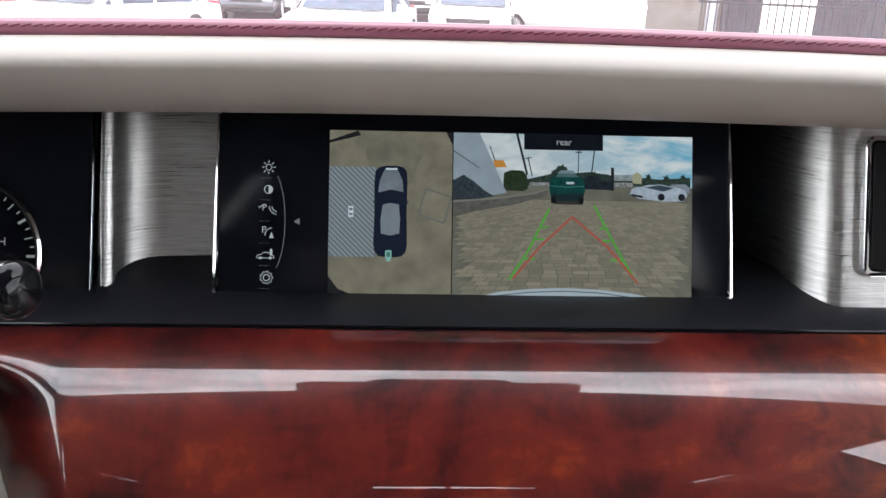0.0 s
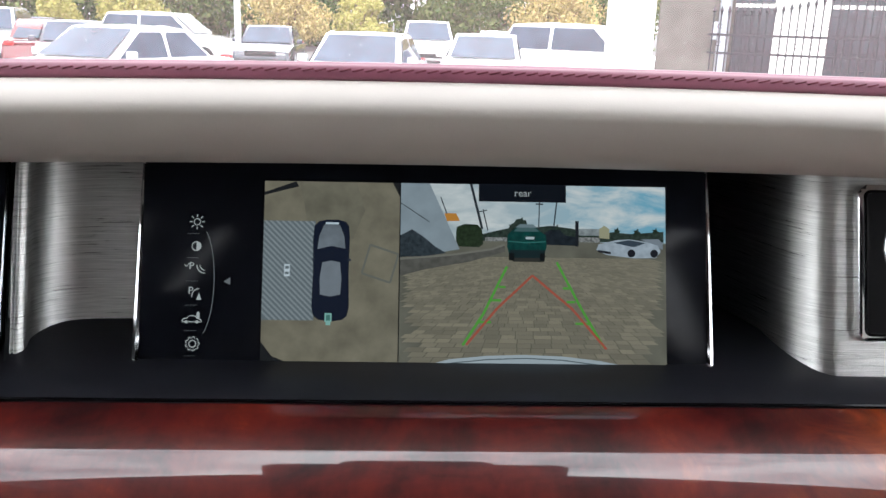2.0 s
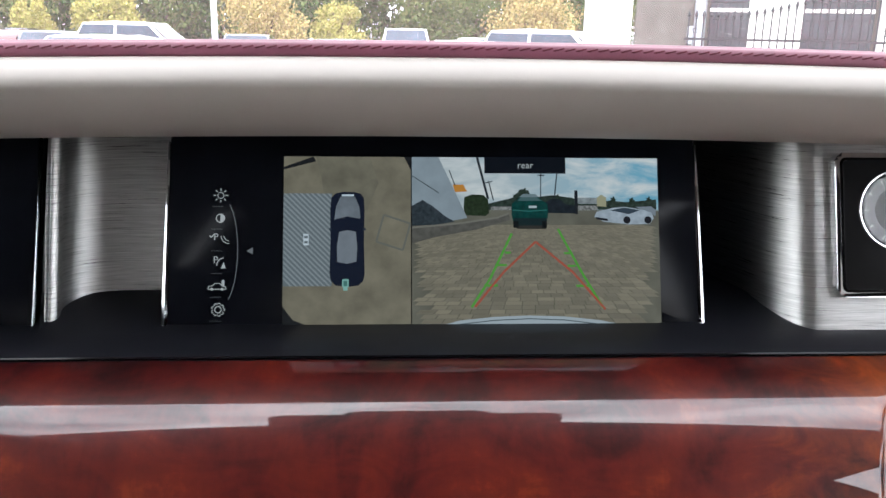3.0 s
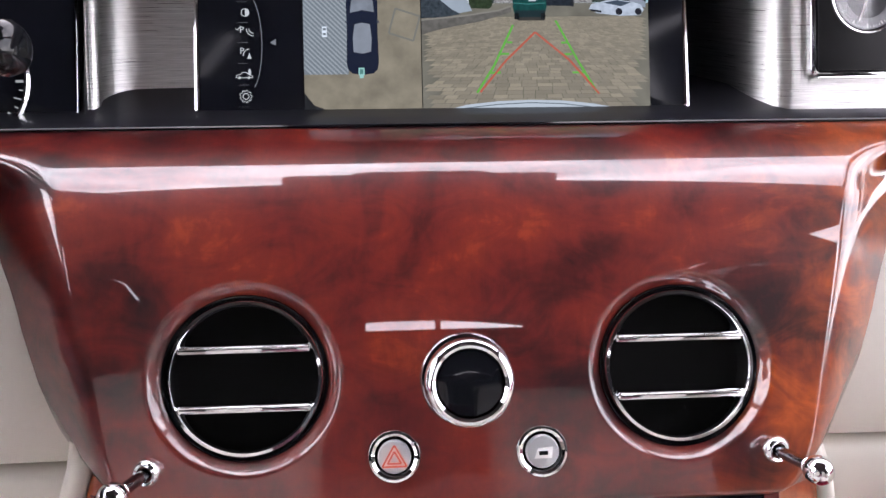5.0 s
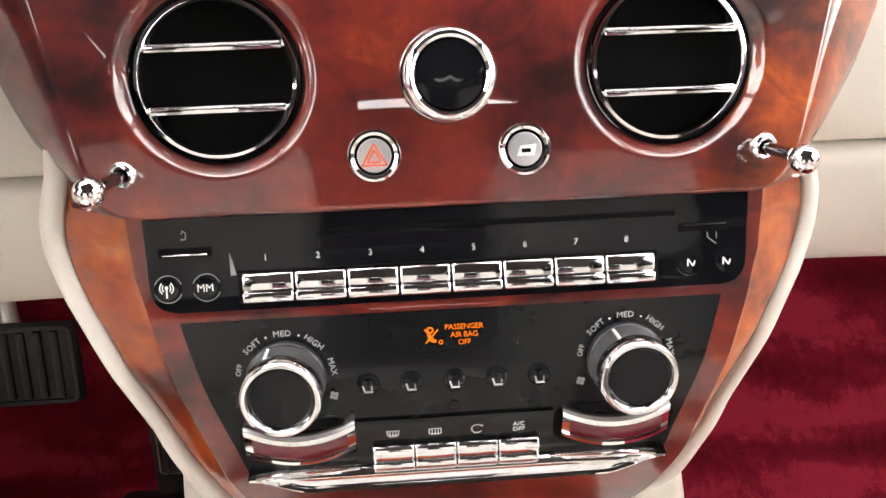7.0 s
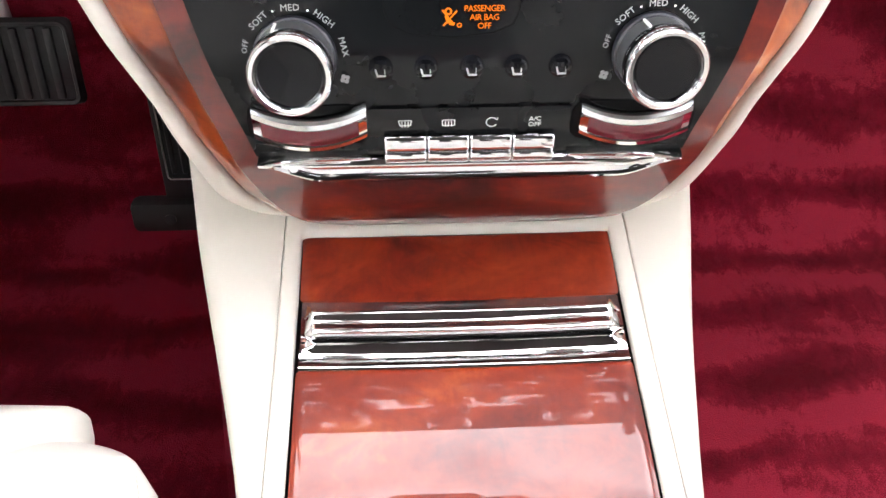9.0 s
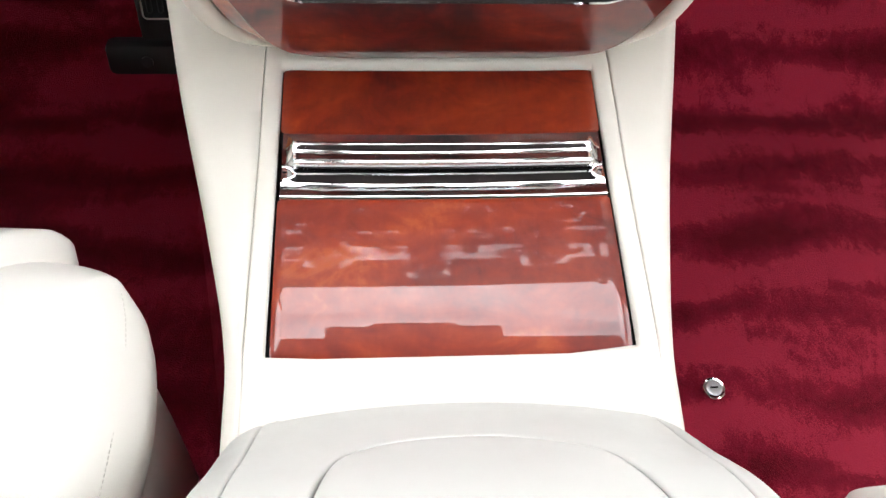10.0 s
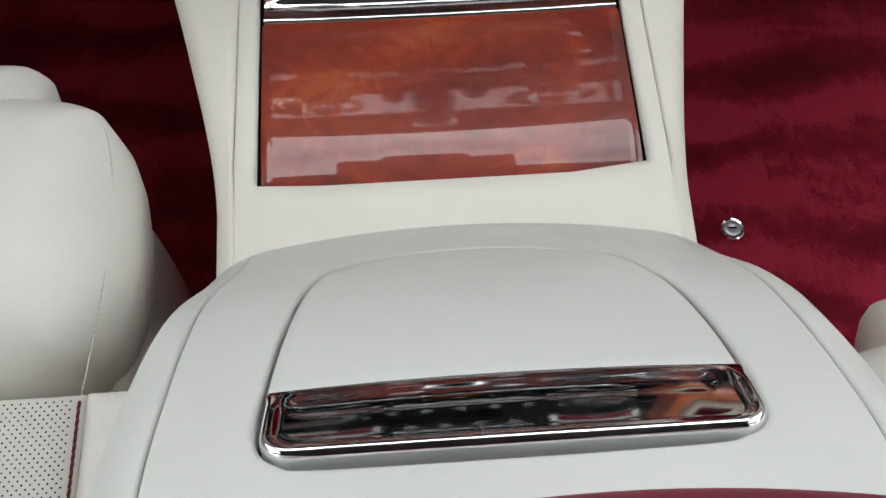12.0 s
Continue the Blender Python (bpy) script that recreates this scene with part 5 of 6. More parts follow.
def build_display():
    unit = thing("central_display", (0, 0.49, 0.772), "black glass infotainment display showing parking camera views", "display screen")
    part("bezel", plate(rounded(-0.1688, -0.002, 0.1678, 0.132, 0.001), -0.012, 0.0, 0.0004), SCREENGLASS, unit, "gloss black glass", SCREEN @ Matrix.Translation((0, 0, 0)))
    part("housing", box((0, 0.065, -0.085), (0.33, 0.14, 0.146), 0.004, 2), SATINBLACK, unit, "", SCREEN)
    for x in (-0.1702, 0.1692):
        rows = []
        for k in range(40):
            f = k / 39
            v = -0.0045 + 0.122 * f
            w = 0.0021 * (1 - 0.75 * f ** 2) * min(1.0, 0.3 + f * 20)
            h = 0.0065 * (1 - 0.6 * f) * min(1.0, 0.4 + f * 20)
            rows.append([(x + w * a, v, h * b - 0.002) for a, b in ((-1, -1), (-1, 0.3), (-0.8, 0.5), (0, 0.62), (0.8, 0.5), (1, 0.3), (1, -1))])
        part("chrome_blade", sheet(rows, True, True), CHROME, unit, "tapering chrome blade", SCREEN)
    L = SCREEN @ Matrix.Translation((0, 0, 0.0006))
    # picture panes: a left view from above, a right view from behind
    x0, xm, x1, top = -0.0978, -0.0166, 0.1432, 0.108

    inks = {}

    def shown(name, polys, color, level, strength=1.0, var=0.0, scale=120.0, lab=""):
        key = (name, color)
        color = (color[0] * 0.93, color[1] * 1.02, min(1.0, color[2] * 1.13))
        if key not in inks:
            inks[key] = lit("screen_" + name, color, GLOW * strength, var, scale)
        return part(name, flat(polys, 0.00004 * level), inks[key], pane, lab, L)

    pane = part("screen", flat([[(x0, 0), (x1, 0), (x1, top), (x0, top)]]), GLOSSBLACK, unit, "lit screen", L)

    def A(px, py):
        return (x0 + (px - 482) / 468 * (xm - 0.0006 - x0), top * (1 - (py - 100) / 634))

    def B(px, py):
        return (xm + (px - 38) / 856 * (x1 - xm), top * (1 - (py - 100) / 582))

    def quad(f, a, b, c, d):
        return [f(a, b), f(c, b), f(c, d), f(a, d)]

    shown("plan_ground", [quad(A, 482, 100, 950, 734)], (0.27, 0.225, 0.15), 1, 1.0, 0.25, 55)
    shown("plan_shade", [[A(600, 100), A(800, 100), A(830, 200), A(790, 300), A(640, 300), A(620, 180)]], (0.235, 0.2, 0.135), 2, 1.0, 0.25, 60)
    shown("plan_ghost", [q for q in stroke([A(850, 320), A(948, 352), A(920, 452), A(822, 420), A(850, 320)], 0.0012)], (0.2, 0.19, 0.15), 2, 1.0)
    for q in ([A(482, 140), A(590, 100), A(600, 118), A(482, 150)], [A(482, 660), A(520, 710), A(580, 734), A(482, 734)], [A(925, 100), A(950, 100), A(950, 150)]):
        shown("plan_dark", [q], (0.02, 0.02, 0.02), 2)
    shown("plan_zone", [quad(A, 482, 240, 660, 586)], (0.2, 0.22, 0.22), 3, 1.0)
    for k in range(-16, 20):
        a = 482 + k * 20
        pts = [(a, 240), (a + 9, 240), (a + 9 + 346, 586), (a + 346, 586)]
        clip = []
        for px, py in pts:
            if px < 482:
                py, px = py + (482 - px), 482
            elif px > 658:
                py, px = py - (px - 658), 658
            clip.append((px, max(240, min(586, py))))
        if len(set(clip)) == 4:
            shown("plan_hatch", [[A(*p) for p in clip]], (0.36, 0.375, 0.36), 4)
    shown("plan_car", [[A(*p) for p in ((672, 240), (700, 234), (738, 234), (764, 240), (776, 256), (779, 300), (777, 420), (780, 540), (774, 568), (758, 583), (718, 589), (674, 583), (658, 568), (652, 540), (655, 420), (653, 300), (657, 256))]], (0.012, 0.016, 0.03), 5)
    shown("plan_bonnet", [[A(*p) for p in ((690, 252), (716, 247), (744, 252), (760, 290), (764, 335), (716, 326), (668, 338), (674, 290))]], (0.22, 0.23, 0.24), 6, 1.0, 0.25, 90)
    shown("plan_roof", [[A(*p) for p in ((686, 384), (716, 377), (747, 383), (753, 440), (750, 495), (716, 503), (680, 496), (678, 440))]], (0.27, 0.28, 0.29), 6, 1.0, 0.12, 90)
    shown("plan_lamp", [quad(A, 695, 243, 740, 250)], (0.8, 0.85, 0.85), 7)
    shown("plan_mirror", [quad(A, 650, 370, 660, 378), quad(A, 772, 370, 784, 378)], (0.03, 0.04, 0.06), 6)
    shown("plan_camera", [quad(A, 698, 560, 722, 590), quad(A, 702, 590, 718, 602)], (0.35, 0.62, 0.5), 7)
    shown("plan_camera_lens", [quad(A, 703, 566, 717, 586)], (0.1, 0.25, 0.2), 8)
    shown("plan_symbol", [quad(A, 556, 392, 575, 434)], (0.85, 0.88, 0.86), 6)
    shown("plan_symbol_glass", [quad(A, 559, 398, 572, 408), quad(A, 559, 418, 572, 427)], (0.2, 0.22, 0.22), 7)
    # rear view
    sm = lit("screen_sky", (1, 1, 1), GLOW * 1.1)
    nt = sm.node_tree
    co = nt.nodes.new("ShaderNodeTexCoord")
    sx_ = nt.nodes.new("ShaderNodeSeparateXYZ")
    nt.links.new(co.outputs["Object"], sx_.inputs[0])
    blue = ramp(nt, sx_.outputs["X"], [(0.0, (0.5, 0.58, 0.62)), (0.06, (0.5, 0.62, 0.68)), (0.14, (0.2, 0.5, 0.68))])
    puffs = tex_noise(nt, 34.0, 5.0, 0.6, 0.6, (0.7, 2.0, 1.0))
    white_ = ramp(nt, puffs.outputs["Fac"], [(0.42, (0, 0, 0)), (0.62, (1, 1, 1))])
    smx = nt.nodes.new("ShaderNodeMixRGB")
    smx.inputs["Color2"].default_value = (0.82, 0.86, 0.86, 1)
    nt.links.new(white_.outputs["Color"], smx.inputs["Fac"])
    nt.links.new(blue.outputs["Color"], smx.inputs["Color1"])
    nt.links.new(smx.outputs["Color"], sm.node_tree.nodes["Principled BSDF"].inputs["Emission Color"])
    part("view_sky", flat([quad(B, 38, 100, 894, 285)], 0.00004), sm, pane, "", L)
    # paved ground, laid in rows towards the horizon
    shown("view_ground", [quad(B, 38, 284, 894, 683)], (0.2, 0.178, 0.128), 3, 1.0, 0.3, 40)
    b = bmesh.new()
    rnd = random.Random(4)
    hz = 270.0

    def G(gx, gy):
        d = gy
        return (440 + gx * 560 / d, hz + 560 / d)

    gy = 1.38
    k = 0
    while gy < 9:
        g2 = gy * 1.033 + 0.015
        gx = -6.0 + (k % 2) * 0.12
        while gx < 6.0:
            w = 0.12 + rnd.random() * 0.07
            q = [G(gx + 0.004, gy + 0.002), G(gx + w - 0.004, gy + 0.002), G(gx + w - 0.004, g2 - 0.002), G(gx + 0.004, g2 - 0.002)]
            if all(40 < p[0] < 892 and 335 < p[1] < 681 for p in q):
                b.faces.new([b.verts.new((*B(*p), 0.00016)) for p in q])
            gx += w
        gy = g2
        k += 1
    pm, nt, bs = nodes_of("screen_pavers")
    bs.inputs["Base Color"].default_value = (0.005, 0.005, 0.005, 1)
    bs.inputs["Emission Strength"].default_value = GLOW
    ge = nt.nodes.new("ShaderNodeNewGeometry")
    rp = ramp(nt, ge.outputs["Random Per Island"], [(0.0, (0.2, 0.182, 0.135)), (0.5, (0.255, 0.23, 0.17)), (1.0, (0.33, 0.295, 0.215))])
    nt.links.new(rp.outputs["Color"], bs.inputs["Emission Color"])
    part("view_pavers", b, pm, pane, "", L)
    shown("view_building", [[B(*p) for p in ((38, 100), (130, 100), (228, 312), (130, 330), (38, 332))]], (0.42, 0.46, 0.47), 5, 0.9, 0.12, 50)
    shown("view_building_line", stroke([B(38, 165), B(130, 225)], 0.0005), (0.06, 0.07, 0.07), 6)
    shown("view_shrub", [[B(*p) for p in ((38, 270), (75, 250), (110, 272), (150, 305), (185, 325), (120, 336), (38, 340))]], (0.045, 0.055, 0.06), 6, 1.0, 0.5, 400)
    shown("view_wall", [[B(*p) for p in ((38, 345), (200, 330), (330, 310), (372, 296), (375, 318), (260, 352), (120, 378), (38, 400))]], (0.14, 0.125, 0.1), 7, 1.0, 0.3, 200)
    shown("view_wall_cap", stroke([B(38, 346), B(200, 331), B(330, 311), B(372, 296)], 0.0012), (0.26, 0.23, 0.18), 8)
    shown("view_hedge", [[B(*p) for p in ((218, 240), (245, 230), (285, 232), (300, 250), (303, 295), (290, 305), (225, 303), (215, 280))]], (0.03, 0.045, 0.02), 7, 1.0, 0.5, 500)
    shown("view_awning", [[B(*p) for p in ((178, 196), (215, 196), (228, 220), (186, 222))]], (0.75, 0.3, 0.05), 6)
    for a, b2, w in (((263, 100), (300, 246), 0.0015), ((166, 145), (186, 198), 0.0006), ((302, 182), (318, 250), 0.0007), ((484, 155), (482, 242), 0.0006), ((540, 155), (530, 240), 0.0008), ((290, 190), (316, 184), 0.0006), ((472, 162), (496, 162), 0.0008)):
        shown("view_pole", stroke([B(*a), B(*b2)], w), (0.03, 0.035, 0.04), 7)
    shown("view_treeline", [[B(*p) for p in ((300, 262), (390, 240), (410, 212), (440, 215), (450, 240), (520, 232), (590, 240), (650, 262), (720, 250), (780, 255), (887, 246), (887, 282), (300, 284))]], (0.04, 0.055, 0.04), 4, 1.0, 0.6, 500)
    for px, py, r in ((395, 236, 9), (425, 218, 10), (640, 252, 8), (735, 246, 9), (800, 250, 10), (860, 246, 9), (540, 238, 8)):
        shown("view_tree", [[B(px + r * (1 + 0.35 * math.cos(5 * a)) * math.cos(a), py + r * (1 + 0.35 * math.sin(4 * a)) * math.sin(a)) for a in [k * math.pi / 9 for k in range(18)]]], (0.03, 0.045, 0.028), 4, 1.0, 0.5, 600)
    shown("view_shop", [quad(B, 600, 240, 680, 262)], (0.35, 0.36, 0.34), 5, 1.0, 0.3, 300)
    shown("view_gable", [[B(*p) for p in ((678, 270), (678, 240), (694, 229), (711, 240), (711, 272))]], (0.5, 0.44, 0.26), 6)
    for q in (quad(B, 310, 272, 380, 284), quad(B, 605, 268, 680, 284)):
        shown("view_lot", [q], (0.3, 0.28, 0.25), 6, 1.0, 0.7, 700)
    shown("view_dark_car", [[B(*p) for p in ((498, 258), (520, 244), (552, 246), (566, 262), (604, 268), (606, 296), (505, 294))]], (0.02, 0.025, 0.03), 6, 1.0, 0.4, 300)
    shown("view_post", [quad(B, 600, 215, 611, 298)], (0.02, 0.022, 0.025), 7)
    shown("view_green_car", [[B(*p) for p in ((382, 262), (398, 248), (412, 236), (470, 236), (486, 250), (505, 262), (508, 300), (500, 330), (388, 332), (380, 300))]], (0.008, 0.062, 0.05), 7, 1.0, 0.35, 250)
    shown("view_green_glass", [[B(*p) for p in ((402, 252), (414, 239), (468, 239), (484, 252))]], (0.1, 0.17, 0.16), 8)
    shown("view_green_roof", [[B(*p) for p in ((408, 239), (420, 228), (464, 228), (476, 239))]], (0.24, 0.3, 0.3), 8)
    shown("view_green_line", stroke([B(384, 284), B(440, 288), B(504, 284)], 0.0007), (0.05, 0.2, 0.16), 8)
    shown("view_green_wheel", [quad(B, 386, 322, 404, 346), quad(B, 486, 322, 502, 346)], (0.008, 0.01, 0.01), 9)
    shown("view_green_trim", [quad(B, 388, 312, 502, 338), quad(B, 440, 268, 470, 280)], (0.015, 0.03, 0.03), 8)
    shown("view_green_plate", stroke([B(440, 273), B(468, 273)], 0.0016), (0.6, 0.66, 0.62), 9)
    shown("view_shadow", [[B(*p) for p in ((385, 330), (505, 330), (498, 350), (400, 350))]], (0.05, 0.045, 0.035), 6)
    shown("view_white_car", [[B(*p) for p in ((668, 308), (676, 290), (730, 276), (775, 272), (830, 280), (868, 292), (877, 312), (862, 332), (790, 334), (700, 324))]], (0.52, 0.55, 0.57), 7, 1.0, 0.2, 250)
    shown("view_white_glass", [[B(*p) for p in ((722, 284), (775, 275), (828, 284), (790, 298))]], (0.06, 0.08, 0.1), 8)
    shown("view_white_wheel", [circle(*B(782, 318), 0.0024, 16), circle(*B(856, 318), 0.0024, 16), [B(*p) for p in ((672, 308), (715, 314), (715, 322), (676, 316))]], (0.02, 0.02, 0.025), 8)
    shown("view_van", [[B(*p) for p in ((812, 272), (870, 270), (884, 284), (884, 304), (872, 300), (840, 284))]], (0.3, 0.32, 0.34), 6)
    shown("view_bumper", [[B(*p) for p in ((128, 683), (200, 664), (320, 652), (440, 648), (560, 652), (680, 665), (772, 683))]], (0.55, 0.58, 0.57), 6)
    shown("view_bumper_line", stroke([B(190, 678), B(320, 664), B(440, 659), B(560, 664), B(690, 680)], 0.0006), (0.12, 0.14, 0.14), 7)
    for line in (((240, 620), (305, 520), (380, 366)), ((692, 622), (620, 500), (540, 350))):
        shown("guide_line", stroke([B(*q) for q in line], 0.0015), (0.14, 0.46, 0.06), 9)
    for px, py, w in ((285, 545, 45), (600, 547, 45), (330, 475, 32), (572, 478, 28), (355, 432, 21), (560, 434, 20)):
        shown("guide_tick", stroke([B(px, py), B(px + w, py)], 0.0014), (0.14, 0.46, 0.06), 9)
    shown("guide_red", stroke([B(252, 618), B(350, 500), B(462, 394), B(590, 500), B(700, 628)], 0.0014), (0.55, 0.12, 0.07), 10)
    shown("view_tab", [quad(B, 288, 98, 570, 156)], (0.006, 0.008, 0.012), 10)
    white = lit("screen_white", (0.75, 0.8, 0.82), GLOW * 0.8)
    grey = lit("screen_grey", (0.22, 0.24, 0.26), GLOW)
    tx, ty = B(430, 128)
    lettering("rear", 0.0062, L @ Matrix.Translation((tx, ty, 0.0005)), white, pane, "screen_text", 0.00002)
    shown("pane_line", [[(xm - 0.0006, 0), (xm, 0), (xm, top), (xm - 0.0006, top)]], (0.003, 0.003, 0.004), 9)

    # menu of symbols beside the picture
    def menu(name, polys, cx, cz, mat=white):
        v = (cz - 0.773) * 1.058
        return part(name, flat(polys, 0.00005), mat, unit, "", L @ Matrix.Translation((cx, v, 0)))

    sunp = ring(0, 0, 0.0019, 0.0005, 20)
    for k in range(8):
        a = k * math.pi / 4
        sunp += stroke([(0.0029 * math.cos(a), 0.0029 * math.sin(a)), (0.0045 * math.cos(a), 0.0045 * math.sin(a))], 0.0006)
    menu("menu_symbol", sunp, -0.137, 0.8512)
    menu("menu_symbol", ring(0, 0, 0.0026, 0.0006, 24) + [circle(0, 0, 0.0026, 16, -90, 90)], -0.137, 0.8375)
    arcs = []
    for r in (0.0035, 0.0055):
        arcs += ring(0.0062, 0.004, r, 0.0006, 12, 180, 270)
    lettering("P", 0.0062, L @ Matrix.Translation((-0.1395, (0.8262 - 0.773) * 1.058, 0.0001)), white, unit, "menu_text", 0.00002)
    menu("menu_symbol", [[(x * 0.9, y * 0.9 - 0.002) for x, y in q] for q in arcs] + stroke([(-0.0066, 0.0018), (-0.0055, 0.0006), (-0.0036, 0.0026)], 0.0005), -0.137, 0.8255)
    lettering("P", 0.0062, L @ Matrix.Translation((-0.1395, (0.8125 - 0.773) * 1.058, 0.0001)), white, unit, "menu_text", 0.00002)
    menu("menu_symbol", ring(0.004, -0.0018, 0.0042, 0.0006, 12, 90, 190) + [[(0.0024, -0.0042), (0.0054, -0.0042), (0.0039, 0.0)]], -0.1385, 0.8115)
    menu("menu_symbol", stroke([(-0.006, -0.0015), (-0.0055, 0.0002), (-0.003, 0.0006), (-0.0018, 0.002), (0.0012, 0.002), (0.003, 0.0003), (0.005, -0.0002), (0.0053, -0.0016), (-0.006, -0.0016)], 0.0005) + [[(0.0024, 0.0004), (0.0042, 0.0004), (0.0042, 0.0036), (0.0033, 0.0046), (0.0024, 0.0036)], circle(-0.0035, -0.0016, 0.001, 10), circle(0.0028, -0.0016, 0.001, 10)], -0.138, 0.7968)
    gear = ring(0, 0, 0.002, 0.0006, 20)
    for k in range(9):
        a = k * 2 * math.pi / 9
        gear += ring(0.0034 * math.cos(a), 0.0034 * math.sin(a), 0.0008, 0.0005, 6, math.degrees(a) - 110, math.degrees(a) + 110)
    menu("menu_symbol", gear, -0.1375, 0.7832)
    for z in (0.8445, 0.831, 0.818, 0.8045, 0.7905, 0.7765):
        menu("menu_rule", [[(-0.0045, -0.0001), (0.0025, -0.0001), (0.0025, 0.0001), (-0.0045, 0.0001)]], -0.138, z, grey)
    arc = [(-0.137 + 0.0115 * math.cos(radians(a)) ** 0.9 - 0.0005, 0.047 + 0.0345 * math.sin(radians(a))) for a in range(-60, 61, 6)]
    part("menu_arc", flat(stroke(arc, 0.0005), 0.0001), grey, unit, "", L)
    part("menu_arrow", flat([[(-0.1205, 0.0475), (-0.1165, 0.0455), (-0.1165, 0.05)]], 0.0001), grey, unit, "", L)


build_display()

# ---- clock ----
CLOCKBLACK = surf("clock_black", (0.008, 0.008, 0.009), 0.4, var=0.2, spec=0.25)


def build_clock():
    clock = thing("analogue_clock", (0.285, 0.485, 0.79), "round chrome analogue clock in a square black bezel", "clock")
    m = frame_of((0.2935, 0.4945, 0.8375), (0, 0.3, 1), (0, -1, 0.3))
    part("frame", plate(rounded(-0.0415, -0.0475, 0.0415, 0.0445, 0.005), -0.012, 0.007, 0.0028), CHROME, clock, "polished chrome frame", m)
    part("frame_groove", plate(rounded(-0.0384, -0.0444, 0.0384, 0.0414, 0.004), 0.0, 0.0073, 0.0004), GLOSSBLACK, clock, "", m)
    part("bezel", plate(rounded(-0.0368, -0.0428, 0.0368, 0.0398, 0.003), 0.0, 0.0082, 0.001), CLOCKBLACK, clock, "soft black bezel", m)
    c = m @ Matrix.Translation((-0.002, 0.0075, 0.0082))
    part("ring", lathe([(0.0258, -0.001), (0.0258, 0.0008), (0.0252, 0.0016), (0.0245, 0.0016), (0.024, 0.0008)], 72, False), CHROME, clock, "chrome ring", c)
    part("inner_ring", lathe([(0.024, 0.0009), (0.0226, 0.0004)], 72, False), DARKCHROME, clock, "", c)
    dial_mat = surf("dial_grey", (0.15, 0.153, 0.16), 0.3, 0.6, var=0.06)
    part("dial", lathe([(0.0, 0.0003), (0.0226, 0.0003)], 56, False), dial_mat, clock, "silver-grey dial", c)
    part("dial_centre", lathe([(0.0, 0.0005), (0.0145, 0.0005), (0.0148, 0.0003)], 48, False), dial_mat, clock, "", c)
    ticks = []
    for k in range(60):
        a = 2 * math.pi * k / 60
        r0 = 0.0188 if k % 5 == 0 else 0.0202
        ticks += stroke([(r0 * math.cos(a), r0 * math.sin(a)), (0.0215 * math.cos(a), 0.0215 * math.sin(a))], 0.0009 if k % 5 == 0 else 0.0004)
    part("ticks", flat(ticks, 0.0007), WHITEMARK, clock, "", c)
    for a, ln, w in ((48, 0.0125, 0.0014), (250, 0.018, 0.0011)):
        h = stroke([(-0.003 * math.cos(radians(a)), -0.003 * math.sin(radians(a))), (ln * math.cos(radians(a)), ln * math.sin(radians(a)))], w)
        part("hand", flat(h, 0.0012), WHITEMARK, clock, "slender white hand", c)
    part("hub", lathe([(0.0018, 0.001), (0.0016, 0.002), (0.0, 0.0022)], 20, False), CHROME, clock, "", c)
    g = part("glass", lathe([(0.0, 0.0019), (0.0232, 0.0012)], 48, False), CLEAR, clock, "", c)
    g.visible_shadow = False


build_clock()

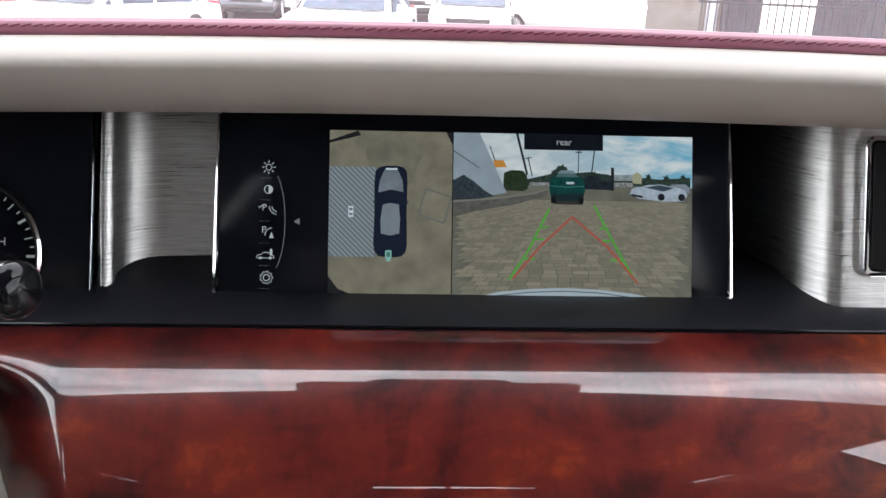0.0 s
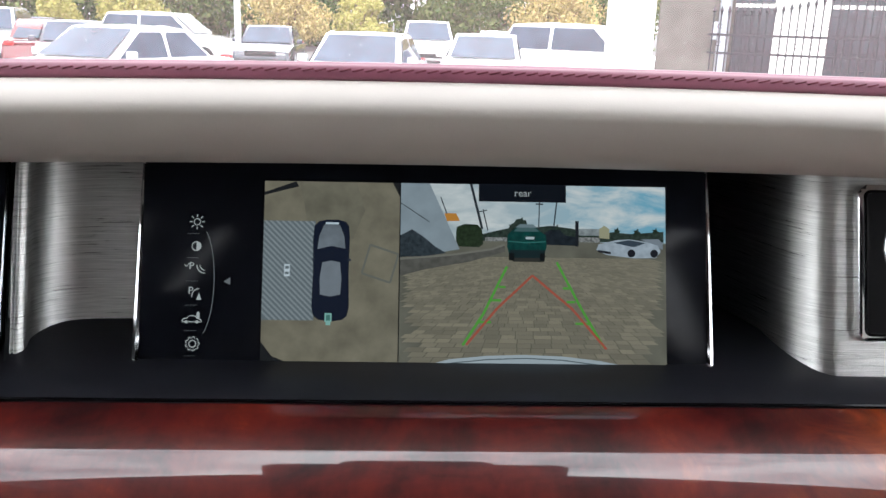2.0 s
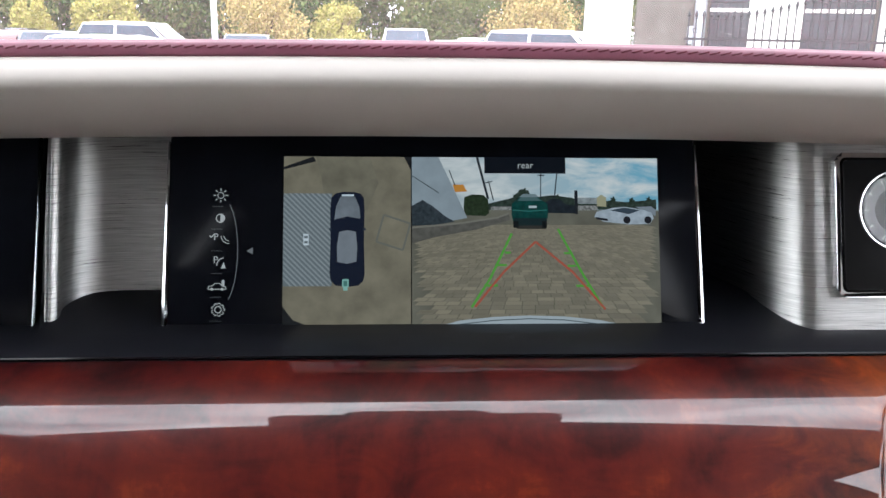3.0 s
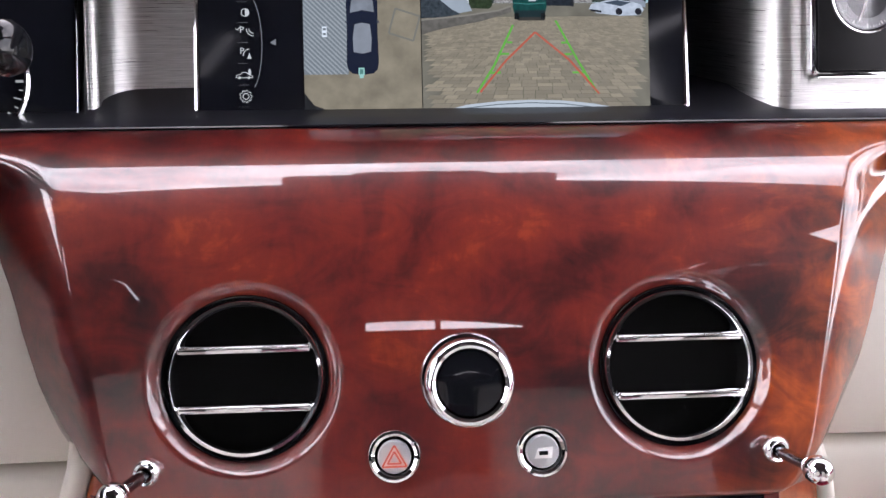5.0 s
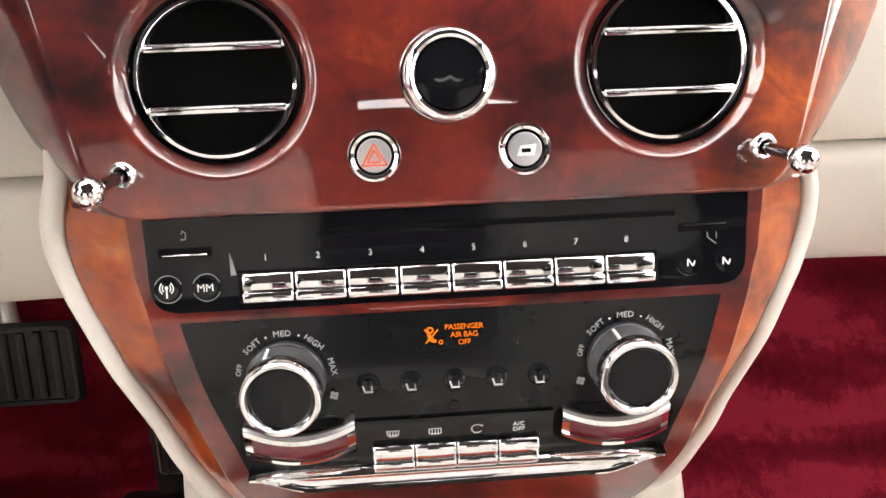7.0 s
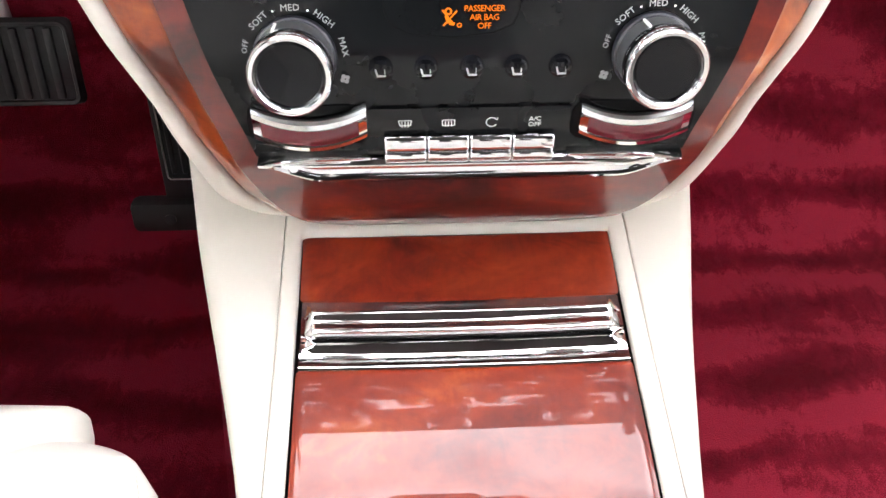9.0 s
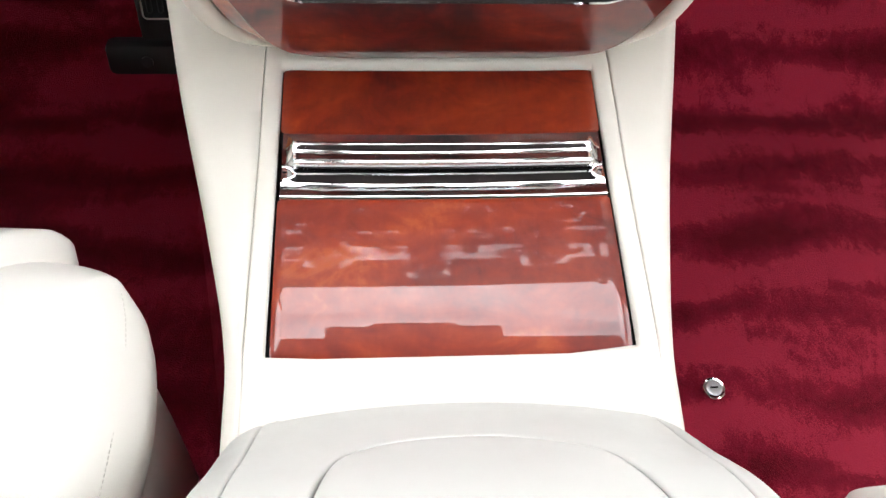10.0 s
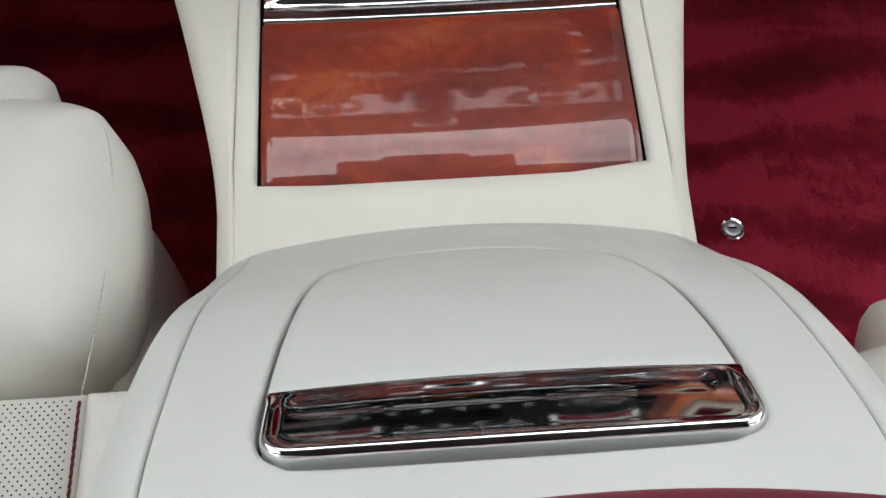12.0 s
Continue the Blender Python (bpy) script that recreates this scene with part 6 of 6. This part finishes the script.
# ---- instrument cluster and stalk ----
def build_cluster():
    clu = thing("instrument_cluster", (-0.4, 0.49, 0.772), "black glass instrument cluster with a chrome-ringed dial", "instrument cluster")
    part("glass", plate(rounded(-0.62, -0.003, -0.2505, 0.132, 0.001), -0.02, 0.0, 0.0004), SCREENGLASS, clu, "gloss black glass", SCREEN)
    for x in (-0.2492, -0.2445):
        rows = []
        for k in range(30):
            f = k / 29
            v = -0.005 + 0.125 * f
            w = 0.0012 * (1 - 0.5 * f)
            h = 0.006 * (1 - 0.5 * f)
            rows.append([(x + w * a, v, h * b - 0.002) for a, b in ((-1, -1), (-1, 0.4), (0, 0.9), (1, 0.4), (1, -1))])
        part("chrome_blade", sheet(rows, True, True), CHROME, clu, "tapering chrome blade", SCREEN)
    m = SCREEN @ Matrix.Translation((-0.332, 0.0225, 0.0))
    part("dial_ring", lathe([(0.0525, 0.0), (0.0525, 0.0035), (0.051, 0.005), (0.0492, 0.0042), (0.0485, 0.001)], 96, False), CHROME, clu, "chrome dial ring", m)
    ticks = []
    for k in range(48):
        a = 2 * math.pi * k / 48
        r0 = 0.042 if k % 2 == 0 else 0.0445
        ticks += stroke([(r0 * math.cos(a), r0 * math.sin(a)), (0.0472 * math.cos(a), 0.0472 * math.sin(a))], 0.0018 if k % 4 == 0 else 0.0009)
    part("ticks", flat(ticks, 0.0012), lit("dial_white", (0.8, 0.85, 0.85), 0.12), clu, "", m)
    lettering("H", 0.0075, m @ Matrix.Translation((0.0265, 0.009, 0.0012)), WHITEMARK, clu, "dial_text", 0.00002)
    st = thing("column_stalk", (-0.226, 0.345, 0.825), "gloss black steering column stalk with a chrome tip", "control stalk")
    d = Vector((0.9, -0.35, 0.1)).normalized()
    mm = frame_of(Vector((-0.232, 0.3415, 0.829)) - d * 0.006, d.orthogonal(), d) @ Matrix.Diagonal((1.35, 1.35, 1.0, 1))
    part("stem", lathe([(0.006, -0.2), (0.007, -0.03), (0.0085, -0.005), (0.0095, 0.004), (0.0095, 0.01)], 32, True), SATINBLACK, st, "", mm)
    part("tip", lathe([(0.0095, 0.009), (0.0102, 0.0115), (0.0098, 0.015), (0.0075, 0.0178), (0.004, 0.019), (0.0, 0.0192)], 32, False), GLOSSBLACK, st, "gloss black tip", mm)
    # unseen black tube, added so the fascia's left facet mirrors something dark
    shroud = curve_through([(-0.4, 0.18, 0.7), (-0.4, 0.3, 0.735), (-0.4, 0.5, 0.79)], 12)
    part("reflection_blocker", tube(shroud, 0.075, 20), SATINBLACK, st, "unseen black tube darkening the wood's reflection")
    part("tip_ring", lathe([(0.0099, 0.0085), (0.0105, 0.01), (0.0101, 0.0118)], 40, False), DARKCHROME, st, "dark chrome ring", mm)


build_cluster()

# ---- outside: a car park on a gentle slope ----
OUT = Matrix.Translation((0, 0, -0.58)) @ Matrix.Rotation(radians(0.6), 4, "X") @ Matrix.Rotation(radians(0.5), 4, "Y")
ASPHALT = surf("asphalt", (0.1, 0.098, 0.092), 0.85, var=0.2, scale=3, bump_s=0.3, bump_scale=60)
STUCCO = surf("white_stucco", (0.8, 0.78, 0.74), 0.8, var=0.06, scale=3, bump_s=0.2, bump_scale=60)
GREYWALL = surf("grey_brown_render", (0.11, 0.1, 0.088), 0.85, var=0.2, scale=2.5, bump_s=0.3, bump_scale=40)
IRON = surf("black_iron", (0.03, 0.03, 0.035), 0.5, 0.5, var=0.2)
TYRE = surf("tyre_rubber", (0.02, 0.02, 0.02), 0.8, var=0.2)
ALLOY = surf("alloy_wheel", (0.6, 0.6, 0.62), 0.3, 0.9, var=0.1)
CARGLASS = surf("tinted_car_glass", (0.035, 0.05, 0.075), 0.05, var=0.35, scale=1.5, spec=0.3)
LAMPGLASS = surf("headlamp", (0.5, 0.52, 0.55), 0.1, var=0.2)
BARK = surf("bark", (0.12, 0.085, 0.06), 0.9, var=0.3, scale=8)
PIPE = surf("zinc_pipe", (0.4, 0.42, 0.46), 0.4, 0.6, var=0.15, scale=6)
DARKPANE = surf("dark_pane", (0.04, 0.045, 0.055), 0.1, var=0.3, scale=2)


def paint(name, c):
    return surf(name, c, 0.25, coat=1.0, var=0.03, scale=2)


def foliage(name, a, b, c):
    m, nt, bs = nodes_of(name)
    ge = nt.nodes.new("ShaderNodeNewGeometry")
    r = ramp(nt, ge.outputs["Random Per Island"], [(0.0, a), (0.5, b), (1.0, c)])
    nt.links.new(r.outputs["Color"], bs.inputs["Base Color"])
    bs.inputs["Roughness"].default_value = 0.65
    return m


def build_ground():
    g = thing("ground", (0, 0, -0.58), "grey sunlit asphalt of a car park", "asphalt", kind="structure")
    rows = []
    for y in (-3000, -300, -40, -10, 0, 5, 10, 20, 30, 45, 80, 300, 3000):
        rows.append([(x, y, 0.0) for x in (-3000, -300, -60, -30, -10, 0, 10, 30, 60, 300, 3000)])
    part("asphalt", sheet(rows), ASPHALT, g, "", OUT)


build_ground()


def build_car(x, y, head, paint_mat, shape, label):
    """A parked car; head: degrees its nose is turned from facing +y. shape: sedan, suv, van or truck."""
    ln, wd, ht, sill, belt = {"sedan": (4.7, 1.82, 1.38, 0.28, 0.86), "suv": (4.7, 1.9, 1.68, 0.34, 1.05), "van": (4.9, 1.98, 1.8, 0.32, 1.1), "truck": (5.4, 1.95, 1.8, 0.45, 1.1)}[shape]
    m = OUT @ Matrix.Translation((x, y, 0)) @ Matrix.Rotation(radians(head), 4, "Z")
    car = thing("parked_car", m.translation, label, "car", "parked cars")
    h = ln / 2
    bon = {"sedan": 0.9, "suv": 1.05, "van": 1.05, "truck": 1.1}[shape]
    lower = [(-h, 0.5, 0.9), (-h + 0.06, 0.72, 0.95), (-h + 0.15, belt - 0.04, 0.97), (-h * 0.5, belt, 1.0), (0.0, belt, 1.0), (h * 0.35, belt - 0.02, 1.0), (h * 0.62, bon - 0.08, 0.98), (h - 0.18, bon - 0.24, 0.93), (h - 0.03, 0.58, 0.86), (h, 0.45, 0.82)]
    rows = []
    for yy, top, f in lower:
        w = wd / 2 * f
        rows.append([(-w * 0.94, yy, sill), (-w, yy, sill + 0.15), (-w, yy, top - 0.22), (-w * 0.97, yy, top - 0.06), (-w * 0.88, yy, top), (0, yy, top + 0.02), (w * 0.88, yy, top), (w * 0.97, yy, top - 0.06), (w, yy, top - 0.22), (w, yy, sill + 0.15), (w * 0.94, yy, sill)])
    cols = [curve_through(c, 37) for c in zip(*rows)]
    b = sheet([curve_through(r, 41) for r in zip(*cols)], False, True)
    part("body", b, paint_mat, car, "", m, 60)
    r0, r1, f0, f1 = {"sedan": (-h + 0.75, -h + 1.35, 0.25, 1.0), "suv": (-h + 0.15, -h + 0.5, 0.35, 1.05), "van": (-h + 0.08, -h + 0.25, 0.7, 1.5), "truck": (-0.75, -0.6, 0.45, 1.1)}[shape]
    cab = []
    for yy, z, f in ((r0, belt - 0.02, 0.93), (r1, ht - 0.06, 0.76), ((r1 + f0) / 2, ht, 0.78), (f0, ht - 0.05, 0.76), (f1, belt - 0.04, 0.9)):
        w = wd / 2 * f
        w0 = wd / 2 * 0.93
        cab.append([(-w0, yy, belt - 0.05), (-w, yy, z - 0.03), (-w * 0.9, yy, z), (0, yy, z + 0.02), (w * 0.9, yy, z), (w, yy, z - 0.03), (w0, yy, belt - 0.05)])
    part("roof", sheet([curve_through(r, 31) for r in cab], False, True), paint_mat, car, "", m, 60)
    w = wd / 2
    up = Vector((0, f0 - f1, ht - 0.05 - belt + 0.04))
    nrm = Vector((0, up.z, -up.y)).normalized() * 0.05

    def lay(pts, name, mat):
        bb = bmesh.new()
        bb.faces.new([bb.verts.new(p) for p in pts])
        part(name, bb, mat, car, "", m)

    a, c = Vector((0, f1, belt - 0.02)), Vector((0, f0, ht - 0.09))
    lay([a + nrm + Vector((-w * 0.8, 0, 0)), a + nrm + Vector((w * 0.8, 0, 0)), c + nrm + Vector((w * 0.68, 0, 0)), c + nrm + Vector((-w * 0.68, 0, 0))], "windscreen", CARGLASS)
    a, c = Vector((0, r0, belt + 0.03)), Vector((0, r1, ht - 0.12))
    nb = Vector((0, -(c.z - a.z), c.y - a.y)).normalized() * 0.025
    lay([a + nb + Vector((w * 0.8, 0, 0)), a + nb + Vector((-w * 0.8, 0, 0)), c + nb + Vector((-w * 0.66, 0, 0)), c + nb + Vector((w * 0.66, 0, 0))], "rear_window", CARGLASS)
    for sx in (-1, 1):
        mid = (r1 + f0) / 2
        for y0, y1, t0, t1 in ((mid + 0.04, f1 - 0.12, mid + 0.04, f0 - 0.02), (r0 + 0.12, mid - 0.04, r1 + 0.02, mid - 0.04)):
            lay([(sx * (w * 0.935), y0, belt), (sx * (w * 0.935), y1, belt), (sx * (w * 0.8), t1, ht - 0.1), (sx * (w * 0.8), t0, ht - 0.1)], "side_window", CARGLASS)
        part("headlight", box((sx * w * 0.66, h - 0.12, 0.68), (0.36, 0.16, 0.13), 0.04, 2), LAMPGLASS, car, "", m)
        part("tail_light", box((sx * w * 0.76, -h + 0.06, 0.8), (0.24, 0.1, 0.14), 0.03, 2), REDLAMP, car, "red tail light", m)
        part("mirror", box((sx * (w + 0.08), f1 - 0.25, belt + 0.06), (0.18, 0.1, 0.13), 0.03, 2), paint_mat, car, "", m)
        for wy in (-h * 0.6, h * 0.6):
            mw = m @ Matrix.Translation((sx * (w - 0.1), wy, 0.33)) @ Matrix.Rotation(radians(90 * sx), 4, "Y")
            tyre = part("wheel", lathe([(0.2, -0.1), (0.31, -0.11), (0.335, -0.08), (0.335, 0.08), (0.31, 0.115), (0.22, 0.115)], 28, False), TYRE, car, "", mw)
            b = lathe([(0.0, 0.1), (0.05, 0.11), (0.06, 0.085)], 20, False)
            for k in range(7):
                box((0.13, 0, 0.092), (0.17, 0.05, 0.02), 0.006, 1, bm=b, m=Matrix.Rotation(2 * math.pi * k / 7, 4, "Z"))
            lathe([(0.205, 0.1), (0.225, 0.118), (0.235, 0.105)], 28, False, bm=b)
            part("rim", b, ALLOY, tyre, "alloy rim", mw)
            part("wheel_well", lathe([(0.0, 0.02), (0.4, 0.02), (0.4, 0.108)], 24, False), TYRE, car, "", mw @ Matrix.Translation((0, 0, -0.02)))
    part("grille", box((0, h - 0.02, 0.58), (wd * 0.5, 0.05, 0.16), 0.03, 2), TYRE, car, "", m)
    part("bumper", box((0, h - 0.03, 0.36), (wd * 0.84, 0.12, 0.16), 0.05, 2), TYRE, car, "", m)
    return car


REDLAMP = surf("red_lamp", (0.4, 0.02, 0.02), 0.15, var=0.2)
WHITE = paint("white_paint", (0.66, 0.66, 0.66))
SILVER = paint("silver_paint", (0.5, 0.52, 0.54))
DARK = paint("dark_paint", (0.03, 0.035, 0.05))
REDP = paint("red_paint", (0.13, 0.014, 0.016))
PALE = paint("pale_grey_paint", (0.62, 0.64, 0.66))


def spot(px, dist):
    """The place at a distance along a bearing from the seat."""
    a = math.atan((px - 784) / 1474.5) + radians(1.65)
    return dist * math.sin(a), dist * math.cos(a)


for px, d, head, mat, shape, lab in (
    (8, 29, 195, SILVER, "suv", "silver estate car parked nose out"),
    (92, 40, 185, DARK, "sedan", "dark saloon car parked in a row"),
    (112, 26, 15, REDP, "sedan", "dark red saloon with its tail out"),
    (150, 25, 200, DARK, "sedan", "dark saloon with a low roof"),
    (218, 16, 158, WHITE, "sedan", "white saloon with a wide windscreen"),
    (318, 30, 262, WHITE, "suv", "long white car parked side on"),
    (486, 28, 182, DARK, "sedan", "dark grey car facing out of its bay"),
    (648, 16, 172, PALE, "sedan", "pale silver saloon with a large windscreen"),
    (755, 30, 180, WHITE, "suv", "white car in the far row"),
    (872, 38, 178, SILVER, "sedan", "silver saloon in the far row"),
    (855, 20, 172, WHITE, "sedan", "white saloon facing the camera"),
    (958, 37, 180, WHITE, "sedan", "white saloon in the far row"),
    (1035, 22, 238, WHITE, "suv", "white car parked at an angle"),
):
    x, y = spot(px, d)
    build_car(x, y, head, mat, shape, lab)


def leaf_crown(n, rx, ry, rz, size, seed, clumps=26):
    rnd = random.Random(seed)
    b = bmesh.new()
    cen = []
    for _ in range(clumps):
        while True:
            p = Vector((rnd.uniform(-1, 1), rnd.uniform(-1, 1), rnd.uniform(-1, 1)))
            if p.length < 1:
                break
        cen.append((p, rnd.uniform(0.22, 0.42)))
    for _ in range(n):
        p, r = rnd.choice(cen)
        q = p + Vector((rnd.gauss(0, 1), rnd.gauss(0, 1), rnd.gauss(0, 1))).normalized() * r * rnd.random() ** 0.4
        c = Vector((q.x * rx, q.y * ry, q.z * rz))
        e = Euler((rnd.uniform(0, 6.3), rnd.uniform(0, 6.3), rnd.uniform(0, 6.3))).to_matrix()
        s = size * rnd.uniform(0.6, 1.4)
        vs = [b.verts.new(c + e @ Vector(v) * s) for v in ((-0.5, 0, 0), (0, -0.28, 0.08), (0.6, 0, 0), (0, 0.28, 0.08))]
        b.faces.new(vs)
    return b


def build_tree(x, y, hgt, rad, mat, seed, label, crown_mesh=None):
    m = OUT @ Matrix.Translation((x, y, 0))
    t = thing("tree", m.translation, label, "tree", "trees behind the car park")
    rnd = random.Random(seed)
    b = tube([(0, 0, 0), (0.05, 0.03, hgt * 0.3), (-0.04, 0.05, hgt * 0.6)], lambda f: 0.16 * (1 - 0.7 * f), 8)
    for k in range(5):
        a = rnd.uniform(0, 6.3)
        tube([(0, 0, hgt * 0.3), (rad * 0.3 * math.cos(a), rad * 0.3 * math.sin(a), hgt * 0.5), (rad * 0.6 * math.cos(a), rad * 0.6 * math.sin(a), hgt * 0.72)], lambda f: 0.06 * (1 - 0.8 * f), 6, bm=b)
    part("trunk", b, BARK, t, "", m)
    small = hgt < 5.0
    part("crown", leaf_crown(9000 if small else 7000, rad * 1.2, rad, hgt * 0.5, 0.15 if small else 0.27, seed, 60 if small else 46), mat, t, "", m @ Matrix.Translation((0, 0, hgt * 0.5)))
    return t


GREEN = foliage("green_leaves", (0.04, 0.075, 0.016), (0.07, 0.115, 0.022), (0.11, 0.15, 0.035))
OLIVE = foliage("olive_leaves", (0.06, 0.085, 0.02), (0.1, 0.13, 0.03), (0.15, 0.165, 0.045))
GOLD = foliage("golden_leaves", (0.24, 0.22, 0.05), (0.36, 0.33, 0.08), (0.46, 0.42, 0.14))
RUST = foliage("rust_leaves", (0.26, 0.2, 0.07), (0.38, 0.29, 0.1), (0.46, 0.38, 0.16))
rt = random.Random(9)
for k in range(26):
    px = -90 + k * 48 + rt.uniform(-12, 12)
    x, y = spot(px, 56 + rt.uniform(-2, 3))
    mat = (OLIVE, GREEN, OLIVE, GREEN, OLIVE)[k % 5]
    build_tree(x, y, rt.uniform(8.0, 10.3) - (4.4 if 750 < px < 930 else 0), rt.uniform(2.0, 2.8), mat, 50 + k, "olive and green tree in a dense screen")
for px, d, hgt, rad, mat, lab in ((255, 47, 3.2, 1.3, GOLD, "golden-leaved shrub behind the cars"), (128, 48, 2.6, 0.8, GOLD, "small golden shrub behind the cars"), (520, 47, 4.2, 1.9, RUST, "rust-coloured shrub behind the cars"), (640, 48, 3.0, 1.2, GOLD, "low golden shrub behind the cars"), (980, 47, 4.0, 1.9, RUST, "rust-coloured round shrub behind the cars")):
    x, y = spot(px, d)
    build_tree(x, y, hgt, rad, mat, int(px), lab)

# lamp post, house with a pale gable, entrance pillar, wall and iron gate
def build_site():
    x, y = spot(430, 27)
    m = OUT @ Matrix.Translation((x, y, 0))
    post = thing("lamp_post", m.translation, "pale grey lamp post on a concrete foot", "lamp post")
    part("pole", lathe([(0.1, 0.0), (0.09, 3.0), (0.075, 7.5)], 20), PALE, post, "", m)
    part("foot", lathe([(0.26, 0.0), (0.26, 0.7), (0.22, 0.74), (0.1, 0.75)], 24), STUCCO, post, "", m)
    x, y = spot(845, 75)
    m = OUT @ Matrix.Translation((x, y, 0))
    house = thing("house", m.translation, "pale house with a light gable roof behind the trees", "house")
    part("wall", box((0, 0, 1.5), (6.4, 5, 3.0), 0.02, 1), STUCCO, house, "", m)
    rows = [[(-3.6, yy, 2.9), (0, yy, 5.4), (3.6, yy, 2.9), (3.6, yy, 2.7), (0, yy, 5.2), (-3.6, yy, 2.7)] for yy in (-2.8, 2.8)]
    part("roof", sheet(rows, True, True), surf("pale_shingles", (0.6, 0.58, 0.55), 0.8, var=0.15, scale=4), house, "", m)
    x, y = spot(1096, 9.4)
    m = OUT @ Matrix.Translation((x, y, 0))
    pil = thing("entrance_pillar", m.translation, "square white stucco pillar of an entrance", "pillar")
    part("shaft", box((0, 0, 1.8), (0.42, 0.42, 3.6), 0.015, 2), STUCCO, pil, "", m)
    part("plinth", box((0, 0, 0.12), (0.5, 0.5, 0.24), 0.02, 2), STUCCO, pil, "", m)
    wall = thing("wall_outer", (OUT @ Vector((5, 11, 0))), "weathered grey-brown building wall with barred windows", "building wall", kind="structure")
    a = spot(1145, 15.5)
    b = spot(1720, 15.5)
    ax = Vector((b[0] - a[0], b[1] - a[1], 0))
    mw = OUT @ Matrix.Translation((a[0], a[1], 0)) @ Matrix.Rotation(math.atan2(ax.y, ax.x), 4, "Z")
    part("render_coat", box((3.1, 0.2, 2.4), (6.2, 0.3, 4.8), 0.02, 1), GREYWALL, wall, "", mw)
    for wx, ww in ((1.57, 0.62), (3.25, 1.05)):
        part("window_pane", box((wx, 0.02, 1.8), (ww, 0.06, 2.4), 0.01, 1), DARKPANE, wall, "dark window pane", mw)
        part("window_head", box((wx, 0.0, 2.02), (ww, 0.05, 0.06), 0.005, 1), STUCCO, wall, "", mw)
        for k in range(1, 6):
            part("mullion", box((wx - ww / 2 + ww * k / 6, -0.02, 1.8), (0.015, 0.03, 2.4), 0.003, 1), IRON, wall, "", mw)
        for k in range(8):
            part("glazing_bar", box((wx, -0.02, 0.75 + 0.28 * k), (ww, 0.03, 0.015), 0.003, 1), IRON, wall, "", mw)
    part("pilaster", box((2.3, 0.0, 2.4), (0.84, 0.2, 4.8), 0.02, 1), STUCCO, wall, "white pilaster", mw)
    part("pilaster", box((4.3, 0.0, 2.4), (0.9, 0.2, 4.8), 0.02, 1), STUCCO, wall, "white pilaster", mw)
    part("downpipe", lathe([(0.1, 0), (0.1, 4.7)], 20, m=Matrix.Translation((1.11, -0.04, 0))), PIPE, wall, "zinc downpipe", mw)
    part("switch_box", box((0.97, -0.06, 1.6), (0.1, 0.1, 0.3), 0.01, 1), PIPE, wall, "", mw)
    gate = thing("iron_gate", mw @ Vector((1.6, -1.2, 0)), "black wrought-iron gate with spear tips and scrolls", "gate")
    mg = mw @ Matrix.Translation((1.08, -2.0, 0)) @ Matrix.Rotation(radians(-4), 4, "Z")
    bar = finish(lathe([(0.011, 0.0), (0.011, 1.0)], 8), "bar", IRON)
    tip = finish(lathe([(0.011, 0.0), (0.022, 0.015), (0.012, 0.03), (0.03, 0.06), (0.0, 0.14)], 8, False), "tip", IRON)
    for k in range(32):
        x = 0.05 + k * 0.105
        h = 1.72 + 0.3 * smooth_step(6, 22, k)
        part("bar", bar, IRON, gate, "", mg @ Matrix.Translation((x, 0, 0.1)) @ Matrix.Diagonal((1, 1, h, 1)))
        part("spear_tip", tip, IRON, gate, "", mg @ Matrix.Translation((x, 0, 0.1 + h)))
        if k % 2:
            sc = ring(0, 0, 0.035, 0.012, 14, 20, 330)
            for z in (1.41, 1.66):
                part("scroll", flat(sc), IRON, gate, "", mg @ Matrix.Translation((x, -0.012, z)) @ Matrix.Rotation(radians(90), 4, "X"))
    for z in (0.25, 1.28, 1.54):
        part("rail", box((1.68, 0, z), (3.36, 0.03, 0.035), 0.004, 1), IRON, gate, "", mg)


build_site()
